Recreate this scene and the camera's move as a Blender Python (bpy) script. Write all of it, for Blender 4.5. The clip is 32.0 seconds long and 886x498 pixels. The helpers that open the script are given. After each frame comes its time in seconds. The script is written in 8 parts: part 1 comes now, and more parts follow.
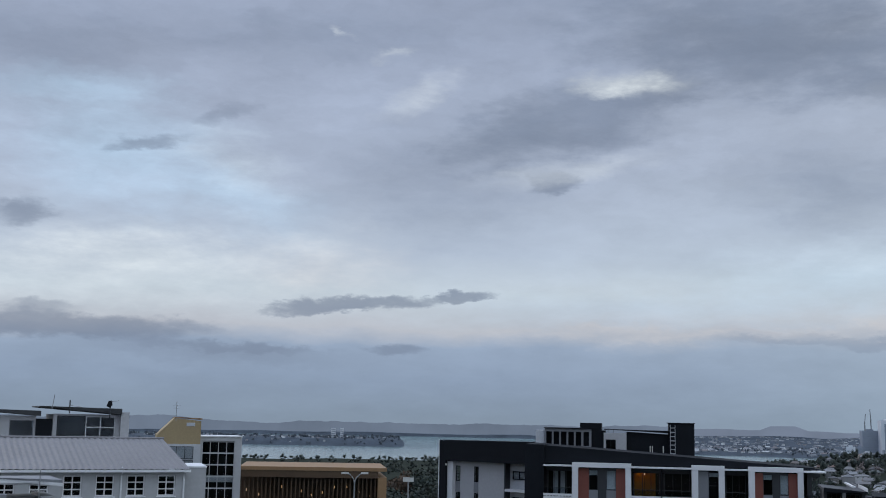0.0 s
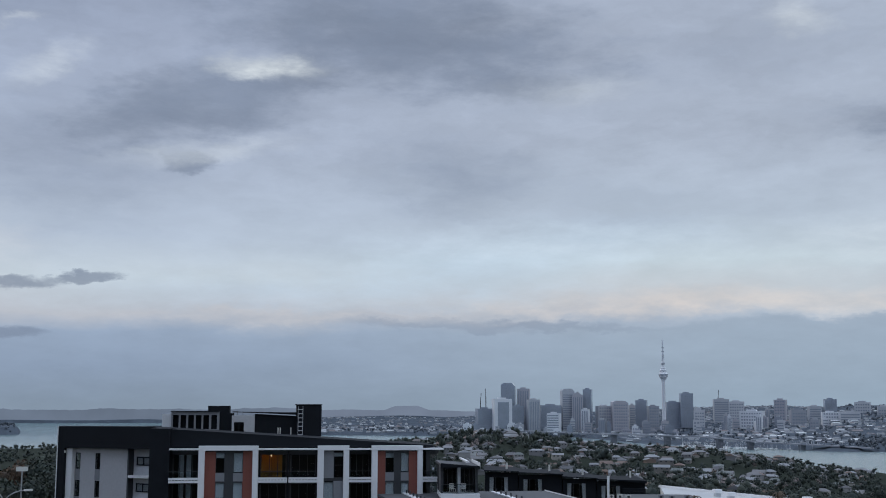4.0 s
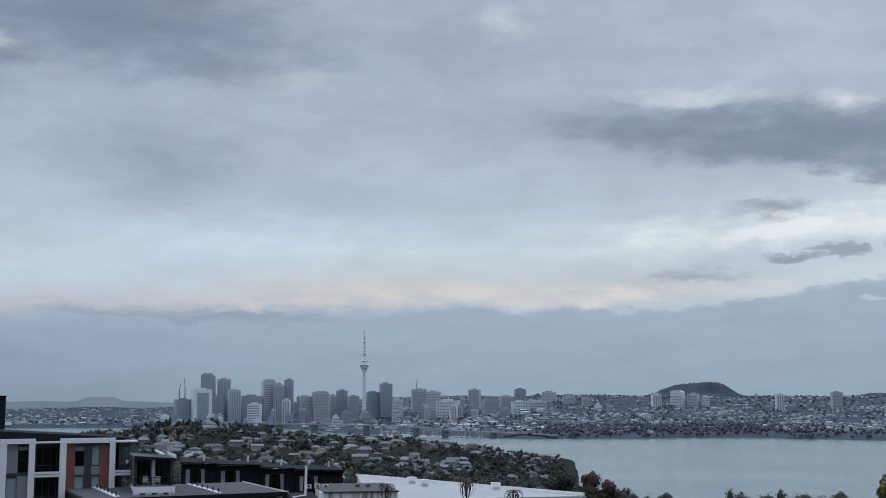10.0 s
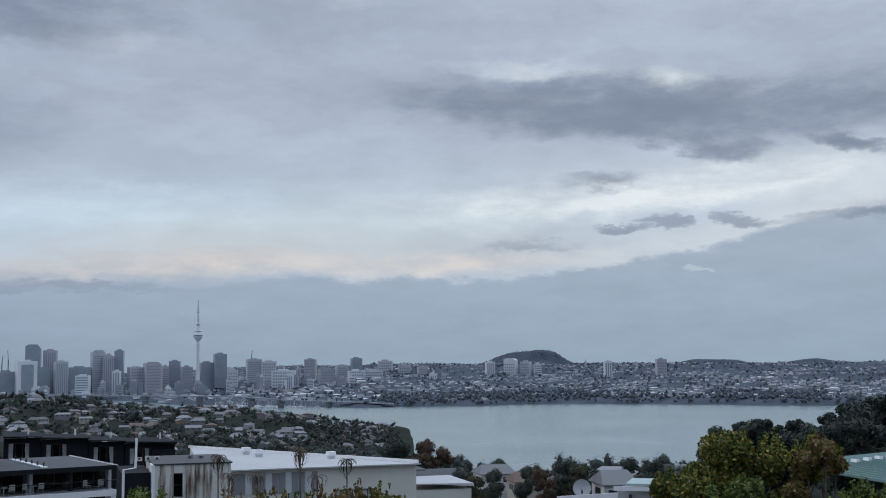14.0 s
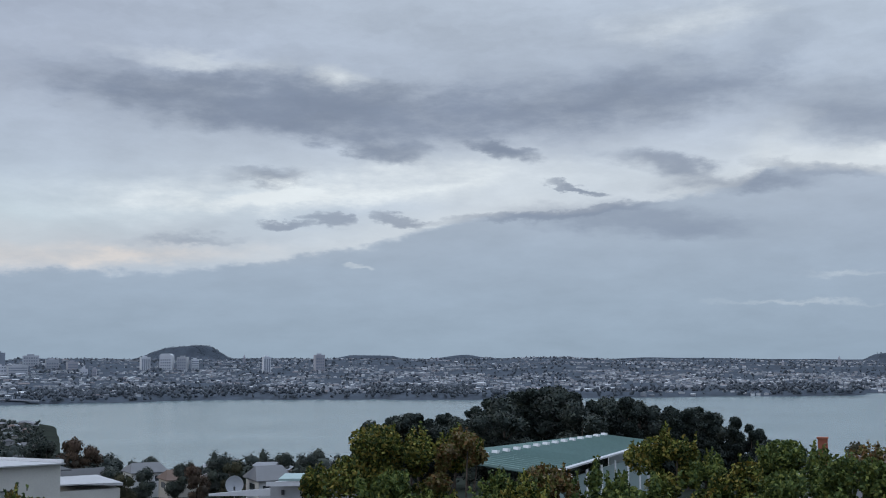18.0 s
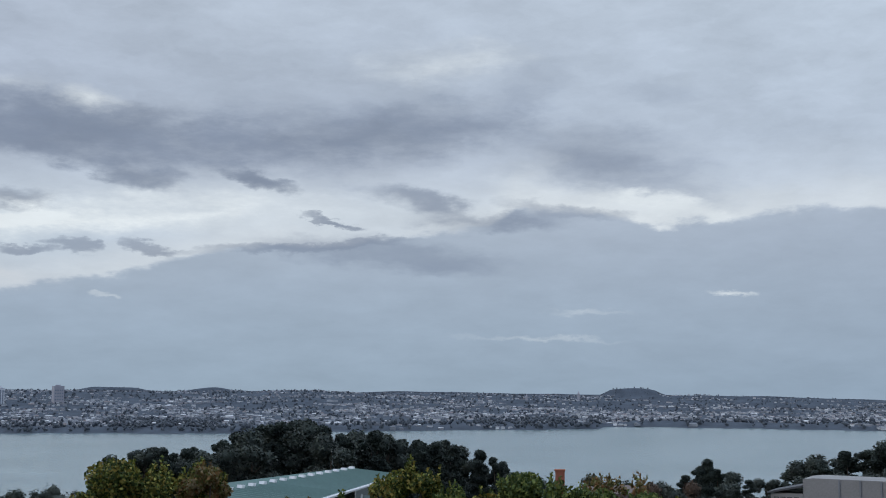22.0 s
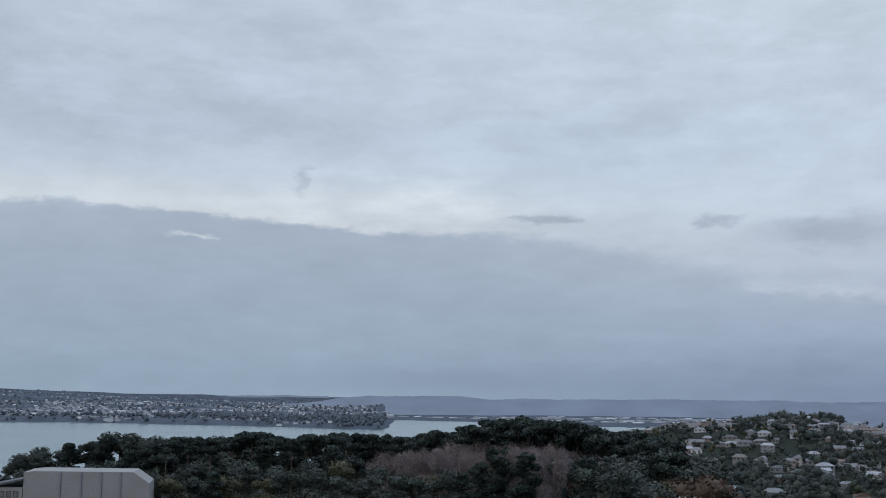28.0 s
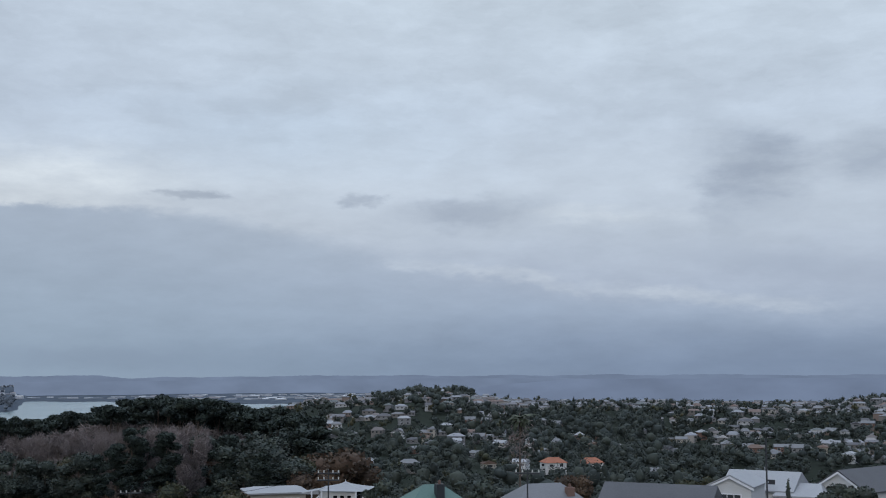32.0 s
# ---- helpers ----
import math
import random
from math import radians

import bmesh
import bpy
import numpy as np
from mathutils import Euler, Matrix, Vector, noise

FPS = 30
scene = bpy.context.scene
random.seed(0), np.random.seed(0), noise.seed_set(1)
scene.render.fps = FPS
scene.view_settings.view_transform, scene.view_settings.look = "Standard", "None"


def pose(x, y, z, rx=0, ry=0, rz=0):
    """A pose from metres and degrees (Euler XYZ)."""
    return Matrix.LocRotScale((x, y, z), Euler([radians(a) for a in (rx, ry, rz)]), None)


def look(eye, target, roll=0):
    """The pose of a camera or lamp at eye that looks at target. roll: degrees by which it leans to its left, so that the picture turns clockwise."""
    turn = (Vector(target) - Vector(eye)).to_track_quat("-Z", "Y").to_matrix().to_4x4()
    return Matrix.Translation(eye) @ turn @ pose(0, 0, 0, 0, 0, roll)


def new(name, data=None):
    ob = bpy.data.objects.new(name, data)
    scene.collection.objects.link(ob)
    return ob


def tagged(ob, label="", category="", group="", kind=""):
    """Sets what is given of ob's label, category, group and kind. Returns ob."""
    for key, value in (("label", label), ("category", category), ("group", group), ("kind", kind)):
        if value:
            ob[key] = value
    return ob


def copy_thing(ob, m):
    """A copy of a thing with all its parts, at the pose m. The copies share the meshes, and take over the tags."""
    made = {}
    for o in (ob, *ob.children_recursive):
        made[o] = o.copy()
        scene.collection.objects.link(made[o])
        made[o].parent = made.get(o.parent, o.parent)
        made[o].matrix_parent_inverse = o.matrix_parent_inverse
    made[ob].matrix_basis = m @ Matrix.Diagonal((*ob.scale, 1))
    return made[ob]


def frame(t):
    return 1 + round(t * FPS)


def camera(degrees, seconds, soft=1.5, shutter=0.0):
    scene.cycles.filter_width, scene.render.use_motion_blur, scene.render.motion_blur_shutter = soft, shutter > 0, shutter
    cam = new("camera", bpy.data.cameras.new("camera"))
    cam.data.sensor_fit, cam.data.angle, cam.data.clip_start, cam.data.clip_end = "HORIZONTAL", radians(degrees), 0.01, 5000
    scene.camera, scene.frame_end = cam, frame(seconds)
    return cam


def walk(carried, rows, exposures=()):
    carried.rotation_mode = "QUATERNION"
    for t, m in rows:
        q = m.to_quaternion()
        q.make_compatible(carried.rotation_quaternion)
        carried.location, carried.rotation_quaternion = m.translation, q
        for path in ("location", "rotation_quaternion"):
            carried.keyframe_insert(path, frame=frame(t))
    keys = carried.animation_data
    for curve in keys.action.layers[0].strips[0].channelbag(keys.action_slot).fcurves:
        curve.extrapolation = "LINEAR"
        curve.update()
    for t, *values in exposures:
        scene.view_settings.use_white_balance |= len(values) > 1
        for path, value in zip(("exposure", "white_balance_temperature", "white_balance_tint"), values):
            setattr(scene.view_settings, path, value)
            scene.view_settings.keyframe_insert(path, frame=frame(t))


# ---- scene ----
cam = camera(41.3, 32.0, soft=1.0)
EYE, ARM = 107.0, 0.4
# seconds, heading to the right, pitch, roll in degrees; the camera is held at arm's length and turned on the spot
ROWS = [
    (0.0, -0.00, 8.30, -1.10),
    (0.5, 2.90, 8.11, -0.95),
    (1.0, 5.57, 7.91, -0.81),
    (1.5, 8.03, 7.76, -0.65),
    (2.0, 10.31, 7.67, -0.50),
    (2.5, 12.35, 7.65, -0.33),
    (3.0, 14.18, 7.68, -0.22),
    (3.5, 15.95, 7.69, -0.15),
    (4.0, 17.73, 7.64, -0.11),
    (4.5, 19.57, 7.54, -0.13),
    (6.5, 26.72, 7.34, 0.06),
    (7.0, 28.06, 7.32, 0.13),
    (7.5, 29.11, 7.31, 0.17),
    (8.0, 29.85, 7.31, 0.20),
    (8.5, 30.39, 7.33, 0.19),
    (9.0, 30.82, 7.31, 0.16),
    (9.5, 31.32, 7.28, 0.12),
    (10.0, 32.09, 7.18, 0.10),
    (10.5, 33.16, 6.97, 0.07),
    (11.0, 34.40, 6.65, 0.07),
    (11.5, 35.60, 6.31, 0.12),
    (12.0, 36.59, 6.02, 0.12),
    (12.5, 37.36, 5.81, 0.24),
    (13.0, 37.98, 5.69, 0.30),
    (13.5, 38.73, 5.64, 0.40),
    (15.5, 46.36, 5.75, 0.86),
    (16.0, 48.81, 5.75, 0.60),
    (16.5, 51.01, 5.65, 0.39),
    (17.0, 52.95, 5.52, 0.33),
    (17.5, 54.73, 5.39, 0.36),
    (18.0, 56.45, 5.29, 0.41),
    (18.5, 58.17, 5.29, 0.41),
    (19.0, 59.82, 5.37, 0.39),
    (19.5, 61.40, 5.60, 0.45),
    (20.0, 62.71, 5.93, 0.49),
    (20.5, 63.90, 6.33, 0.56),
    (21.0, 65.19, 6.67, 0.52),
    (21.5, 66.71, 6.81, 0.37),
    (22.0, 68.47, 6.85, 0.00),
    (22.5, 70.44, 6.88, -0.35),
    (23.0, 72.72, 6.96, -0.66),
    (23.5, 75.54, 7.09, -0.72),
    (24.0, 78.95, 7.21, -0.64),
    (24.5, 82.60, 7.20, -0.70),
    (25.0, 86.17, 7.16, -0.63),
    (25.5, 89.51, 7.12, -0.59),
    (26.0, 92.79, 7.04, -0.46),
    (26.5, 95.96, 6.95, -0.43),
    (28.5, 107.02, 6.53, -0.56),
    (29.0, 109.42, 6.36, -0.44),
    (29.5, 111.63, 6.22, -0.20),
    (30.0, 113.62, 6.09, -0.07),
    (30.5, 115.54, 5.97, 0.04),
    (31.0, 117.51, 5.84, 0.11),
    (31.5, 119.59, 5.72, 0.14),
    (32.0, 121.63, 5.62, 0.13),
]
walk(cam, [(t, pose(ARM * math.sin(radians(a)), ARM * math.cos(radians(a)), EYE, 90 + p, r, -a)) for t, a, p, r in ROWS])

# ---- light ----
world = bpy.data.worlds.new("sky")
scene.world = world
world.use_nodes = True
WT = world.node_tree
WT.nodes.clear()


def wm(op, a, b=None, c=None, clamp=False):
    n = WT.nodes.new("ShaderNodeMath")
    n.operation, n.use_clamp = op, clamp
    for i, v in enumerate((a, b, c)):
        if v is None:
            continue
        if isinstance(v, (int, float)):
            n.inputs[i].default_value = v
        else:
            WT.links.new(v, n.inputs[i])
    return n.outputs[0]


def wmix(f, a, b):
    n = WT.nodes.new("ShaderNodeMix")
    n.data_type = "RGBA"
    for i, v in ((0, f), (6, a), (7, b)):
        if isinstance(v, (int, float)):
            n.inputs[i].default_value = v
        elif isinstance(v, tuple):
            n.inputs[i].default_value = (*v, 1)
        else:
            WT.links.new(v, n.inputs[i])
    return n.outputs[2]


def lin(r, g, b):
    """Linear colour from eight-bit display values."""
    return tuple(((c / 255 + 0.055) / 1.055) ** 2.4 if c > 10 else c / 255 / 12.92 for c in (r, g, b))


coord = WT.nodes.new("ShaderNodeTexCoord").outputs["Generated"]
sep = WT.nodes.new("ShaderNodeSeparateXYZ")
WT.links.new(coord, sep.inputs[0])
DX, DY, DZ = sep.outputs
AZ = wm("MULTIPLY", wm("ARCTAN2", DX, DY), 57.29578)
EL = wm("MULTIPLY", wm("ARCSINE", DZ), 57.29578)


def wxyz(x, y, z=0.0):
    n = WT.nodes.new("ShaderNodeCombineXYZ")
    for i, v in enumerate((x, y, z)):
        if isinstance(v, (int, float)):
            n.inputs[i].default_value = v
        else:
            WT.links.new(v, n.inputs[i])
    return n.outputs[0]


def wnoise(vec, scale, detail, rough=0.55):
    n = WT.nodes.new("ShaderNodeTexNoise")
    n.inputs["Scale"].default_value, n.inputs["Detail"].default_value, n.inputs["Roughness"].default_value = scale, detail, rough
    WT.links.new(vec, n.inputs["Vector"])
    return n.outputs["Fac"], n.outputs["Color"]


# clouds are flat below and seen aslant: stretched along the horizon
flat = wxyz(wm("MULTIPLY", AZ, 0.16), wm("MULTIPLY", EL, 0.5), 3.7)
_, swirl = wnoise(flat, 1.0, 7, 0.6)
sw = WT.nodes.new("ShaderNodeSeparateXYZ")
WT.links.new(swirl, sw.inputs[0])
AZW = wm("ADD", AZ, wm("MULTIPLY", wm("SUBTRACT", sw.outputs[0], 0.5), 3.6))
ELW = wm("ADD", EL, wm("MULTIPLY", wm("SUBTRACT", sw.outputs[1], 0.5), 1.4))
_, curl = wnoise(wxyz(wm("MULTIPLY", AZ, 0.8), wm("MULTIPLY", EL, 1.7), 1.9), 1.0, 6, 0.6)
cu = WT.nodes.new("ShaderNodeSeparateXYZ")
WT.links.new(curl, cu.inputs[0])
AZW = wm("ADD", AZW, wm("MULTIPLY", wm("SUBTRACT", cu.outputs[0], 0.5), 2.2))
ELW = wm("ADD", ELW, wm("MULTIPLY", wm("SUBTRACT", cu.outputs[1], 0.5), 1.0))
PLACE = wxyz(AZW, ELW)
# cloud patches: heading, elevation, half width, half height, tilt, softness, strength
SHADE_A = ((14.1, 18.7, 14.5, 3.7, -11, 0.9, 0.85), (5.8, 14.5, 7.2, 2.31, 12, 0.7, 1), (10, 15.8, 3.7, 0.77, -2, 0.6, 0.4), (5, 11.6, 1.6, 0.62, 0, 0.6, 0.9),
    (-20.2, 16.9, 9.4, 2.47, 7, 0.9, 0.4), (-6.7, 18.4, 9.5, 1.7, 3, 0.9, 0.45), (-0.3, 11.3, 8.5, 4.63, 1, 1, 0.38), (-4.5, 5.5, 4.5, 0.43, 5, 0.4, 1),
    (0.7, 6, 1.9, 0.28, 3, 0.5, 0.9), (-17.6, 4.1, 7, 0.74, -2, 0.5, 0.9), (-19.3, 4.9, 2.5, 0.43, 3, 0.6, 0.5), (-10.5, 3, 9.5, 0.68, -2, 0.8, 0.35),
    (-11, 14.4, 1.8, 0.62, 19, 0.7, 0.4), (-14.7, 12.7, 2.1, 0.46, 9, 0.7, 0.35), (-20.6, 9.2, 1.9, 0.77, 5, 0.7, 0.4), (17.9, 11.1, 5.7, 2.78, -2, 1, 0.2))
SHADE_B = ((-14.7, 12.7, 2.1, 0.46, 9, 0.7, 0.35), (-20.6, 9.2, 1.9, 0.77, 5, 0.7, 0.4), (17.9, 11.1, 5.7, 2.78, -2, 1, 0.2), (17.7, 3.9, 5.6, 0.31, -2, 0.6, 0.3),
    (-2.4, 3.3, 1.8, 0.37, 1, 0.6, 0.7), (-10, 3.2, 4.8, 0.31, -1, 0.6, 0.5), (16, 17.6, 12, 3.09, -2, 1, 0.8), (20.7, 15.6, 3.7, 1.23, -8, 0.9, 0.5),
    (47.1, 12, 12.2, 1.42, -2, 1, 0.35), (50.2, 11.3, 4.5, 0.93, -9, 0.8, 0.35), (31.3, 16.6, 12.7, 2.16, 0, 1, 0.15), (19.7, 11, 9.1, 1.85, 2, 1, 0.1),
    (26.8, 9.8, 6.2, 1.23, 0, 0.9, 0.1), (21.7, 4, 8.4, 0.25, -3, 0.8, 0.16), (44.6, 5.8, 3.2, 0.31, 1, 0.8, 0.12), (50, 12.2, 16.3, 1.91, -5, 1, 0.6))
SHADE_C = ((21.7, 4, 8.4, 0.25, -3, 0.8, 0.16), (44.6, 5.8, 3.2, 0.31, 1, 0.8, 0.12), (50, 12.2, 16.3, 1.91, -5, 1, 0.6), (53, 10.2, 3.4, 0.68, -13, 0.8, 0.6),
    (59.8, 10, 2.1, 0.56, -13, 0.7, 0.5), (43.8, 13.2, 6.2, 0.77, 4, 0.9, 0.35), (54, 10, 2, 0.68, -13, 0.8, 0.45), (47.6, 8.8, 2.6, 0.46, 1, 0.6, 0.5),
    (48.5, 6.5, 1.6, 0.25, 2, 0.7, 0.25), (44, 5.7, 3.7, 0.25, 2, 0.8, 0.2), (52.8, 12, 14.1, 1.7, -1, 1, 0.45), (52.8, 9.9, 1.8, 0.56, -13, 0.7, 0.6),
    (55.2, 10.2, 1.4, 0.43, -11, 0.7, 0.5), (59.9, 10, 2.3, 0.49, -12, 0.7, 0.6), (48.1, 8.6, 2, 0.37, 2, 0.7, 0.6), (62.9, 8.2, 1.6, 0.22, -14, 0.6, 0.6))
SHADE_D = ((59.9, 10, 2.3, 0.49, -12, 0.7, 0.6), (48.1, 8.6, 2, 0.37, 2, 0.7, 0.6), (62.9, 8.2, 1.6, 0.22, -14, 0.6, 0.6), (49, 6.5, 1.7, 0.25, 1, 0.5, 0.6),
    (51, 6.7, 1.5, 0.28, -9, 0.5, 0.7), (54.3, 6.6, 1.8, 0.31, -11, 0.5, 0.7), (67.7, 9.1, 2.2, 0.49, -13, 0.7, 0.5), (61.5, 6.9, 6.8, 0.31, 4, 0.5, 0.5),
    (74.5, 8.6, 3.9, 0.43, -8, 0.6, 0.45), (46.6, 12.5, 8.9, 1.08, 6, 1, 0.25), (65.9, 12.3, 8.7, 2.16, 6, 1, 0.45), (72, 14, 3.9, 1.54, 27, 1, 0.35),
    (76.6, 11, 7.7, 2.16, -14, 1, 0.7), (64.1, 12.7, 9.8, 1.85, 0, 1, 0.35), (67.2, 9.1, 3.4, 0.77, -12, 0.9, 0.4), (70.5, 8.2, 5.1, 0.62, -2, 0.9, 0.4))
SHADE_E = ((64.1, 12.7, 9.8, 1.85, 0, 1, 0.35), (67.2, 9.1, 3.4, 0.77, -12, 0.9, 0.4), (70.5, 8.2, 5.1, 0.62, -2, 0.9, 0.4), 
    (65.8, 6.6, 8, 0.93, -5, 0.7, 0.5), (79, 14.2, 2.7, 0.77, -4, 0.8, 0.14),
    (97.7, 9.7, 0.6, 0.99, 15, 0.6, 0.23), (109.4, 8.2, 2.4, 0.43, -2, 0.7, 0.14), (105.3, 0.3, 9.6, 1.23, 0, 0.9, 0.23),
    (122.9, 7.4, 4.7, 1.11, 3, 0.8, 0.32), (117.9, 8, 1.4, 0.43, 0, 0.6, 0.17), (109.5, 8.1, 2.1, 0.37, -4, 0.6, 0.17), (136.5, 9.2, 3.8, 2.78, -3, 1, 0.29))
SHADE_F = ((117.9, 8, 1.4, 0.43, 0, 0.6, 0.17), (109.5, 8.1, 2.1, 0.37, -4, 0.6, 0.17), (136.5, 9.2, 3.8, 2.78, -3, 1, 0.29), (134.9, 7.1, 1.3, 1.85, 28, 0.8, 0.12),
    (141.8, 9.3, 3, 1.54, -4, 0.9, 0.35), (138.2, 4.6, 7.1, 0.93, -7, 0.9, 0.12))
GLEAM_A = ((8.9, 16.3, 3.4, 0.8, -1, 0.9, 0.9), (-5.3, 18.6, 0.7, 0.37, -27, 0.9, 0.5), (-3, 17.7, 1.4, 0.37, 12, 0.9, 0.35), (-1.6, 15.7, 2.9, 0.93, 26, 1, 0.4),
    (6.1, 12.2, 6.2, 0.77, 8, 0.8, 0.35), (-14.6, 7, 12.3, 2.78, 3, 1, 0.6), (-17.3, 7.9, 7.4, 1.54, 4, 1, 0.35), (-10.4, 12.1, 3.7, 1.85, -17, 1, 0.3),
    (-4.7, 8.2, 3.7, 1.85, 2, 1, 0.25), (35, 18, 2.1, 1.17, -1, 0.9, 0.4), (23, 7.8, 10.7, 1.39, 1, 1, 0.3), (43.6, 7.7, 11.8, 1.23, 1, 1, 0.4),
    (24.3, 15.2, 3.8, 0.93, 1, 0.9, 0.3), (44.6, 14.3, 6, 0.62, -4, 1, 0.3), (50.8, 8.1, 10.4, 1.23, 3, 1, 0.5), (51.3, 13.5, 2, 0.68, 2, 1, 0.4))
GLEAM_B = ((44.6, 14.3, 6, 0.62, -4, 1, 0.3), (50.8, 8.1, 10.4, 1.23, 3, 1, 0.5), (51.3, 13.5, 2, 0.68, 2, 1, 0.4), (78.8, 8.9, 3.5, 0.62, -8, 0.6, 0.95),
    (59.1, 9, 10.2, 0.93, 0, 0.9, 0.6), (50, 7.8, 8.7, 0.68, 5, 0.9, 0.6), (72.1, 10.4, 2.8, 1.23, 28, 1, 0.35), (57.5, 8, 4, 0.77, 0, 0.9, 0.4),
    (75.5, 3.8, 2.7, 0.19, -1, 1, 0.3), (73, 2.5, 4.7, 0.19, -1, 1, 0.4), (52.5, 4.4, 0.7, 0.19, 0, 0.6, 0.5), (44.1, 7.4, 7.5, 1.85, 2, 1, 0.45),
    (81.5, 8.1, 1.2, 0.43, -1, 0.7, 0.5), (92.4, 7, 1.6, 0.22, -2, 0.8, 0.5), (82.1, 4.5, 1.1, 0.19, 0, 0.7, 0.4), (68.7, 15.9, 5.1, 1.23, 2, 0.9, 0.3))
GLEAM_C = ((92.4, 7, 1.6, 0.22, -2, 0.8, 0.5), (82.1, 4.5, 1.1, 0.19, 0, 0.7, 0.4), (68.7, 15.9, 5.1, 1.23, 2, 0.9, 0.3), (101.5, 9, 11.3, 1.7, -1, 1, 0.35),
    (124.3, 4.3, 7.7, 0.43, -9, 0.9, 0.3), (134.3, 3.3, 7.3, 0.56, -7, 0.9, 0.35), (129, 7.2, 6.1, 0.68, -1, 0.9, 0.3), (103.3, 9.1, 7.1, 1.85, 3, 1, 0.3))
WARM_A = ((12.5, 4.3, 15.2, 0.49, 0, 1, 0.35), (32.7, 5, 13, 0.8, 0, 1, 0.6), (41.2, 4.9, 10.2, 0.68, 3, 1, 0.6), (25.7, 4.6, 9.8, 0.62, 1, 1, 0.5),
    (40.6, 4.7, 5.3, 0.56, 5, 1, 0.5), (-6.3, 7.1, 6.1, 1.85, 2, 1, 0.3))
BLUE_A = ((-15.7, 12.2, 8.2, 3.7, -6, 1, 0.8), (-18, 15.2, 6.4, 1.39, 1, 1, 0.6), (-9.5, 10.2, 5.2, 2.16, -17, 1, 0.5), (19, 6.7, 8.9, 2.47, -1, 1, 0.35),
    (9.9, 5.4, 15.2, 1.23, 1, 1, 0.3), (47.5, 7.8, 3.4, 0.62, -2, 1, 0.5), (24.8, 8, 8.9, 1.54, 2, 1, 0.35), (113.8, 10.8, 15.4, 3.7, 1, 1, 0.2))


fine, _ = wnoise(wxyz(wm("MULTIPLY", AZ, 0.3), wm("MULTIPLY", EL, 0.9), 9.1), 1.0, 8, 0.62)
RAG = wm("MULTIPLY", wm("SUBTRACT", fine, 0.5), 0.5)


def field(rows):
    total = None
    for a, e, ha, he, tilt, soft, amount in rows:
        mp = WT.nodes.new("ShaderNodeMapping")
        mp.vector_type = "TEXTURE"
        mp.inputs["Location"].default_value, mp.inputs["Rotation"].default_value, mp.inputs["Scale"].default_value = (a, e, 0), (0, 0, radians(tilt)), (ha * 1.35, he * 1.35, 1)
        WT.links.new(PLACE, mp.inputs[0])
        g = WT.nodes.new("ShaderNodeTexGradient")
        g.gradient_type = "SPHERICAL"
        WT.links.new(mp.outputs[0], g.inputs[0])
        r = WT.nodes.new("ShaderNodeMapRange")
        r.interpolation_type = "SMOOTHSTEP"
        r.inputs["From Min"].default_value, r.inputs["From Max"].default_value, r.inputs["To Max"].default_value = 0.2, 0.28 + soft * 0.85, amount
        WT.links.new(wm("ADD", g.outputs["Fac"], RAG), r.inputs["Value"])
        total = r.outputs[0] if total is None else wm("ADD", total, r.outputs[0])
    return total


def band(stops):
    ramp = WT.nodes.new("ShaderNodeValToRGB")
    WT.links.new(wm("DIVIDE", wm("ADD", EL, wm("MULTIPLY", wm("SUBTRACT", sw.outputs[1], 0.5), 1.6)), 25.0, clamp=True), ramp.inputs[0])
    for k, (p, c) in enumerate(stops):
        e = ramp.color_ramp.elements[k] if k < 2 else ramp.color_ramp.elements.new(p / 25)
        e.position, e.color = p / 25, (*lin(*c), 1)
    return ramp.outputs[0]


BANDS = (
    (0, ((0, (132, 146, 165)), (2, (141, 156, 180)), (3.5, (151, 166, 190)), (4.4, (186, 189, 200)), (6, (197, 207, 219)), (8, (183, 194, 213)), (12, (171, 181, 203)), (18, (159, 169, 193)), (24, (149, 159, 183)))),
    (31, ((0, (140, 155, 174)), (3.3, (157, 171, 191)), (4.3, (166, 178, 197)), (5, (194, 195, 202)), (7, (196, 208, 219)), (9, (178, 189, 206)), (13, (172, 181, 200)), (19, (166, 175, 195)))),
    (60, ((0, (149, 164, 182)), (3, (159, 175, 195)), (5, (168, 181, 200)), (7, (188, 198, 214)), (8.5, (200, 208, 220)), (11, (177, 186, 203)), (14, (173, 183, 201)), (18, (180, 190, 207)))),
    (93, ((0, (132, 147, 171)), (3, (154, 168, 190)), (6, (159, 170, 190)), (7.7, (163, 173, 192)), (8.8, (198, 207, 222)), (12, (184, 195, 213)), (19, (188, 199, 216)))),
    (122, ((0, (120, 134, 161)), (0.9, (130, 144, 170)), (2.4, (155, 168, 191)), (4, (167, 178, 199)), (6.5, (182, 192, 209)), (8.5, (193, 203, 219)), (12, (191, 202, 219)), (18, (195, 206, 221)))),
)
base, last = None, 0
for a, stops in BANDS:
    if base is None:
        base, last = band(stops), a
        continue
    r = WT.nodes.new("ShaderNodeMapRange")
    r.interpolation_type = "SMOOTHSTEP"
    r.inputs["From Min"].default_value, r.inputs["From Max"].default_value = last, a
    WT.links.new(AZ, r.inputs["Value"])
    base, last = wmix(r.outputs[0], base, band(stops)), a
tex = wm("ADD", 1.0, wm("MULTIPLY", wm("SUBTRACT", fine, 0.5), 2.2))
base = wmix(wm("MULTIPLY", field(BLUE_A), 0.95, clamp=True), base, lin(184, 208, 234))
base = wmix(wm("MULTIPLY", wm("MULTIPLY", field(WARM_A), tex), 0.9, clamp=True), base, lin(214, 205, 203))
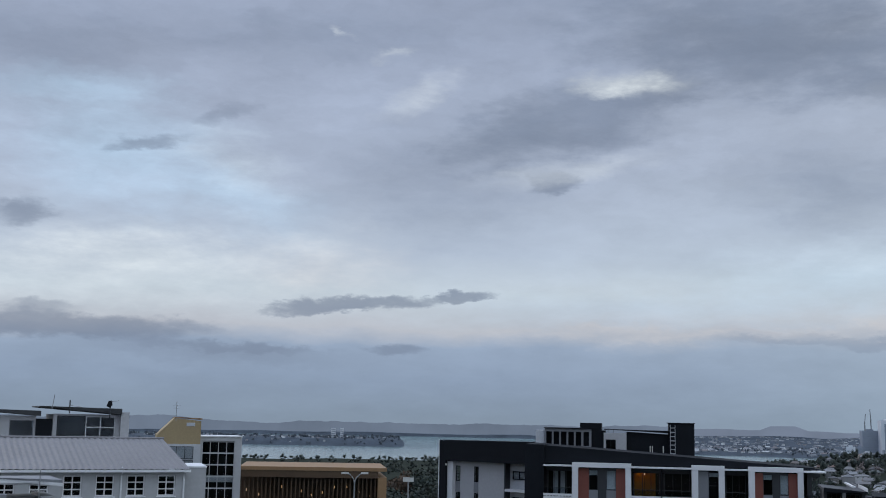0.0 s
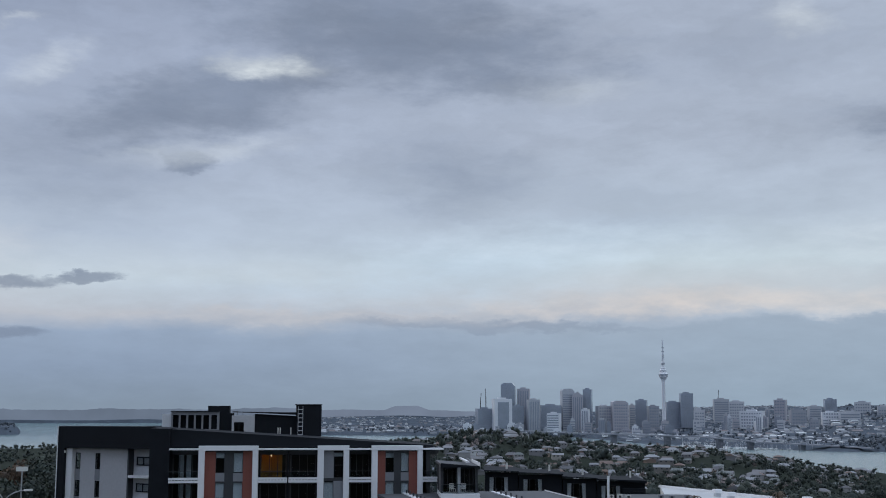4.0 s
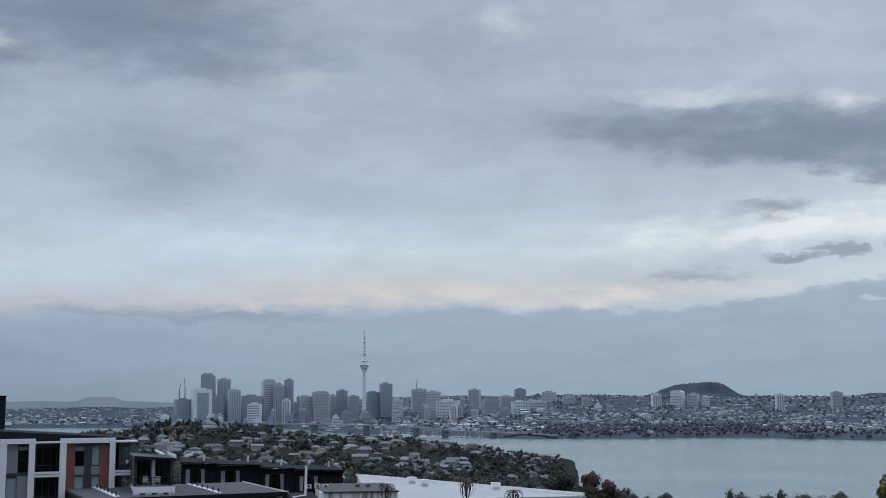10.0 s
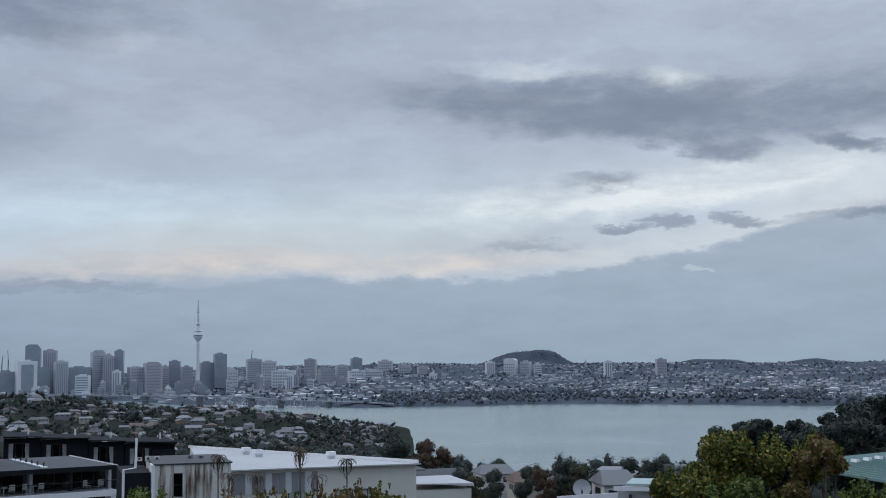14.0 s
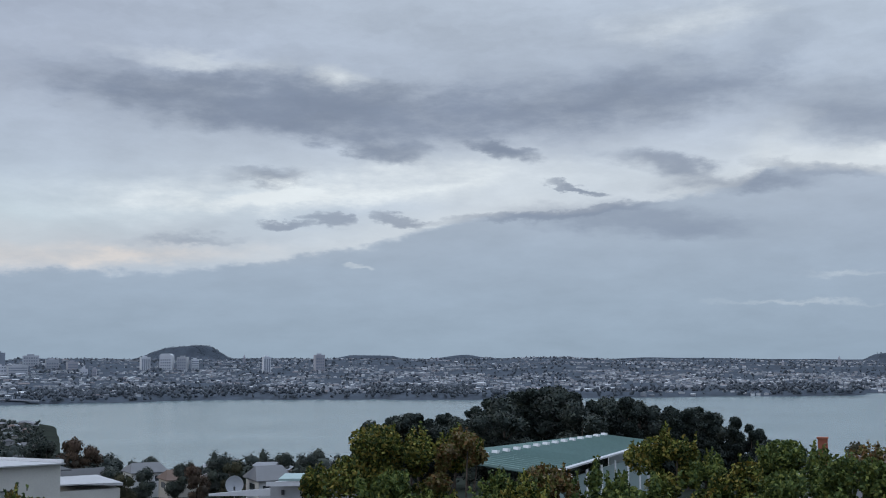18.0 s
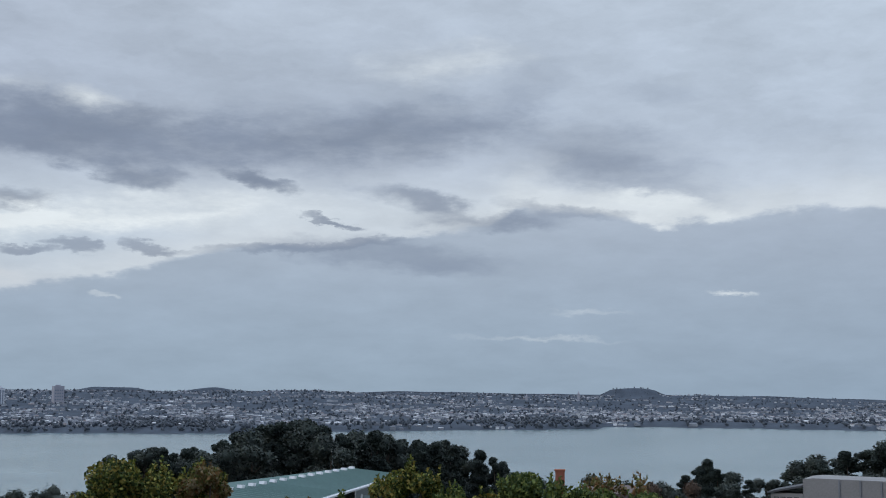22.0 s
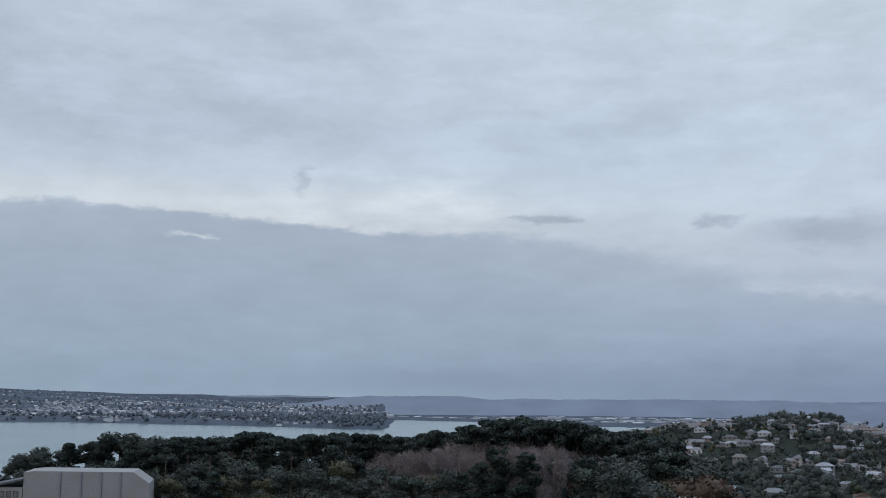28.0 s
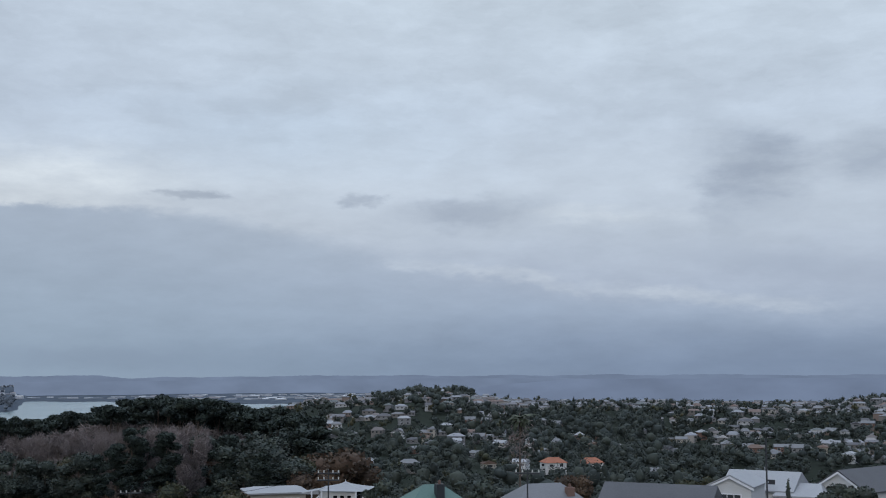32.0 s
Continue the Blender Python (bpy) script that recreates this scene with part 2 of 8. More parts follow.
# the low cloud deck: heading and elevation of its upper edge
DECK = ((-25, 3.6), (10, 3.7), (21, 3.85), (28.7, 3.85), (33.5, 4.25), (39.3, 4.28), (42.8, 4.12), (46.7, 4.6), (52.3, 5.5), (55.6, 6.2), (58.7, 6.75), (60.3, 7.2), (63.6, 7.1), (67.5, 7.6),
        (70.7, 8.0), (72, 8.9), (74, 8.75), (76.5, 8.4), (79, 8.0), (82, 8.1), (83.5, 8.4), (87.5, 8.5), (93.5, 8.1), (96, 8.0), (101.4, 7.4), (107.3, 7.37), (112.5, 7.0), (117.1, 5.9), (122, 4.8), (127.6, 3.95), (142, 2.5))
DECK_SHARE = ((-25, 0), (14, 0), (26, 0.6), (35, 1), (100, 1), (108, 0.8), (118, 0.5), (130, 0.25), (145, 0.2))
RIM_SHARE = ((-25, 0), (26, 0), (34, 0.2), (46, 0.4), (52, 0.62), (60, 0.7), (66, 0.4), (71, 0.7), (76, 0.95), (81, 0.85), (86, 0.5), (95, 0.7), (103, 0.6), (110, 0.28), (122, 0.1), (145, 0.1))


def along(rows, full):
    """A value that follows the heading."""
    ramp = WT.nodes.new("ShaderNodeValToRGB")
    WT.links.new(wm("DIVIDE", wm("ADD", AZ, 25.0), 175.0, clamp=True), ramp.inputs[0])
    for k, (a, v) in enumerate(rows):
        e = ramp.color_ramp.elements[k] if k < 2 else ramp.color_ramp.elements.new((a + 25) / 175)
        e.position, e.color = (a + 25) / 175, (v / full, v / full, v / full, 1)
    return wm("MULTIPLY", ramp.outputs[0], full)


def step(v, lo, hi):
    r = WT.nodes.new("ShaderNodeMapRange")
    r.interpolation_type = "SMOOTHSTEP"
    r.inputs["From Min"].default_value, r.inputs["From Max"].default_value = lo, hi
    WT.links.new(v, r.inputs["Value"])
    return r.outputs[0]


# how far below the ragged edge: positive inside the deck
INTO = wm("SUBTRACT", along(DECK, 10.0), wm("ADD", wm("ADD", wm("MULTIPLY", EL, 0.3), wm("MULTIPLY", ELW, 0.7)), wm("MULTIPLY", wm("SUBTRACT", fine, 0.5), 0.9)))
# crisp over the harbour, melting into rain towards the west
FIRM = ((-25, 1), (100, 1), (110, 0.45), (118, 0.22), (145, 0.2))
INTO = wm("MULTIPLY", INTO, along(FIRM, 1.0))
deck_tone = wmix(wm("DIVIDE", EL, 8.5, clamp=True), lin(149, 166, 185), lin(166, 177, 195))
rim = wm("MULTIPLY", wm("MULTIPLY", wm("SUBTRACT", step(INTO, -1.9, -0.05), step(INTO, -0.1, 0.3)), along(RIM_SHARE, 1.0)), wm("ADD", 0.55, wm("MULTIPLY", fine, 0.9)), clamp=True)
base = wmix(rim, base, lin(216, 221, 228))
base = wmix(wm("MULTIPLY", wm("MULTIPLY", step(INTO, -0.1, 0.3), along(DECK_SHARE, 1.0)), 0.78), base, deck_tone)
shade = wm("SUBTRACT", 1.0, wm("POWER", 0.2, wm("MULTIPLY", field(SHADE_A + SHADE_B + SHADE_C + SHADE_D + SHADE_E + SHADE_F), tex)))
base = wmix(wm("MULTIPLY", shade, 0.88, clamp=True), base, lin(118, 129, 151))
base = wmix(wm("MULTIPLY", wm("MULTIPLY", field(GLEAM_A + GLEAM_B + GLEAM_C), tex), 0.68, clamp=True), base, lin(224, 229, 235))
grain = WT.nodes.new("ShaderNodeMix")
grain.data_type, grain.blend_type = "RGBA", "MULTIPLY"
grain.inputs[0].default_value = 1
WT.links.new(base, grain.inputs[6])
zen = WT.nodes.new("ShaderNodeMapRange")
zen.interpolation_type = "SMOOTHSTEP"
zen.inputs["From Min"].default_value, zen.inputs["From Max"].default_value, zen.inputs["To Min"].default_value, zen.inputs["To Max"].default_value = 23, 60, 1.0, 2.6
WT.links.new(EL, zen.inputs["Value"])
billow, _ = wnoise(wxyz(wm("MULTIPLY", AZW, 0.17), wm("MULTIPLY", ELW, 0.42), 5.3), 1.0, 5, 0.62)
mottle = wm("MULTIPLY", wm("SUBTRACT", billow, 0.5), wm("ADD", 0.14, wm("MULTIPLY", step(EL, 7.0, 13.0), 0.34)))
lum = wm("MULTIPLY", zen.outputs[0], wm("ADD", wm("ADD", 1.0, mottle), wm("MULTIPLY", wm("SUBTRACT", fine, 0.5), 0.24)))
WT.links.new(wxyz(wm("MULTIPLY", lum, 0.99), wm("MULTIPLY", lum, 1.02), wm("MULTIPLY", lum, 1.01)), grain.inputs[7])
bg = WT.nodes.new("ShaderNodeBackground")
WT.links.new(grain.outputs[2], bg.inputs[0])
WT.links.new(bg.outputs[0], WT.nodes.new("ShaderNodeOutputWorld").inputs[0])
sun = bpy.data.lights.new("sun", "SUN")
sun.energy, sun.angle, sun.color = 0.7, radians(25), (1.0, 0.95, 0.88)
SUN_AZ, SUN_EL = -45.0, 24.0
sun_ob = new("sun", sun)
sun_ob.matrix_world = look((1000 * math.sin(radians(SUN_AZ)), 1000 * math.cos(radians(SUN_AZ)), 1000 * math.tan(radians(SUN_EL))), (0, 0, 0))

# ---- helpers for places and meshes ----
NEAR, SPAN = 3500.0, 1400.0


def squash(dist):
    """Far distances drawn in, so that the horizon stays within five kilometres; angles stay true."""
    d = np.asarray(dist, float)
    return np.where(d < NEAR, d, NEAR + SPAN * (1 - np.exp(-(d - NEAR) / SPAN)))


def warp(x, y, z):
    d = np.maximum(np.hypot(x, y), 1e-3)
    s = squash(d) / d
    return x * s, y * s, EYE + (z - EYE) * s


def at(az, dist, z):
    """World place from heading, distance and height."""
    a = radians(az)
    x, y, z = warp(dist * math.sin(a), dist * math.cos(a), z)
    return Vector((float(x), float(y), float(z)))


def far_scale(dist):
    return float(squash(dist) / dist)


def zel(dist, el):
    return EYE + dist * math.tan(radians(el))


def smooth(e0, e1, v):
    t = np.clip((np.asarray(v, float) - e0) / (e1 - e0), 0, 1)
    return t * t * (3 - 2 * t)


def value_noise(x, y, seed=0):
    xi, yi = np.floor(x).astype(np.int64), np.floor(y).astype(np.int64)
    fx, fy = x - xi, y - yi
    fx, fy = fx * fx * (3 - 2 * fx), fy * fy * (3 - 2 * fy)

    def h(a, b):
        n = (a * 374761393 + b * 668265263 + seed * 974711) & 0xFFFFFFFF
        n = ((n ^ (n >> 13)) * 1274126177) & 0xFFFFFFFF
        return ((n ^ (n >> 16)) & 0xFFFF) / 65535.0

    return (h(xi, yi) * (1 - fx) + h(xi + 1, yi) * fx) * (1 - fy) + (h(xi, yi + 1) * (1 - fx) + h(xi + 1, yi + 1) * fx) * fy


CITY = ((0, 91), (130, 90), (300, 72), (600, 57), (1000, 48), (1500, 44), (2000, 41.5), (2350, -5), (1e6, -5))
BAY = ((0, 91), (130, 90), (300, 74), (600, 47), (900, 22), (1130, -5), (1e6, -5))
RIDGE = ((0, 91), (130, 88), (300, 66), (500, 48), (800, 47), (1250, 61.5), (1450, 59), (1900, -5), (1e6, -5))
SHORE = ((-180, 4600), (-40, 4700), (-2.3, 4700), (-1.8, 7700), (10.5, 7700), (11.5, 4500), (24, 4300), (27, 3600), (36, 3040), (46, 3200),
         (58, 3000), (75.8, 3300), (76.3, 3560), (89, 3340), (98, 3000), (101.6, 2900), (102.3, 3750), (107, 3560), (111, 3330), (116, 3270), (180, 3270))
CREST = ((-40, 95), (10, 30), (18, 34), (26, 75), (32, 110), (40, 108), (50, 102), (60, 97), (66, 90), (72, 78), (79, 70), (88, 37), (95, 16), (101.5, 12), (102.3, 12), (180, 12))


def table(v, rows):
    return np.interp(v, [r[0] for r in rows], [r[1] for r in rows])


def height(az, dist):
    """Height of the land over the sea at a heading and true distance."""
    A, D = np.asarray(az, float), np.asarray(dist, float)
    w1, w2 = smooth(28.5, 41, A), smooth(103, 117, A)
    city, bay, ridge = table(D, CITY), table(D, BAY), table(D, RIDGE)
    near = (city * (1 - w1) + bay * w1) * (1 - w2) + ridge * w2
    x, y = D * np.sin(np.radians(A)), D * np.cos(np.radians(A))
    roll = value_noise(x / 260, y / 260, 3) - 0.5 + 0.4 * (value_noise(x / 90, y / 90, 4) - 0.5)
    near = near + 25 * np.exp(-((A - 20.5) / 4.2) ** 2  - ((D - 1600) / 480) ** 2)
    near = near + 9 * np.exp(-((A - 121) / 3.0) ** 2 - ((D - 1250) / 250) ** 2) + 12 * np.exp(-((A - 143) / 3.0) ** 2 - ((D - 1250) / 250) ** 2)
    near = near + roll * 12 * smooth(250, 700, D) * smooth(-4, 25, near)
    shore = table(A, SHORE) + 60 * (value_noise(A * 0.9, A * 0 + 3.0, 5) - 0.5)
    crest = table(A, CREST)
    inland = D - shore
    crest = crest + 14 * (value_noise(A * 0.45, A * 0 + 7.5, 15) - 0.5) + 7 * (value_noise(A * 1.3, A * 0 + 9.5, 16) - 0.5)
    flat = np.where((A < 36) & (A > 11), 420.0, 30.0)
    far = np.where(inland < 0, -5.0, np.where(A > 102, 1.5 + 6 * smooth(0, 900, inland), 4 + 8 * smooth(0, 60, inland)) + (crest - 12) * smooth(flat, flat + 2600, inland))
    far = far + 14 * (value_noise(x / 420, y / 420, 7) - 0.5) * smooth(200, 900, inland) * np.where(A > 102, 0.2, 1.0)
    east = np.where(D > 7700, 2 + 30 * smooth(7700, 9100, D) + 10 * (value_noise(A * 0.8, A * 0 + 2.5, 13) - 0.5) * smooth(7700, 8400, D), -5.0)
    spit = np.where((A < -2.05) & (D > 4700) & (D < 5600), 5 + 22 * smooth(4700, 4850, D), -5.0)
    far = np.where(A < 11, np.maximum(east, spit), far)
    # volcanic cones
    for ca, cd, half, top, rise, west in ((44.6, 6900, 1.9, 0.5, 78, 0.55), (77.4, 7000, 2.0, 0.9, 38, 1.3), (57.4, 7600, 1.3, 0.2, 28, 0.72), (53.2, 7400, 1.6, 0.8, 24, 0.72), (84, 7000, 5, 2, 14, 0.72)):
        e = np.hypot((A - ca) * np.where(A < ca, west, 1.0), (D - cd) / 420.0)
        far = far + rise * (1 - smooth(top, half, e))
    return np.where(D < 2600, near, far)


MATS = {}


def mat(name, colour, rough=0.8, metal=0.0, vary=0.12, scale=1.0, bump=0.0, island=False, random=0.0, spec=0.5):
    """A plain surface with variation at two scales."""
    m = bpy.data.materials.new(name)
    m.use_nodes = True
    nt = m.node_tree
    b = nt.nodes["Principled BSDF"]
    b.inputs["Roughness"].default_value, b.inputs["Metallic"].default_value = rough, metal
    b.inputs["Specular IOR Level"].default_value = spec
    tc = nt.nodes.new("ShaderNodeTexCoord")
    big, fine = nt.nodes.new("ShaderNodeTexNoise"), nt.nodes.new("ShaderNodeTexNoise")
    for n, s in ((big, 0.35 * scale), (fine, 6.0 * scale)):
        n.inputs["Scale"].default_value, n.inputs["Detail"].default_value = s, 4
        nt.links.new(tc.outputs["Object"], n.inputs["Vector"])
    add = nt.nodes.new("ShaderNodeMath")
    add.operation = "ADD"
    nt.links.new(big.outputs["Fac"], add.inputs[0])
    nt.links.new(fine.outputs["Fac"], add.inputs[1])
    rng = nt.nodes.new("ShaderNodeMapRange")
    rng.inputs["From Min"].default_value, rng.inputs["From Max"].default_value = 0.6, 1.4
    rng.inputs["To Min"].default_value, rng.inputs["To Max"].default_value = 1 - vary, 1 + vary
    nt.links.new(add.outputs[0], rng.inputs["Value"])
    mul = nt.nodes.new("ShaderNodeMix")
    mul.data_type, mul.blend_type = "RGBA", "MULTIPLY"
    mul.inputs[0].default_value = 1
    if isinstance(colour, list):
        src = nt.nodes.new("ShaderNodeNewGeometry").outputs["Random Per Island"] if island else nt.nodes.new("ShaderNodeObjectInfo").outputs["Random"]
        cr = nt.nodes.new("ShaderNodeValToRGB")
        cr.color_ramp.interpolation = "CONSTANT"
        for k, c in enumerate(colour):
            e = cr.color_ramp.elements[k] if k < 2 else cr.color_ramp.elements.new(k / len(colour))
            e.position, e.color = k / len(colour), (*c, 1)
        nt.links.new(src, cr.inputs[0])
        nt.links.new(cr.outputs[0], mul.inputs[6])
    else:
        mul.inputs[6].default_value = (*colour, 1)
    nt.links.new(rng.outputs[0], mul.inputs[7])
    nt.links.new(mul.outputs[2], b.inputs["Base Color"])
    if bump:
        bp = nt.nodes.new("ShaderNodeBump")
        bp.inputs["Strength"].default_value, bp.inputs["Distance"].default_value = bump, 0.05
        nt.links.new(fine.outputs["Fac"], bp.inputs["Height"])
        nt.links.new(bp.outputs[0], b.inputs["Normal"])
    MATS[name] = m
    return m


def glass(name, tint, rough=0.08):
    m = bpy.data.materials.new(name)
    m.use_nodes = True
    b = m.node_tree.nodes["Principled BSDF"]
    b.inputs["Base Color"].default_value = (*tint, 1)
    b.inputs["Roughness"].default_value, b.inputs["Specular IOR Level"].default_value = rough, 0.6
    MATS[name] = m
    return m


class Geo:
    """Collects boxes, prisms and quads with materials, for one mesh."""

    def __init__(self):
        self.v, self.f, self.m, self.mats = [], [], [], []

    def slot(self, material):
        if material not in self.mats:
            self.mats.append(material)
        return self.mats.index(material)

    def poly(self, verts, faces, material):
        k, s = len(self.v), self.slot(material)
        self.v += [tuple(p) for p in verts]
        self.f += [tuple(i + k for i in f) for f in faces]
        self.m += [s] * len(faces)
        return self

    def box(self, x0, x1, y0, y1, z0, z1, material, slope=0.0):
        """slope: rise of the top along x."""
        v = [(x0, y0, z0), (x1, y0, z0), (x1, y1, z0), (x0, y1, z0), (x0, y0, z1), (x1, y0, z1 + slope), (x1, y1, z1 + slope), (x0, y1, z1)]
        return self.poly(v, [(3, 2, 1, 0), (4, 5, 6, 7), (0, 1, 5, 4), (1, 2, 6, 5), (2, 3, 7, 6), (3, 0, 4, 7)], material)

    def prism(self, outline, y0, y1, material):
        """An outline in x and z, pushed from y0 to y1."""
        n = len(outline)
        v = [(x, y0, z) for x, z in outline] + [(x, y1, z) for x, z in outline]
        f = [tuple(range(n)), tuple(range(2 * n - 1, n - 1, -1))] + [(i, n + i, n + (i + 1) % n, (i + 1) % n) for i in range(n)]
        return self.poly(v, f, material)

    def tube(self, path, radius, material, sides=6, taper=1.0):
        v, f = [], []
        n = len(path)
        for i, p in enumerate(path):
            p = Vector(p)
            d = (Vector(path[min(i + 1, n - 1)]) - Vector(path[max(i - 1, 0)])).normalized()
            u = d.orthogonal().normalized()
            w = d.cross(u)
            r = radius * (1 + (taper - 1) * i / max(n - 1, 1))
            v += [p + r * (math.cos(2 * math.pi * k / sides) * u + math.sin(2 * math.pi * k / sides) * w) for k in range(sides)]
        for i in range(n - 1):
            for k in range(sides):
                f.append((i * sides + k, i * sides + (k + 1) % sides, (i + 1) * sides + (k + 1) % sides, (i + 1) * sides + k))
        f += [tuple(range(sides - 1, -1, -1)), tuple(range((n - 1) * sides, n * sides))]
        return self.poly(v, f, material)

    def mesh(self, name):
        me = bpy.data.meshes.new(name)
        me.from_pydata(self.v, [], self.f)
        for mt in self.mats:
            me.materials.append(mt)
        me.polygons.foreach_set("material_index", self.m)
        me.update()
        return me


def thing(name, m, label, category, group="", kind=""):
    ob = new(name)
    ob.empty_display_size = 0.2
    ob.matrix_basis = m
    return tagged(ob, label, category, group, kind)


def part(name, geo, parent, label="", shade=False):
    ob = new(name, geo.mesh(name) if isinstance(geo, Geo) else geo)
    ob.parent = parent
    if name.endswith("pane"):
        ob.visible_shadow = False
    if shade:
        ob.data.polygons.foreach_set("use_smooth", [True] * len(ob.data.polygons))
    return tagged(ob, label)


def frame_at(az, dist, z, turn=0.0):
    """A pose whose -y side faces the viewer's hill, turned about the vertical; far places shrink as the distance is drawn in."""
    s = far_scale(dist)
    return Matrix.Translation(at(az, dist, z)) @ Euler((0, 0, radians(turn - az))).to_matrix().to_4x4() @ Matrix.Diagonal((s, s, s, 1))

# ---- ground and water ----
M_LAND = mat("land", (0.075, 0.083, 0.075), 0.95, vary=0.4, scale=0.06, spec=0.04)


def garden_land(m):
    """Dark gardens and bush on the near hills, greyer built-up ground across the water, blued by painted haze."""
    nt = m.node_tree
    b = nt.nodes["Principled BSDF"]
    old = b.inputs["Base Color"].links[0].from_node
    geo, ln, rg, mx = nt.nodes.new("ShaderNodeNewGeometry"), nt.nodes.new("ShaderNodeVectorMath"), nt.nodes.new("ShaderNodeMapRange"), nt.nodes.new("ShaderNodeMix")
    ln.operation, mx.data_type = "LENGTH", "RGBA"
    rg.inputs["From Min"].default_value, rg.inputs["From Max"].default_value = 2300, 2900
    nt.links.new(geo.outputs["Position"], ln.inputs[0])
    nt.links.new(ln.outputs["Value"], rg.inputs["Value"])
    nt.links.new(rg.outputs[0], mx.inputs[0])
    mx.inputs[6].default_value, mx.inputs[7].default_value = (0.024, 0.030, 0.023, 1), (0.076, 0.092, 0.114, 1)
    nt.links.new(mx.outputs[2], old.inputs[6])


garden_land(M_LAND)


def water_material():
    m = bpy.data.materials.new("harbour_water")
    m.use_nodes = True
    nt = m.node_tree
    b = nt.nodes["Principled BSDF"]
    big, tone = nt.nodes.new("ShaderNodeTexNoise"), nt.nodes.new("ShaderNodeValToRGB")
    big.inputs["Scale"].default_value, big.inputs["Detail"].default_value = 0.0045, 6
    tone.color_ramp.elements[0].position, tone.color_ramp.elements[1].position = 0.35, 0.65
    tone.color_ramp.elements[0].color, tone.color_ramp.elements[1].color = (0.128, 0.188, 0.197, 1), (0.182, 0.245, 0.256, 1)
    nt.links.new(big.outputs["Fac"], tone.inputs[0])
    nt.links.new(tone.outputs[0], b.inputs["Base Color"])
    b.inputs["Roughness"].default_value, b.inputs["IOR"].default_value = 0.22, 1.33
    tc, mp, no = nt.nodes.new("ShaderNodeTexCoord"), nt.nodes.new("ShaderNodeMapping"), nt.nodes.new("ShaderNodeTexNoise")
    mp.inputs["Scale"].default_value = (0.02, 0.06, 1)
    mp.inputs["Rotation"].default_value = (0, 0, radians(35))
    no.inputs["Scale"].default_value, no.inputs["Detail"].default_value = 1, 8
    bp = nt.nodes.new("ShaderNodeBump")
    bp.inputs["Strength"].default_value, bp.inputs["Distance"].default_value = 0.28, 4.0
    nt.links.new(tc.outputs["Object"], mp.inputs[0])
    nt.links.new(tc.outputs["Object"], big.inputs["Vector"])
    nt.links.new(mp.outputs[0], no.inputs["Vector"])
    nt.links.new(no.outputs["Fac"], bp.inputs["Height"])
    nt.links.new(bp.outputs[0], b.inputs["Normal"])
    return m


def sheet(name, azs, dists, hfun, material):
    A, D = np.meshgrid(azs, dists, indexing="ij")
    Z = hfun(A, D)
    X, Y, Z = warp(D * np.sin(np.radians(A)), D * np.cos(np.radians(A)), Z)
    n, k = len(azs), len(dists)
    verts = np.stack([X, Y, Z], -1).reshape(-1, 3)
    i, j = np.meshgrid(np.arange(n), np.arange(k - 1), indexing="ij")
    i2 = (i + 1) % n
    faces = np.stack([i * k + j, i2 * k + j, i2 * k + j + 1, i * k + j + 1], -1).reshape(-1, 4)
    me = bpy.data.meshes.new(name)
    me.from_pydata(verts.tolist(), [], faces.tolist())
    me.materials.append(material)
    me.polygons.foreach_set("use_smooth", [True] * len(me.polygons))
    return new(name, me)


AZS = np.concatenate([np.arange(-24, 146, 0.3), np.arange(146, 336, 5.0)])
DISTS = np.concatenate([[0.01, 20, 45], np.geomspace(70, 2600, 90), np.linspace(2650, 5800, 75), np.geomspace(5900, 9600, 34)])
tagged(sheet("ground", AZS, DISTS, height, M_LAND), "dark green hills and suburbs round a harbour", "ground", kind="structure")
tagged(sheet("water", np.concatenate([np.arange(-24, 146, 2.0), np.arange(146, 336, 10.0)]), np.concatenate([[500.0, 800, 1200, 1800, 2600], np.linspace(3000, 6000, 16), np.geomspace(6500, 9600, 8)]),
              lambda a, d: a * 0.0, water_material()), "calm grey-green harbour water", "water", kind="structure")


def haze_glow_material(name, colour):
    """Far ranges lost in rain and distance: a plain backdrop, its haze painted as a faint sky-like glow."""
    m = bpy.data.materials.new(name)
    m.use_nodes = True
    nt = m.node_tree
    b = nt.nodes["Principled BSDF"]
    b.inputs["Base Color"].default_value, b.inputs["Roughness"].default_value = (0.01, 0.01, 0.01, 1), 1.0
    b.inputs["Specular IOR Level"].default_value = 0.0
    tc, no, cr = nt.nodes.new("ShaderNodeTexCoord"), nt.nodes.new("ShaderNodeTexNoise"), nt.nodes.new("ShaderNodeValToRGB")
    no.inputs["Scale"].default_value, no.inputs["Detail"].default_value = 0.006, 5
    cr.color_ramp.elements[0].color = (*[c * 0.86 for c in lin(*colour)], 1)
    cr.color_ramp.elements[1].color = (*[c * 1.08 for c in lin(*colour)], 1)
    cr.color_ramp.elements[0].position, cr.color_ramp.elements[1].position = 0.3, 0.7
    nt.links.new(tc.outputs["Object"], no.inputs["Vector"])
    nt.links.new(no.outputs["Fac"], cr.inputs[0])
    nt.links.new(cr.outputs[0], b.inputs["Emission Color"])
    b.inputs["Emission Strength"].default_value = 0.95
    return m


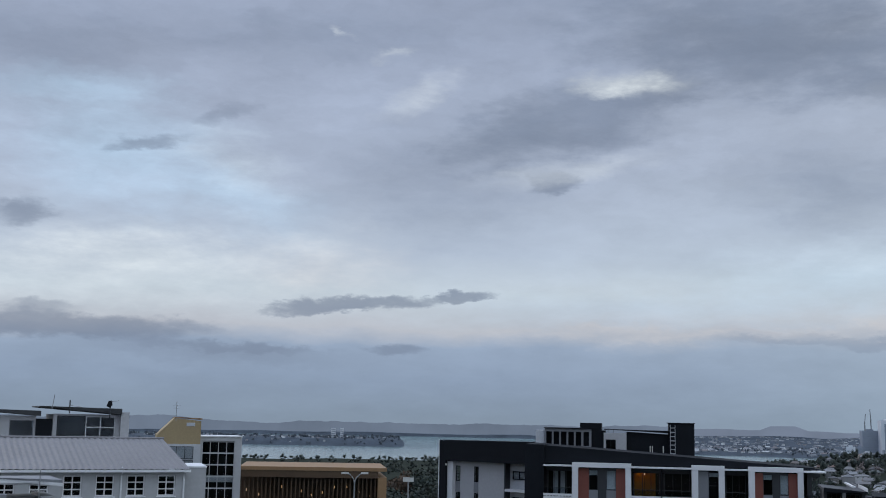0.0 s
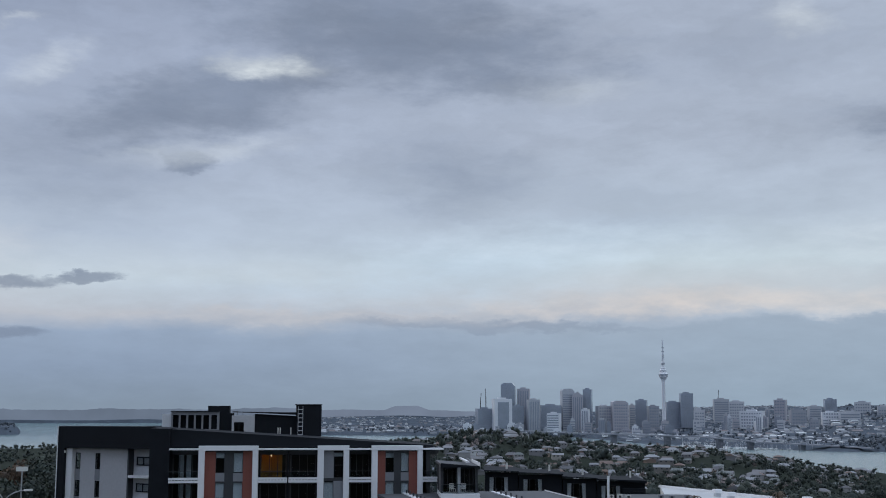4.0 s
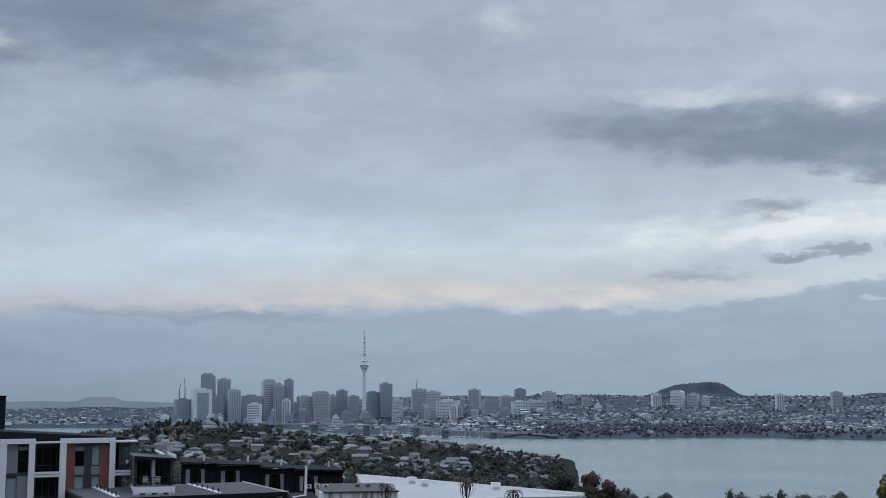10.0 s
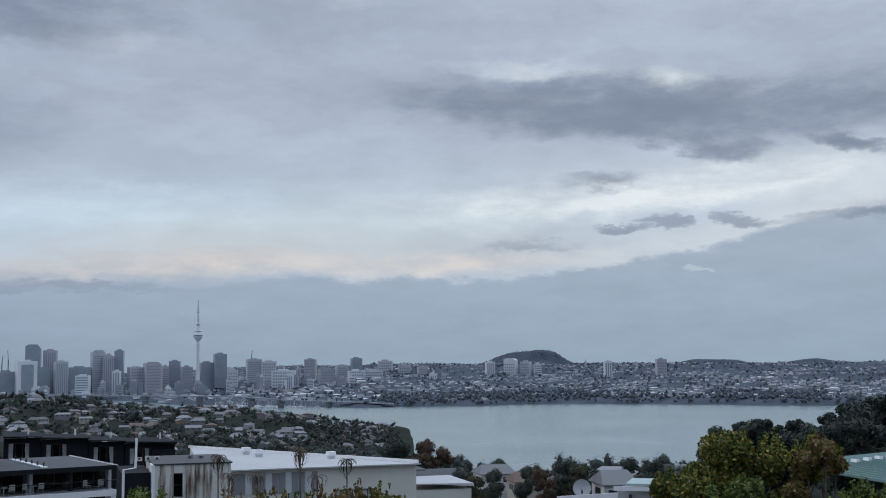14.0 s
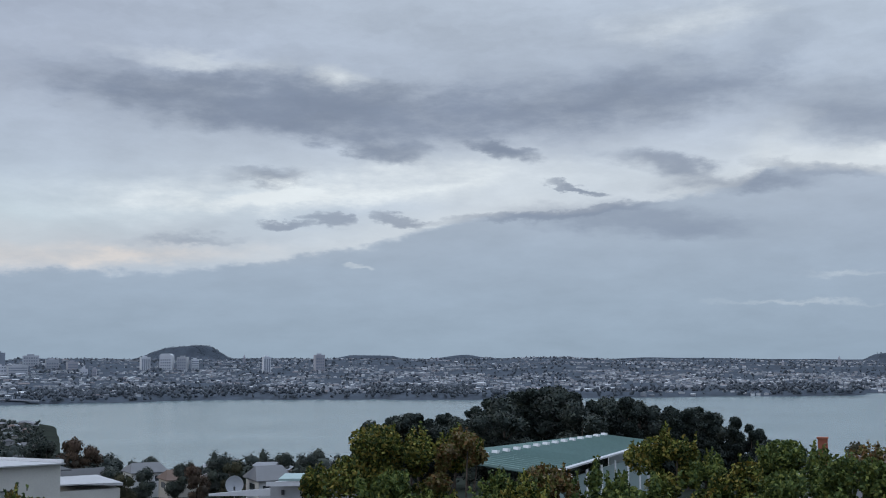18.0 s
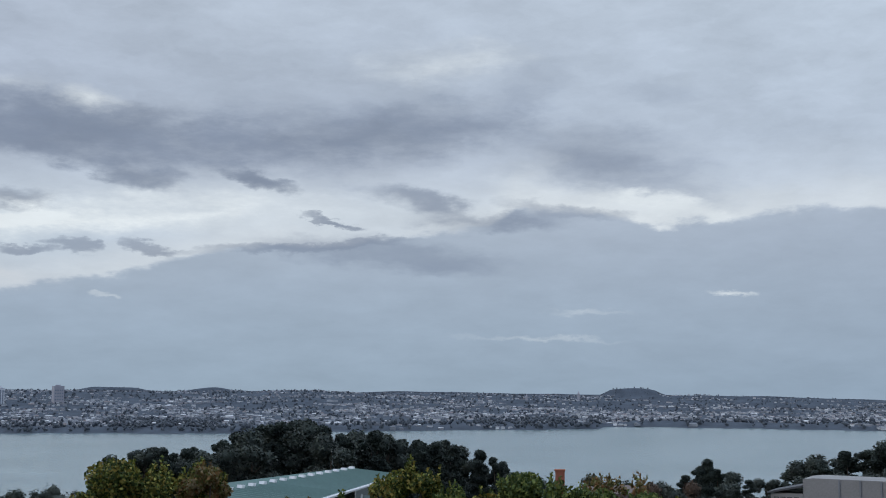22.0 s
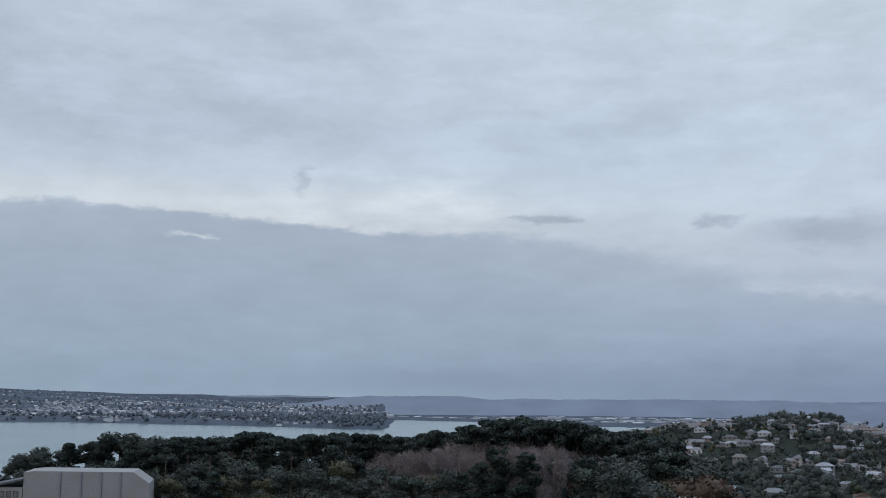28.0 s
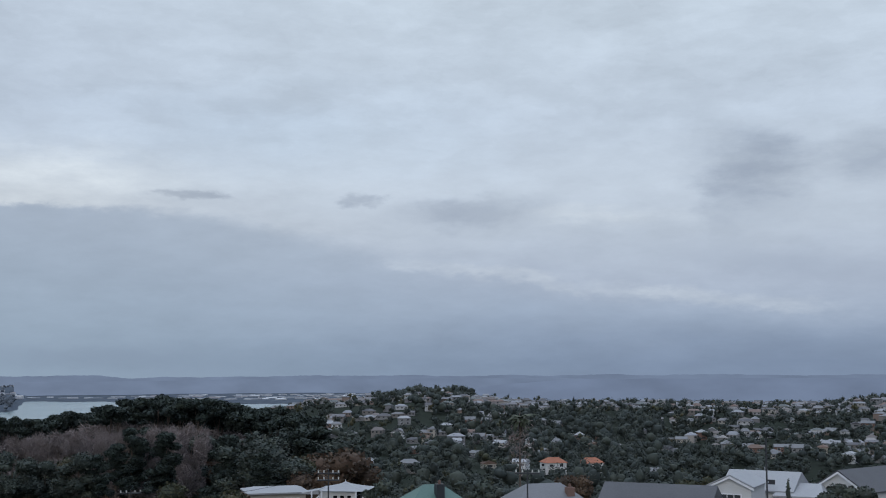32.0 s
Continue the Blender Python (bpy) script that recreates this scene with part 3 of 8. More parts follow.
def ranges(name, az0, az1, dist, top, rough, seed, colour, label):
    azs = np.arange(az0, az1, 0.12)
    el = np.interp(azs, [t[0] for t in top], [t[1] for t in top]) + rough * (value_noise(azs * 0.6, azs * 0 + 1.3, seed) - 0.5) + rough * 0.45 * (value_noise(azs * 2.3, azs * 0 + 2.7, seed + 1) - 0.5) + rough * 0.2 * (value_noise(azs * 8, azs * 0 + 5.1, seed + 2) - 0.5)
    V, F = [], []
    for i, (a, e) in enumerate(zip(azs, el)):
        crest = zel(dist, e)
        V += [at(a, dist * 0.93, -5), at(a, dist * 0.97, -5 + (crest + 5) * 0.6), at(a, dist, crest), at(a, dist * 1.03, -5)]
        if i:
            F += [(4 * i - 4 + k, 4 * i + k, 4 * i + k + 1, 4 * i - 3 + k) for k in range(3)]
    return tagged(new(name, Geo().poly(V, F, haze_glow_material(name, colour)).mesh(name)), label, "backdrop", kind="structure")


# rain veil and haze over the hills are put into each strip's glow colour
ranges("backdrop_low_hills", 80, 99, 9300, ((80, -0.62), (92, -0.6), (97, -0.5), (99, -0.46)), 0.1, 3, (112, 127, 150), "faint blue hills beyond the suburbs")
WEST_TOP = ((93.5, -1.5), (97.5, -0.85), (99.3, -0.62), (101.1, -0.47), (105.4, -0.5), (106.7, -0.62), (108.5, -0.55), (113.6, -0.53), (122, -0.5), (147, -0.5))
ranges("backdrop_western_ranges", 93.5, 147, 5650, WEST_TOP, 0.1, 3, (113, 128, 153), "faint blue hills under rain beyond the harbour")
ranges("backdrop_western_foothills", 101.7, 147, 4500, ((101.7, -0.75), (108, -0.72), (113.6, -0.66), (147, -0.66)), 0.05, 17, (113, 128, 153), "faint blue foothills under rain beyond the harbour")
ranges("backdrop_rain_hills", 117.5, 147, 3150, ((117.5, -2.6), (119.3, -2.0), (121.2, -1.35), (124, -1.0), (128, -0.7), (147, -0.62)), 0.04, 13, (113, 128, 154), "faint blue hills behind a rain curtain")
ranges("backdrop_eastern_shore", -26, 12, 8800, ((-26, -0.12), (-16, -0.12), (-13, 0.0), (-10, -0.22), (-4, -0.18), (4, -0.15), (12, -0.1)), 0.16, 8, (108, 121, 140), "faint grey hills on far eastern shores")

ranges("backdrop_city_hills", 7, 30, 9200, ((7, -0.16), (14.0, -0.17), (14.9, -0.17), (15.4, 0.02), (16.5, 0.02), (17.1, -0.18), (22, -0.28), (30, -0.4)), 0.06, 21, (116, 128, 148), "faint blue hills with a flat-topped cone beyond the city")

# ---- materials of the near buildings ----
M_WHITE = mat("white_render", (0.42, 0.425, 0.44), 0.75, vary=0.1, scale=0.6, bump=0.1)
M_WHITE2 = mat("white_trim", (0.72, 0.73, 0.75), 0.6, vary=0.06)
M_PALE = mat("pale_grey_wall", (0.48, 0.5, 0.53), 0.8, vary=0.12)
M_BLACK = mat("black_cladding", (0.010, 0.012, 0.016), 0.7, vary=0.25, scale=1.5, spec=0.12)
M_DARK = mat("dark_steel", (0.03, 0.033, 0.038), 0.5, vary=0.2)
M_RED = mat("rust_red_panel", (0.20, 0.062, 0.045), 0.7, vary=0.14)
M_GREY = mat("mid_grey_panel", (0.20, 0.21, 0.23), 0.65, vary=0.1)
# near-black colour stands in for the shade inside the rooms
M_ROOM = mat("room_shade_black", (0.013, 0.013, 0.014), 0.9, vary=0.3)
M_BLIND = mat("pale_blind", (0.50, 0.55, 0.57), 0.7, vary=0.06)
M_CURTAIN = mat("amber_curtain", (0.50, 0.27, 0.06), 0.9, vary=0.3, scale=3)
M_IRON = mat("grey_corrugated_steel", (0.20, 0.195, 0.205), 0.6, vary=0.16, scale=0.8)
M_YELLOW = mat("ochre_plaster", (0.36, 0.275, 0.155), 0.85, vary=0.12)
M_TAN = mat("tan_fascia", (0.28, 0.165, 0.08), 0.6, vary=0.12)
M_BRONZE = mat("bronze_fin", (0.085, 0.05, 0.026), 0.5, vary=0.2)
M_ROOFGREY = mat("grey_membrane_roof", (0.075, 0.078, 0.085), 0.8, vary=0.15)
M_POLE = mat("galvanised_steel", (0.32, 0.33, 0.34), 0.45, metal=0.6, vary=0.1)
M_PLASTIC = mat("pale_plastic", (0.55, 0.55, 0.53), 0.5, vary=0.05)


def glass_material():
    m = bpy.data.materials.new("window_glass")
    m.use_nodes = True
    b = m.node_tree.nodes["Principled BSDF"]
    b.inputs["Base Color"].default_value = (0.72, 0.76, 0.79, 1)
    b.inputs["Roughness"].default_value, b.inputs["IOR"].default_value = 0.03, 1.24
    b.inputs["Transmission Weight"].default_value = 1.0
    return m


def glow(name, colour, strength):
    m = bpy.data.materials.new(name)
    m.use_nodes = True
    b = m.node_tree.nodes["Principled BSDF"]
    b.inputs["Emission Color"].default_value, b.inputs["Emission Strength"].default_value = (*colour, 1), strength
    return m


M_GLASS = glass_material()
M_LAMP = glow("warm_lamp", (1.0, 0.55, 0.22), 0.5)
M_ROOMLAMP = glow("warm_room_lamp", (1.0, 0.66, 0.34), 8.0)


def let_light_through(m, share):
    """Cloth that passes part of the light from behind."""
    nt = m.node_tree
    b, out_ = nt.nodes["Principled BSDF"], nt.nodes["Material Output"]
    tr, mx = nt.nodes.new("ShaderNodeBsdfTranslucent"), nt.nodes.new("ShaderNodeMixShader")
    nt.links.new(b.inputs["Base Color"].links[0].from_socket, tr.inputs["Color"])
    mx.inputs[0].default_value = share
    nt.links.new(b.outputs[0], mx.inputs[1])
    nt.links.new(tr.outputs[0], mx.inputs[2])
    nt.links.new(mx.outputs[0], out_.inputs["Surface"])


let_light_through(M_CURTAIN, 0.6)


def wall_holes(geo, x0, x1, z0, z1, y0, y1, holes, material):
    """A wall of the given thickness with real openings (x0, x1, z0, z1)."""
    xs = sorted({x0, x1, *(v for h in holes for v in h[:2] if x0 < v < x1)})
    zs = sorted({z0, z1, *(v for h in holes for v in h[2:4] if z0 < v < z1)})
    for a, b in zip(xs, xs[1:]):
        run = None
        for c, d in zip(zs, zs[1:]):
            mx, mz = (a + b) / 2, (c + d) / 2
            if any(h[0] < mx < h[1] and h[2] < mz < h[3] for h in holes):
                if run:
                    geo.box(a, b, y0, y1, run[0], run[1], material)
                run = None
            else:
                run = (run[0], d) if run else (c, d)
        if run:
            geo.box(a, b, y0, y1, run[0], run[1], material)
    return geo


def window(parent, x0, x1, z0, z1, y=0.1, cols=2, rows=1, material=None, bar=0.05, blind=0.0, label="", panes=True):
    """A framed window set in an opening, with a pane in each light and perhaps a blind behind."""
    fm = material or M_DARK
    v = [(a, yy, c) for yy in (y, y + 0.07) for k in (0, bar) for a, c in ((x0 + k, z0 + k), (x1 - k, z0 + k), (x1 - k, z1 - k), (x0 + k, z1 - k))]
    f = []
    for i in range(4):
        n = (i + 1) % 4
        f += [(i, n, 4 + n, 4 + i), (12 + i, 12 + n, 8 + n, 8 + i), (8 + i, 8 + n, n, i), (4 + i, 4 + n, 12 + n, 12 + i)]
    g = Geo().poly(v, f, fm)
    w = part("window", g, parent, label)
    for k in range(1, cols):
        xm = x0 + (x1 - x0) * k / cols
        part("glazing_bar", Geo().box(xm - bar / 2, xm + bar / 2, y + 0.004, y + 0.066, z0 + bar, z1 - bar, fm), w)
    for k in range(1, rows):
        zm = z0 + (z1 - z0) * k / rows
        part("glazing_bar", Geo().box(x0 + bar, x1 - bar, y + 0.008, y + 0.062, zm - bar / 2, zm + bar / 2, fm), w)
    if panes:
        for i in range(cols):
            for j in range(rows):
                a, b = x0 + (x1 - x0) * i / cols + bar / 2, x0 + (x1 - x0) * (i + 1) / cols - bar / 2
                c, d = z0 + (z1 - z0) * j / rows + bar / 2, z0 + (z1 - z0) * (j + 1) / rows - bar / 2
                part("pane", Geo().box(a, b, y + 0.03, y + 0.036, c, d, M_GLASS), w)
    if blind:
        part("blind", Geo().box(x0 + bar, x1 - bar, y + 0.12, y + 0.14, z1 - bar - (z1 - z0 - 2 * bar) * blind, z1 - bar, M_BLIND), w, "pale drawn roller blind")
    return w


def corrugated(x0, x1, y0, z0, y1, z1, pitch, rise, material, hip=0.0):
    """A roof of ribbed steel from the eave (y0, z0) up to the ridge (y1, z1); ribs run up the slope."""
    n = max(2, int((x1 - x0) / (pitch / 2)))
    v, f = [], []
    for i in range(n + 1):
        x = x0 + (x1 - x0) * i / n
        k = rise if i % 2 else 0.0
        v += [(x, y0, z0 + k), (x - hip * (i / n) ** 6, y1, z1 + k)]
    for i in range(n):
        f.append((2 * i, 2 * i + 2, 2 * i + 3, 2 * i + 1))
    return Geo().poly(v, f, material)


# ---- white hall with a ribbed roof, and what stands round it ----
hall = thing("white_hall", frame_at(-16, 85, 88, 10), "white rendered hall with grey ribbed steel roof and small-paned windows", "building")
WINS = [(x, x + 1.22, 13.45, 14.85) for x in (-6.5, -4.36, -2.21, -0.07, 2.02, 4.13)]
part("wall", wall_holes(Geo(), -14, 6.05, 0, 15.1, 0, 0.3, WINS, M_WHITE), hall)
part("end_wall", Geo().box(5.75, 6.05, 0.31, 9, 0, 15.1, M_WHITE), hall)
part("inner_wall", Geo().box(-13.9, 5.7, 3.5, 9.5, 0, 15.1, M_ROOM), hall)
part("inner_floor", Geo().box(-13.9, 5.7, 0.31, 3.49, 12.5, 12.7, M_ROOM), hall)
for x0, x1, z0, z1 in WINS:
    window(hall, x0, x1, z0, z1, 0.12, 2, 3, M_WHITE2, 0.08, label="white window with six small panes")
    part("sill", Geo().box(x0 - 0.08, x1 + 0.08, -0.08, 0.1, z0 - 0.09, z0 - 0.01, M_WHITE2), hall)
part("roof", corrugated(-14.3, 6.3, -0.35, 15.25, 6.2, 17.2, 0.42, 0.07, M_IRON, 0.55), hall, "grey ribbed steel roof")
part("roof", Geo().poly([(-14.3, 6.22, 17.2), (5.8, 6.22, 17.2), (5.8, 12, 15.3), (-14.3, 12, 15.3)], [(0, 1, 2, 3)], M_IRON), hall)
part("ridge_cap", Geo().tube([(-14.3, 6.2, 17.26), (5.8, 6.2, 17.26)], 0.1, M_IRON), hall)
part("gutter", Geo().box(-14.3, 6.3, -0.48, -0.36, 15.08, 15.24, M_WHITE2), hall)
part("downpipe", Geo().tube([(1.6, -0.42, 15.1), (1.6, -0.1, 14.8), (1.6, -0.1, 0)], 0.06, M_WHITE2), hall)
part("downpipe", Geo().tube([(5.9, -0.42, 15.1), (5.9, -0.1, 14.8), (5.9, -0.1, 0)], 0.06, M_WHITE2), hall)
part("roof_seam", Geo().box(1.62, 1.72, 0.0, 6.0, 15.36, 15.42, M_PALE), hall)

annex = thing("white_annex", frame_at(-11.6, 87, 88, 4), "plain white rendered block with a flat top", "building")
part("wall", Geo().box(-0.75, 0.75, 0, 6, 0, 15.35, M_WHITE), annex)
part("coping", Geo().box(-0.8, 0.8, -0.05, 6.05, 15.35, 15.45, M_WHITE2), annex)

shed = thing("lean_to", frame_at(-18.6, 66, 90, 8), "small white lean-to with a grey sloping roof edge", "shed")
part("wall", Geo().box(-3.2, 0.3, 0, 4, 0, 12.6, M_GREY), shed)
part("roof", Geo().box(-3.5, 1.25, -0.3, 4.2, 13.55, 13.75, M_GREY, -0.5), shed, "grey sloping roof slab")
part("fascia", Geo().box(-3.5, 1.3, -0.36, -0.305, 13.4, 13.72, M_WHITE2, -0.5), shed)
part("wall", Geo().box(0.3, 1.0, 0.2, 4, 0, 12.7, M_WHITE), shed)
part("parapet", Geo().box(-3.3, -1.6, -1.6, -0.6, 8, 12.9, M_GREY), shed)
part("post", Geo().tube([(0.1, -0.5, 12.6), (0.1, -0.5, 14.1)], 0.03, M_POLE), shed)

pent = thing("rooftop_flat", frame_at(-17.6, 97, 103.8, 6), "white rooftop flat with a thin sloping roof and wide windows", "building")
WH = [(-0.55, 3.85, 1.3, 3.0)]
part("wall", wall_holes(Geo(), -0.85, 4.5, -2, 3.15, 0, 0.25, WH, M_WHITE).box(-0.85, 4.5, 3, 6, -2, 3.1, M_PALE).box(-0.85, -0.6, 0.26, 3, -2, 3.1, M_WHITE), pent)
window(pent, -0.55, 1.6, 1.3, 3.0, 0.1, 1, 1, M_DARK)
window(pent, 1.6, 3.85, 1.3, 3.0, 0.1, 2, 2, M_WHITE2, 0.07)
part("wall", Geo().box(4.2, 4.85, -0.4, 5, -2, 3.35, M_WHITE), pent, "plain white end wall")
part("roof", Geo().box(-2.0, 4.2, -0.9, 6, 3.62, 3.72, M_DARK, -0.55), pent, "thin dark sloping roof")
part("door_panel", Geo().box(-2.1, -0.9, -0.1, 0.1, 0.2, 2.75, M_BLACK), pent, "tall black door panel")
WH2 = [(-4.0, -2.25, 1.2, 2.6), (-5.2, -4.85, 1.2, 2.7), (-6.2, -5.7, 1.2, 3.0)]
part("wall", wall_holes(Geo(), -7, -2.1, -2, 2.95, 0, 0.25, WH2, M_WHITE).box(-7, -2.1, 3, 6, -2, 2.9, M_PALE), pent)
for h in WH2:
    window(pent, h[0], h[1], h[2], h[3], 0.1, 1, 1, M_GREY)
part("roof", Geo().box(-7.2, -1.8, -0.6, 6, 3.35, 3.45, M_DARK, -0.5), pent)
part("awning", Geo().box(-7, -4.6, -1.2, -0.1, 0.75, 0.9, M_BLACK), pent)
aerial = thing("roof_aerial", frame_at(-18.0, 96, 107.3), "thin roof aerials and a small dish", "aerial")
part("mast", Geo().tube([(-0.3, 0, 0), (-0.15, 0, 1.1)], 0.03, M_POLE), aerial)
part("mast", Geo().tube([(1.0, 0, -0.3), (1.0, 0, 0.7)], 0.05, M_DARK), aerial)
part("mast", Geo().tube([(4.0, 0, -0.6), (4.0, 0, 0.55)], 0.05, M_DARK), aerial)
part("dish", Geo().prism([(3.7, 0.3), (4.0, 0.15), (4.15, 0.4), (4.1, 0.75), (3.85, 0.7)], -0.1, 0.05, M_BLACK), aerial)
part("yagi_arm", Geo().tube([(3.9, 0, 0.62), (4.6, 0, 0.75)], 0.02, M_POLE), aerial)
part("mast", Geo().tube([(1.1, 0, 0.3), (1.9, 0, 0.2)], 0.025, M_POLE), aerial)

ochre = thing("ochre_stair_house", frame_at(-12.45, 104, 95, 3), "ochre plastered stair house with a sloping top", "building")
part("wall", Geo().prism([(-1.82, 0), (1.82, 0), (1.82, 11.55), (-0.38, 11.78), (-1.82, 10.35)], 0, 4, M_YELLOW), ochre)
part("coping", Geo().box(-0.4, 1.9, -0.06, 4.06, 11.79, 11.87, M_TAN, -0.22), ochre)
part("wall", Geo().box(-1.85, 1.85, -0.05, 3.9, 0, 9.6, M_PALE), ochre)
for k in range(4):
    window(ochre, -1.6 + 0.02, 1.25, 8.35 - 1.15 * k, 9.4 - 1.15 * k, -0.22, 4, 1, M_DARK)
part("vent", Geo().box(0.6, 1.3, -0.03, 0, 11.1, 11.4, M_PALE), ochre)
mast = thing("radio_mast", frame_at(-12.62, 104, 106.7), "thin radio mast with cross arms", "mast")
part("mast", Geo().tube([(0, 0, -0.2), (0, 0, 1.5)], 0.035, M_POLE, taper=0.5), mast)
for z, w in ((0.9, 0.22), (1.15, 0.3)):
    part("cross_arm", Geo().tube([(-w, 0, z), (w, 0, z)], 0.015, M_POLE), mast)

gt = thing("glazed_stair_tower", frame_at(-10.5, 108, 88, 5), "white-framed stair tower glazed with dark square panes", "building")
HG = [(-1.62, 1.25, 1.0, 16.8)]
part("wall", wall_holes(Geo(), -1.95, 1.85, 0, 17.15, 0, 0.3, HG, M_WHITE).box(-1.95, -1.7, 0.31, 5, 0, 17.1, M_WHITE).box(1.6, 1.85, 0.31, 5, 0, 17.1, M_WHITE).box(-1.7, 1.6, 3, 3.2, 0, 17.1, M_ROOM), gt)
part("coping", Geo().box(-2.0, 1.9, -0.06, 5, 17.16, 17.26, M_WHITE2), gt)
for r in range(8):
    window(gt, -1.62, 1.25, 15.75 - 1.02 * r, 16.77 - 1.02 * r, 0.1, 4, 1, M_PALE, 0.06)
for z in (13.2, 10.1):
    part("landing", Geo().box(-1.6, 1.25, 0.5, 3, z, z + 0.5, M_PALE), gt)

# ---- tan building with bronze fins, street lamps ----
tan = thing("tan_hall", frame_at(-6.1, 125, 86, 0), "long tan building with bronze fins and warm lights inside", "building")
part("roof", Geo().box(-7.6, 7.5, -1.2, 12, 15.75, 16.0, M_TAN), tan, "flat tan roof")
part("fascia", Geo().box(-7.6, 7.5, -1.3, -1.21, 15.66, 16.02, M_TAN), tan, "broad tan fascia")
part("soffit", Geo().box(-7.6, 6.6, -1.2, 0, 14.95, 15.65, M_BRONZE), tan)
part("end_wall", Geo().box(6.6, 7.5, -1.2, 12, 0, 15.05, M_TAN), tan)
part("wall", Geo().box(-7.6, 6.6, 2.4, 2.7, 0, 15, M_BRONZE).box(-7.6, 6.6, 0.2, 2.4, 11.4, 11.6, M_BRONZE), tan)
fin = Geo().box(-0.06, 0.06, -0.5, 0.1, 0, 14.95, M_BRONZE).mesh("fin")
for k in range(33):
    part("fin", fin, tan).location = (-7.4 + k * 0.43, -0.2, 0)
for k in range(12):
    part("ceiling_lamp", Geo().tube([(-6.9 + k * 1.15 + 0.2 * math.sin(k * 7), 1.2, 13.4 + 0.5 * math.sin(k * 5)), (-6.9 + k * 1.15 + 0.2 * math.sin(k * 7), 1.2, 13.65 + 0.5 * math.sin(k * 5))], 0.035, M_LAMP), tan, "small warm lamp")


def street_lamp(az, dist, top, arms, turn=0.0):
    ob = thing("street_lamp", frame_at(az, dist, 88, turn), "grey steel street lamp with curved arms", "street lamp", "street lamps by the tan hall")
    h = top - 88
    part("pole", Geo().tube([(0, 0, 0), (0, 0, h - 0.9)], 0.08, M_POLE, taper=0.7), ob)
    for dx in arms:
        pts = [(dx * (1 - math.cos(a)), 0, h - 0.9 + 0.9 * math.sin(a)) for a in [i * math.pi / 2 / 8 for i in range(9)]]
        arm = part("arm", Geo().tube(pts, 0.045, M_POLE), ob)
        e = pts[-1]
        part("lamp_head", Geo().box(e[0] - 0.28, e[0] + 0.28, -0.12, 0.12, e[2] - 0.07, e[2] + 0.05, M_PLASTIC), arm, "flat pale lamp head")


street_lamp(-4.15, 92, 102.9, (-0.75, 0.75))
street_lamp(-2.3, 84, 101.5, (1.5, -0.9))
street_lamp(-1.2, 80, 101.0, (1.0,))
sign = thing("hoarding", frame_at(-1.6, 100, 90), "small white board on a post", "sign")
part("post", Geo().tube([(0, 0, 0), (0, 0, 11.9)], 0.06, M_POLE), sign)
part("board", Geo().box(-0.45, 0.45, -0.05, 0.05, 11.9, 12.25, M_PLASTIC), sign)

# ---- apartment block ----
apt = thing("apartment_block", frame_at(11.2, 126, 86, 0), "black and white apartment block with rust-red panels and balconies", "building")


def ax(px):
    """Facade place from a heading."""
    return 126 * math.tan(radians(px - 11.2))


TOPZ, STOREY, LEVELS = 16.45, 3.05, 5
# black parapet that falls to the right, and the dark corner pier
part("parapet", Geo().prism([(ax(4.0), 16.75), (ax(17.2), 16.75), (ax(17.55), 16.8), (ax(17.2), 16.95), (ax(4.0), 18.75)], 0.35, 9, M_BLACK), apt, "sloping black parapet")
part("corner_pier", Geo().box(ax(3.95), ax(4.86), -0.15, 6, 0, 18.7, M_BLACK), apt, "tall black corner pier")
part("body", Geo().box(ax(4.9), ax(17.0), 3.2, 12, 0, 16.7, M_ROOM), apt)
posts = (6.2, 6.48), (8.7, 8.96), (11.75, 12.05), (12.98, 13.25), (14.32, 14.6), (16.5, 16.75)
for a, b in posts:
    part("white_post", Geo().box(ax(a), ax(b), -0.45, 0.6, 0, TOPZ, M_WHITE2), apt)
for a, b in ((6.2, 8.96), (11.75, 13.25), (14.32, 16.75)):
    part("white_beam", Geo().box(ax(a), ax(b), -0.47, 0.6, TOPZ, TOPZ + 0.48, M_WHITE2), apt)
for a, b in ((4.86, 6.2), (8.96, 11.75), (13.25, 14.32), (16.75, 17.72)):
    part("canopy", Geo().box(ax(a), ax(b), -0.6 if a < 16 else -0.9, 0.9, TOPZ + 0.05, TOPZ + 0.2, M_WHITE2), apt)
part("white_post", Geo().box(ax(17.45), ax(17.72), -0.8, -0.3, 0, TOPZ - 3.4, M_WHITE2), apt)
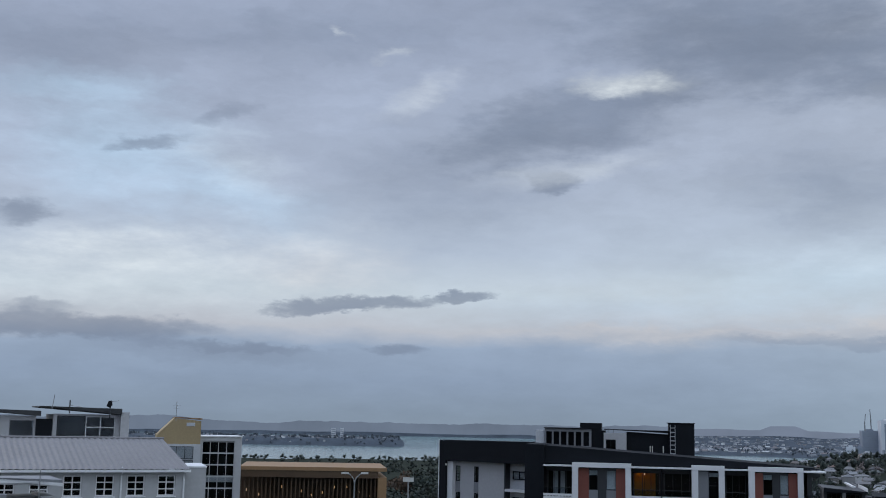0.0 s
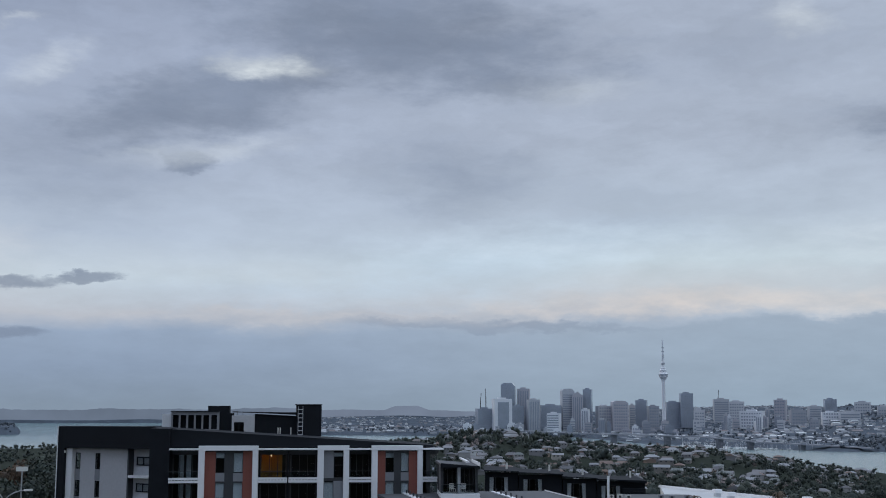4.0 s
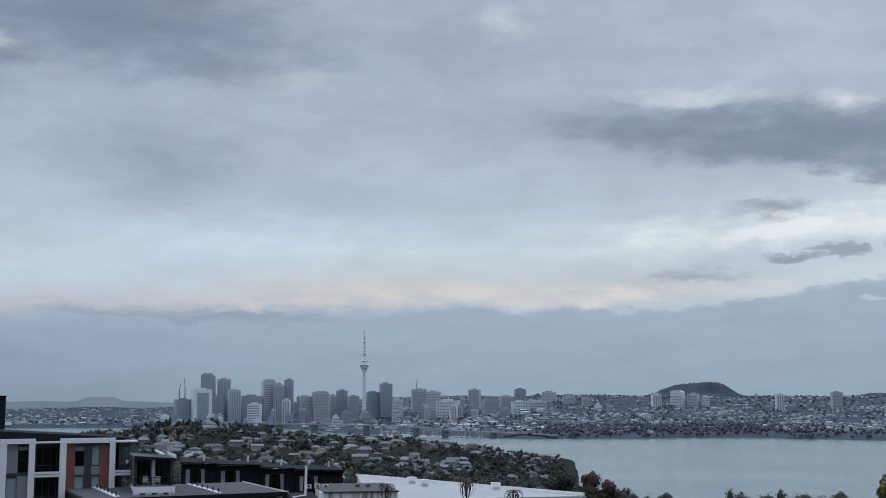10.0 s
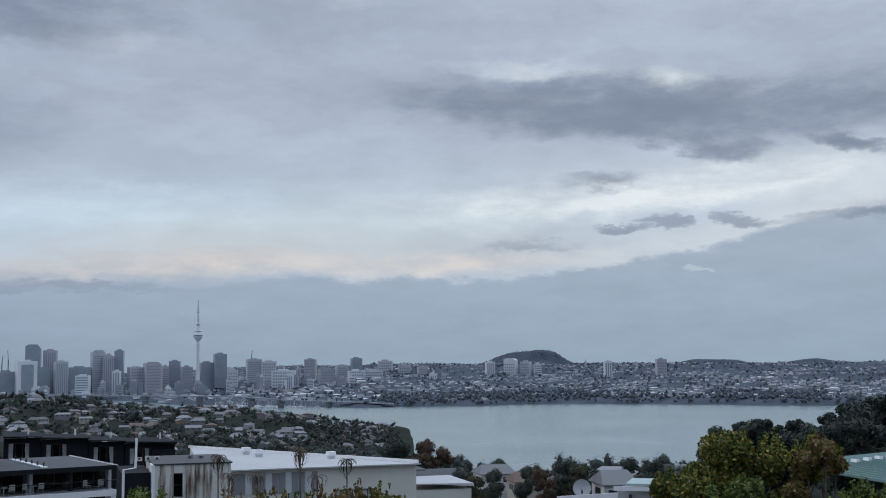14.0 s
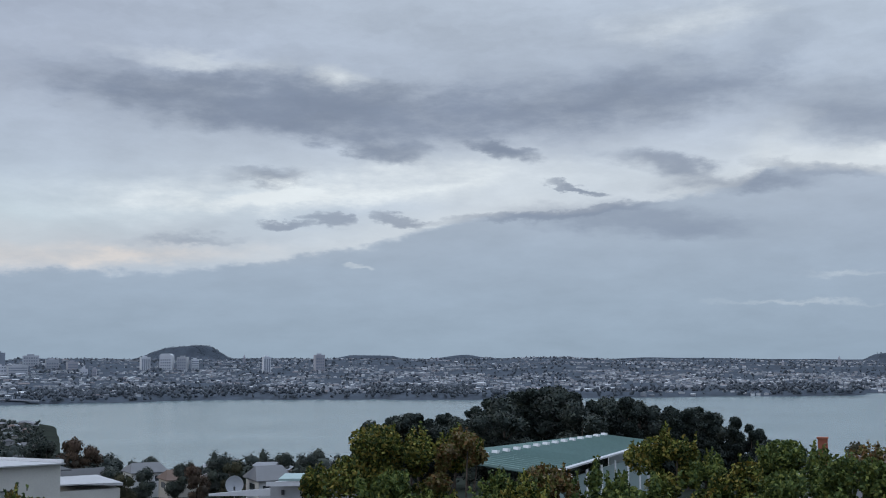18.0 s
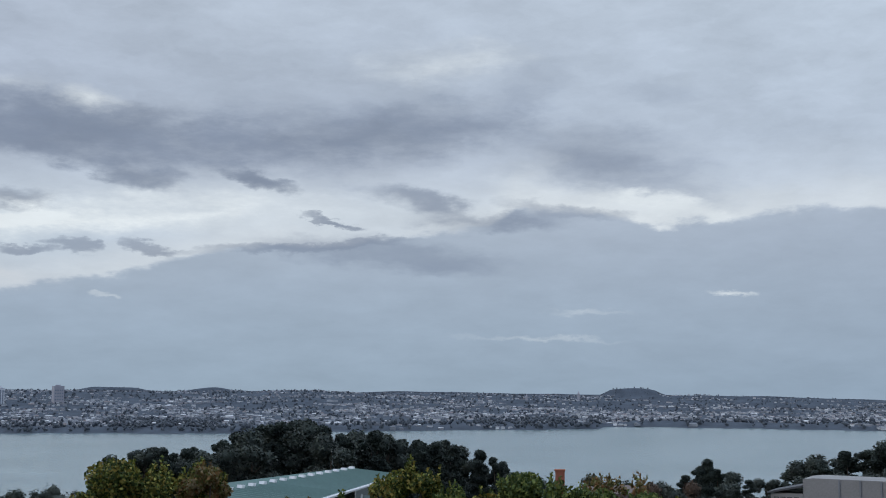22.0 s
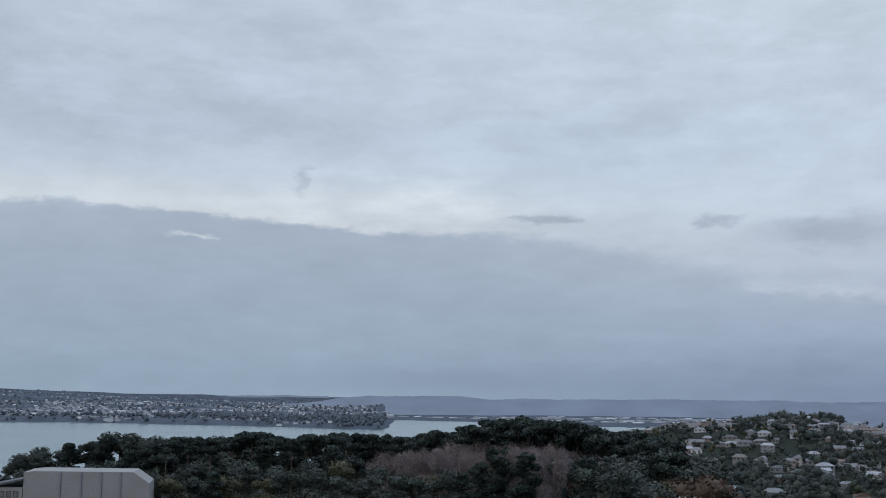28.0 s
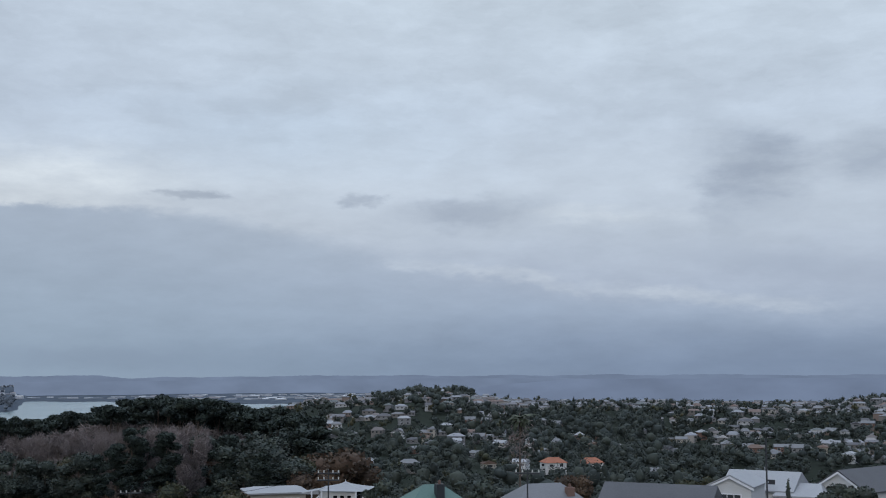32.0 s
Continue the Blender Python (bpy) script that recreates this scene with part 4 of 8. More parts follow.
# panel bays with windows
for i in range(LEVELS):
    z1 = TOPZ - i * STOREY - 0.12
    z0 = z1 - STOREY
    for red in ((6.48, 6.98, 7.4, 7.8, 8.25, 8.7), (14.6, 14.98, 15.4, 15.72, 16.1, 16.5)):
        a, b, c, d, e, f = (ax(v) for v in red)
        wz0, wz1 = z1 - 2.2, z1 - 0.14
        part("red_panel", Geo().box(a, b, 0, 0.25, z0, z1, M_RED), apt)
        part("red_panel", Geo().box(e, f, 0, 0.25, z0, z1, M_RED), apt)
        part("dark_panel", Geo().box(c, d, 0.05, 0.3, z0, z1, M_DARK), apt)
        for u, v, bl in ((b, c, 0.25 + 0.5 * (i % 2)), (d, e, 0.97 if i < 2 else 0.6)):
            part("spandrel", Geo().box(u, v, 0.06, 0.28, z0, wz0, M_GREY).box(u, v, 0.06, 0.28, wz1, z1, M_DARK), apt)
            window(apt, u, v, wz0, wz1, 0.08, 1, 1, M_DARK, 0.05, bl)
    a, b, c = ax(12.05), ax(12.52), ax(12.98)
    if i % 2 == 0:
        part("grey_panel", Geo().box(a, b, 0, 0.25, z0 + 0.3, z1, M_GREY), apt)
        window(apt, b, c, z0 + 0.3, z1 - 0.1, 0.08, 1, 2, M_DARK, 0.05, 0.15)
    else:
        part("grey_panel", Geo().box(b, c, 0, 0.25, z0 + 0.3, z1, M_GREY), apt)
        window(apt, a, b, z0 + 0.3, z1 - 0.1, 0.08, 1, 1, M_DARK, 0.05, 0.95)
    part("band", Geo().box(a, c, 0.02, 0.3, z0, z0 + 0.3, M_DARK), apt)
    # balconies
    for a, b, n in ((4.86, 6.2, 3), (8.96, 10.33, 2), (10.4, 11.75, 2), (13.25, 14.32, 2), (16.75, 17.6, 2)):
        u, v = ax(a), ax(b)
        bal = part("balcony", Geo().box(u, v, -0.55, 3.1, z0 - 0.12, z0 + 0.12, M_WHITE2), apt, "balcony with a white slab and rail")
        part("rail", Geo().box(u, v, -0.6, -0.52, z0 + 0.2, z0 + 0.42, M_WHITE2).box(u, v, -0.58, -0.54, z0 + 1.02, z0 + 1.07, M_DARK), bal)
        part("balustrade_pane", Geo().box(u + 0.05, v - 0.05, -0.57, -0.555, z0 + 0.45, z0 + 1.0, M_GLASS), bal)
        for k in range(9):
            xk = u + (v - u) * (k + 0.5) / 9
            part("baluster", Geo().box(xk - 0.1, xk + 0.1, -0.53, -0.5, z0 + 0.14, z0 + 0.32, M_GREY), bal)
        part("sliding_door", Geo().box(u + 0.1, u + 0.18, 2.0, 2.1, z0 + 0.13, z1 - 0.5, M_DARK), apt)
        window(apt, u + 0.2, v - 0.15, z0 + 0.14, z1 - 0.35, 2.0, n + 1, 1, M_DARK, 0.06, 0.0)
        part("lintel", Geo().box(u, v, 1.9, 2.3, z1 - 0.35, z1 + 0.05, M_DARK), apt)
        if a == 4.86:
            for k in (0.25, 0.5):
                part("curtain", Geo().box(u + (v - u) * k, u + (v - u) * (k + 0.18), 2.15, 2.2, z0 + 0.14, z1 - 0.4, M_BLIND), apt, "pale hanging curtain")
        if a == 8.96 and i == 0:
            for k in (0.06, 0.44):
                part("curtain", Geo().box(u + (v - u) * k, u + (v - u) * (k + 0.37), 2.12, 2.2, z0 + 0.14, z1 - 0.42, M_CURTAIN), apt, "amber curtain lit from within")
    part("downpipe", Geo().tube([(ax(10.365), -0.5, z0), (ax(10.365), -0.5, z1)], 0.07, M_BLACK), apt)
part("side_return", Geo().box(ax(16.95), ax(17.15), 0.6, 12, 0, 16.7, M_DARK), apt)
lamp = part("ceiling_lamp", Geo().box(ax(9.15), ax(9.85), 2.7, 2.8, TOPZ - 0.75, TOPZ - 0.6, M_ROOMLAMP), apt, "warm room lamp behind the curtain")

# gable wing that runs back from the corner
wing = thing("apartment_wing", frame_at(2.0, 146, 86, -41), "white apartment wing framed in black with slot windows", "building")
W0, W1 = -6.6, 8.2
part("frame_top", Geo().box(W0, W1, -0.9, 1.2, 16.1, 18.6, M_BLACK, 0.1), wing, "deep black fascia")
part("frame_post", Geo().box(W0, W0 + 1.0, -0.9, 1.2, 0, 16.1, M_BLACK), wing)
part("edge_trim", Geo().box(W0 - 0.12, W0 - 0.005, -0.95, 1.2, 0, 18.6, M_WHITE2), wing)
SL = [(x, x + 0.75, z, z + 1.9) for x in (-4.6, -1.6) for z in (13.6, 10.4, 7.2, 4.0)]
part("wall", wall_holes(Geo(), W0 + 1.0, 3.2, 0, 16.1, 0, 0.3, SL, M_WHITE).box(W0 + 1, 3.2, 2.5, 8, 0, 16, M_ROOM), wing, "plain white wall with slot windows")
for h in SL:
    window(wing, h[0], h[1], h[2], h[3], 0.05, 1, 2, M_BLACK, 0.09)
    part("slot_panel", Geo().box(h[0], h[1], -0.03, 0.0, h[2] - 1.25, h[2] - 0.02, M_GREY), wing)
part("edge_strip", Geo().box(W0 + 1.0, W0 + 1.9, -0.5, 0, 0, 16.0, M_WHITE2), wing)
part("back_wall", Geo().box(3.4, W1, 0.9, 8, 0, 16.1, M_PALE), wing)
part("side_wall", Geo().box(3.2, 3.4, 0, 0.9, 0, 16.1, M_DARK), wing)
for k in range(5):
    z = 12.75 - k * 3.05
    part("gallery_slab", Geo().box(3.4, W1, -0.1, 0.89, z, z + 0.3, M_WHITE2), wing, "pale access gallery")
    window(wing, 3.9, 5.9, z + 1.4, z + 2.4, 0.78, 2, 1, M_BLACK, 0.12)
part("white_post", Geo().box(W1 - 1.3, W1 - 0.7, -0.3, 0.2, 0, 15.2, M_WHITE2), wing)
for x in (-5.5, 7.2):
    part("wall_lamp", Geo().box(x, x + 0.18, -1.0, -0.9, 15.5, 15.75, M_PLASTIC), wing)

# penthouse on the block
pth = thing("penthouse", frame_at(9.4, 139, 103, 0), "black rooftop plant rooms and penthouse with dark louvred windows", "building")


def bx(a):
    return 139 * math.tan(radians(a - 9.4))


HP = [(bx(a), bx(a + 0.27), 1.4, 3.0) for a in (4.95, 5.3, 5.65, 6.0, 6.35, 6.72)]
part("wall", wall_holes(Geo(), bx(4.88), bx(7.1), 0, 3.35, 0, 0.25, HP, M_GREY).box(bx(4.88), bx(7.1), 1.5, 4, 0, 3.3, M_BLACK), pth, "dark grey wall with a row of openings")
part("roof", Geo().box(bx(4.85), bx(7.1), -0.2, 4, 3.35, 3.45, M_BLACK), pth)
part("wall", Geo().box(bx(4.45), bx(4.86), 0.2, 4, 0, 3.1, M_PALE), pth, "small pale block")
part("plant_room", Geo().box(bx(6.55), bx(7.55), 0.6, 5, 0, 4.05, M_BLACK), pth)
part("wall", Geo().box(bx(7.55), bx(7.72), 0.5, 5, 0, 3.2, M_BLACK), pth)
HW = [(bx(7.78), bx(8.25), 0.9, 2.2)]
part("wall", wall_holes(Geo(), bx(7.68), bx(8.75), 0, 2.95, 0, 0.25, HW, M_WHITE).box(bx(7.68), bx(8.75), 1.5, 4, 0, 2.9, M_ROOM), pth, "pale square block with a window")
window(pth, bx(7.78), bx(8.25), 0.9, 2.2, 0.1, 2, 1, M_DARK)
part("wall", Geo().box(bx(8.75), bx(10.9), 0.4, 6, 0, 3.1, M_BLACK, -0.25), pth)
part("roof", Geo().box(bx(7.7), bx(10.9), 0.0, 6.2, 3.3, 3.4, M_BLACK, -0.4), pth, "thin black sloping roof")
part("lift_tower", Geo().box(bx(10.72), bx(11.9), -0.4, 3, 0, 4.15, M_BLACK), pth, "black lift tower")
part("tower_cap", Geo().box(bx(10.66), bx(11.93), -0.5, 3.1, 4.15, 4.25, M_BLACK), pth)
lad = part("ladder", Geo().box(bx(10.78), bx(10.8), -0.6, -0.5, 0, 4.0, M_PALE).box(bx(11.0), bx(11.02), -0.6, -0.5, 0, 4.0, M_PALE), pth, "pale steel ladder")
for k in range(8):
    part("rung", Geo().box(bx(10.8), bx(11.0), -0.58, -0.52, 0.25 + k * 0.48, 0.33 + k * 0.48, M_PALE), lad)
for a in (4.9, 5.0, 9.85, 9.95, 10.45):
    part("vent_pipe", Geo().tube([(bx(a), -1.5, 0.4), (bx(a), -1.5, 1.6)], 0.06, M_PLASTIC), pth)

# ---- terraces, stained wall, white warehouse ----
def garden_chair(parent_m, x, y, z, turn):
    ob = thing("garden_chair", parent_m @ pose(x, y, z, 0, 0, turn), "pale plastic garden chair on a balcony", "chair", "chairs on the balconies")
    part("seat", Geo().box(-0.25, 0.25, -0.25, 0.25, 0.4, 0.45, M_PLASTIC), ob)
    part("backrest", Geo().box(-0.25, 0.25, 0.2, 0.26, 0.46, 0.92, M_PLASTIC), ob)
    for sx in (-0.22, 0.22):
        for sy in (-0.22, 0.22):
            part("leg", Geo().tube([(sx, sy, 0), (sx, sy, 0.4)], 0.02, M_PLASTIC, 4), ob)
        part("arm", Geo().box(sx - 0.03, sx + 0.03, -0.22, 0.22, 0.62, 0.66, M_PLASTIC), ob)
    return ob


def terrace(name, m, x0, x1, depth, floor, storey, label, bays, lower, chairs, slope=0.0):
    """A flat-roofed terrace: a deep roof over a glazed storey with a balcony in front."""
    ob = thing(name, m, label, "building")
    top = floor + storey
    part("roof", Geo().box(x0, x1, -0.9, depth, top, top + 0.22, M_ROOFGREY, slope), ob, "flat grey membrane roof")
    part("fascia", Geo().box(x0 - 0.02, x1 + 0.02, -0.96, -0.905, top - 0.12, top + 0.3, M_BLACK, slope), ob)
    part("fascia", Geo().box(x1 + 0.005, x1 + 0.06, -0.9, depth, top - 0.1, top + 0.32, M_WHITE2), ob, "white edge trim")
    n = bays
    for k in range(n + 1):
        x = x0 + 0.2 + (x1 - x0 - 0.4) * k / n
        part("pier", Geo().box(x - 0.14, x + 0.14, 0.6, 3.0, floor + 0.1, top - 0.02, M_PALE if k % 2 else M_DARK), ob)
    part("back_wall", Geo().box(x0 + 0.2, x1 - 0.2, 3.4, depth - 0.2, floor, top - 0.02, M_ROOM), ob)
    for k in range(n):
        a, b = x0 + 0.35 + (x1 - x0 - 0.4) * k / n, x0 + 0.05 + (x1 - x0 - 0.4) * (k + 1) / n
        window(ob, a, b, floor + 0.12, top - 0.35, 1.6, 3, 1, M_DARK, 0.06)
        part("lintel", Geo().box(a, b, 1.55, 1.8, top - 0.34, top - 0.02, M_BLACK), ob)
    part("balcony_slab", Geo().box(x0, x1, -1.0, 3.3, floor - 0.3, floor + 0.1, M_PALE), ob)
    part("balcony_edge", Geo().box(x0, x1, -1.08, -1.005, floor - 0.42, floor + 0.12, M_WHITE2), ob, "white balcony edge")
    part("balustrade_pane", Geo().box(x0 + 0.05, x1 - 0.05, -0.98, -0.96, floor + 0.14, floor + 1.0, M_GLASS), ob)
    part("handrail", Geo().box(x0, x1, -1.0, -0.94, floor + 1.0, floor + 1.05, M_DARK), ob)
    for k in range(lower + 1):
        x = x0 + 0.3 + (x1 - x0 - 0.6) * k / lower
        part("white_post", Geo().box(x - 0.3, x + 0.3, -1.0, 0.6, 0, floor - 0.43, M_WHITE2), ob)
    part("lower_room", Geo().box(x0 + 0.3, x1 - 0.3, 1.8, depth - 0.4, 0, floor - 0.43, M_BLACK), ob)
    for x, t in chairs:
        garden_chair(m, x, 0.2, floor + 0.1, t)
    return ob


m_a = frame_at(17.9, 117.5, 88, 4)
ta = terrace("small_terrace", m_a, -0.6, 3.2, 8, 10.5, 2.75, "small dark glazed terrace flat with a balcony", 2, 3, ((0.6, 20), (1.6, -25)), -0.3)
part("roof_strip", Geo().box(1.9, 2.2, -0.85, 8, 13.6, 13.75, M_WHITE2, -0.05), ta, "white roof strip")
m_b = frame_at(20.6, 115, 84, 14)
tb = terrace("glazed_terrace", m_b, -10.2, 8.4, 15, 11.6, 2.1, "dark glazed terrace flats under a flat grey roof", 5, 5, ((-8.6, 30), (-7.4, -25), (-2.2, 30), (-0.9, -30), (0.4, 25), (1.7, -25), (5.9, 25), (7.2, -20)))
for x in (-7.6, 2.0):
    part("skylight_strip", Geo().box(x, x + 0.5, 1.0, 13.5, 13.93, 14.03, M_WHITE2), tb, "white roof strip with pipes")
    for k in range(6):
        part("roof_vent", Geo().tube([(x + 0.25, 1.5 + k * 2.1, 14.03), (x + 0.25, 1.5 + k * 2.1, 14.4)], 0.08, M_DARK), tb)
for k in range(8):
    table_m = m_b @ pose(-1.55 + 0.87 * k, 0.3, 11.7)
    if k in (0, 3):
        tbl = thing("garden_table", table_m, "small round pale table between balcony chairs", "table", "tables on the balconies")
        part("tabletop", Geo().tube([(0, 0, 0.68), (0, 0, 0.72)], 0.32, M_PLASTIC, 10), tbl)
        part("leg", Geo().tube([(0, 0, 0), (0, 0, 0.68)], 0.05, M_PLASTIC), tbl)

PUSH = Matrix.Translation((0, 0, EYE)) @ Matrix.Scale(1.28, 4) @ Matrix.Translation((0, 0, -EYE))
bf = thing("black_terrace_row", PUSH @ frame_at(23.4, 124, 87.45, 4), "row of black flats with shallow sloping roofs and white curtains", "building")
for k, (a, b, z, s) in enumerate(((-8.0, -4.4, 12.95, -0.1), (-4.5, 0.1, 12.75, -0.3), (0.0, 3.6, 12.35, -0.25), (3.5, 8.6, 12.1, -0.45))):
    part("roof", Geo().box(a, b, -0.7, 8, z, z + 0.16, M_BLACK, s), bf, "thin black roof")
    HB = [(a + 0.5, a + 2.5, 9.9, z - 0.55)]
    part("wall", wall_holes(Geo(), a + 0.1, b - 0.1, 0, z - 0.1, 0, 0.25, HB, M_BLACK).box(a + 0.1, b - 0.1, 2.5, 7, 0, z - 0.5, M_ROOM), bf)
    window(bf, a + 0.5, a + 2.5, 9.9, z - 0.55, 0.1, 3, 1, M_DARK, 0.06)
    for x in (a + 0.5, a + 2.05):
        part("curtain", Geo().prism([(x, z - 0.6), (x + 0.5, z - 0.6), (x + 0.42, 9.9), (x + 0.12, 9.9)], 0.3, 0.36, M_WHITE2), bf, "white hanging curtain")
    part("chimney_cowl", Geo().tube([(b - 1.2, 3, z + 0.1), (b - 1.2, 3, z + 0.75)], 0.1, M_PLASTIC), bf)
part("end_block", Geo().box(6.2, 8.5, -0.5, 7, 0, 11.3, M_BLACK), bf)
window(bf, 6.5, 8.3, 10.2, 11.0, -0.58, 3, 1, M_BLACK, 0.1, 0.9)
for k in range(6):
    ac = thing("roof_fan_unit", frame_at((25.7, 26.1, 26.5, 28.0, 28.5, 29.2)[k], 101, 99.45, 10) @ Matrix.Scale(0.62, 4), "small grey roof fan unit", "air conditioner", "fan units on the roof")
    part("body", Geo().box(-0.35, 0.35, -0.2, 0.2, 0, 0.5 + 0.1 * (k % 2), M_PLASTIC if k < 3 else M_GREY), ac)
    part("grille", Geo().tube([(0, -0.205, 0.3), (0, -0.23, 0.3)], 0.17, M_DARK, 10), ac)
    part("foot", Geo().box(-0.35, 0.35, -0.15, 0.15, -0.05, 0.0, M_DARK), ac)


def stained_wall():
    m = mat("stained_concrete", (0.56, 0.55, 0.52), 0.9, vary=0.2, scale=0.8)
    nt = m.node_tree
    b = nt.nodes["Principled BSDF"]
    src = b.inputs["Base Color"].links[0].from_socket
    tc, mp, no = nt.nodes.new("ShaderNodeTexCoord"), nt.nodes.new("ShaderNodeMapping"), nt.nodes.new("ShaderNodeTexNoise")
    mp.inputs["Scale"].default_value = (2.2, 2.2, 0.22)
    no.inputs["Scale"].default_value, no.inputs["Detail"].default_value = 1, 6
    cr = nt.nodes.new("ShaderNodeValToRGB")
    cr.color_ramp.elements[0].position, cr.color_ramp.elements[1].position = 0.47, 0.64
    mx = nt.nodes.new("ShaderNodeMix")
    mx.data_type = "RGBA"
    mx.inputs[7].default_value = (0.10, 0.075, 0.05, 1)
    nt.links.new(tc.outputs["Object"], mp.inputs[0])
    nt.links.new(mp.outputs[0], no.inputs["Vector"])
    nt.links.new(no.outputs["Fac"], cr.inputs[0])
    nt.links.new(cr.outputs[0], mx.inputs[0])
    nt.links.new(src, mx.inputs[6])
    nt.links.new(mx.outputs[2], b.inputs["Base Color"])
    return m


M_STAIN = stained_wall()
cw = thing("stained_block", frame_at(27.7, 96, 86, 6), "concrete block with rust-brown streaks and dark windows", "building")
HC = [(-0.75, 0.0, 10.95, 12.8), (-0.5, 0.1, 8.9, 9.9), (0.9, 1.75, 9.1, 9.9), (2.5, 3.3, 9.1, 9.9)]
part("wall", wall_holes(Geo(), -2.15, 3.75, 0, 13.45, 0, 0.3, HC, M_STAIN), cw, "streaked concrete wall")
part("inner_wall", Geo().box(-1.8, 3.4, 3, 9, 0, 13.2, M_ROOM), cw)
for x in (-2.15, 3.45):
    part("side_wall", Geo().box(x, x + 0.3, 0.31, 9, 0, 13.4, M_STAIN), cw)
part("coping", Geo().box(-2.25, 3.85, -0.08, 9, 13.45, 13.56, M_DARK), cw)
part("side_shed", Geo().box(-4.6, -2.45, 0.4, 8, 0, 12.9, M_BLACK), cw, "dark lean-to beside the wall")
part("white_pier", Geo().box(-2.4, -2.16, -0.1, 2, 0, 13.5, M_WHITE2), cw)
part("duct", Geo().tube([(-4.5, 0.2, 8), (-4.5, 0.2, 13.2), (-3.6, 0.2, 13.3), (-3.55, 0.2, 15.6)], 0.1, M_WHITE2), cw, "white bent duct")
for h in HC:
    window(cw, *h, 0.1, 1, 2, M_DARK, 0.06)
part("joint", Geo().box(-0.75, -0.7, -0.03, 0, 0, 13.4, M_GREY), cw)

# white warehouse: one long oblique roof
wh = thing("white_warehouse", Matrix.Identity(4), "long white warehouse with a low white roof", "building")
FR, FL, BL = at(38.67, 115, 0), at(28.6, 111, 0), at(28.0, 143, 0)
ZR = 97.55


def slab(corners, z0, z1, material):
    n = len(corners)
    v = [(c.x, c.y, z0) for c in corners] + [(c.x, c.y, z1) for c in corners]
    return Geo().poly(v, [tuple(range(n - 1, -1, -1)), tuple(range(n, 2 * n))] + [(i, (i + 1) % n, n + (i + 1) % n, n + i) for i in range(n)], material)


M_CREAM = mat("cream_wall", (0.58, 0.57, 0.53), 0.8, vary=0.08)
M_ROOFW = mat("white_membrane_roof", (0.46, 0.465, 0.475), 0.7, vary=0.12, scale=0.4)
part("wall", slab([FL, FR, BL], 84, ZR - 0.02, M_CREAM), wh, "cream white wall")
edge = (FR - FL).normalized()
out = Vector((edge.y, -edge.x, 0))
part("roof", slab([FL + out * 0.5, FR + out * 0.5 + edge * 0.3, BL], ZR, ZR + 0.12, M_ROOFW), wh, "white membrane roof")
part("upstand", slab([FR + edge * 0.3, FR + edge * 0.1, BL - edge * 0.2, BL], ZR + 0.121, ZR + 0.4, M_WHITE2), wh)
wm_ = Matrix.Translation((FL.x, FL.y, 0)) @ Matrix.Rotation(math.atan2(edge.y, edge.x), 4, "Z")
L = (FR - FL).length
for a, b in ((L - 8.0, L - 6.2), (L - 6.0, L - 4.2), (L - 12.4, L - 10.6)):
    w = window(wh, a, b, ZR - 3.3, ZR - 2.1, -0.06, 3, 1, M_DARK, 0.08)
    w.matrix_basis = wm_
for k in range(14):
    p = part("cladding_sheet", Geo().box(2 + k * 0.62, 2.55 + k * 0.62, -0.09, -0.02, ZR - 2.2, ZR - 0.3, M_GREY if k % 3 else M_PALE), wh, "weathered grey cladding sheet")
    p.matrix_basis = wm_
for az, d in ((30.6, 130), (31.2, 126), (34.6, 121.5)):
    v = thing("roof_vent", frame_at(az, d, ZR + 0.12, 20), "small white box vent on the warehouse roof", "vent", "vents on the warehouse roof")
    part("base", Geo().box(-0.3, 0.3, -0.3, 0.3, 0, 0.35, M_PALE), v)
    part("hood", Geo().box(-0.4, 0.4, -0.4, 0.4, 0.35, 0.75, M_WHITE2), v)
part("pipe", Geo().tube([at(33, 119, ZR), at(33, 119, ZR + 0.6)], 0.06, M_PLASTIC), wh)

low = thing("low_white_shed", frame_at(40.0, 122, 84, 15), "low shed with a pale sloping roof", "shed")
part("wall", Geo().box(-2.9, 2.9, 0, 9, 0, 10.4, M_CREAM), low)
part("roof", Geo().box(-3.1, 3.1, -0.3, 9.3, 10.95, 11.1, M_ROOFW, -0.45), low)
part("roof", Geo().box(-3.0, 0.5, 9.4, 16, 11.5, 11.65, M_ROOFGREY), low)

# satellite dish on a low roof
dish = thing("satellite_dish", frame_at(46.55, 62, 98.6, 0), "round white satellite dish on a short mast", "satellite dish")
v, f = [(0, 0.12, 2.05)], []
for r in range(1, 4):
    for k in range(20):
        a = 2 * math.pi * k / 20
        v.append((0.46 * r / 3 * math.cos(a), 0.12 - 0.12 * (r / 3) ** 2, 2.05 + 0.46 * r / 3 * math.sin(a)))
for k in range(20):
    f.append((0, 1 + k, 1 + (k + 1) % 20))
    for r in range(2):
        f.append((1 + 20 * r + k, 21 + 20 * r + k, 21 + 20 * r + (k + 1) % 20, 1 + 20 * r + (k + 1) % 20))
part("reflector", Geo().poly(v, f, M_PALE), dish, "shallow white reflector", True)
part("mast", Geo().tube([(0, 0.3, 0), (0, 0.3, 1.6), (0, 0.12, 2.0)], 0.04, M_POLE), dish)
part("feed_arm", Geo().tube([(0, 0.05, 1.62), (0, -0.45, 1.85)], 0.02, M_POLE), dish)
part("feed_horn", Geo().tube([(0, -0.45, 1.82), (0, -0.4, 1.98)], 0.05, M_DARK), dish)
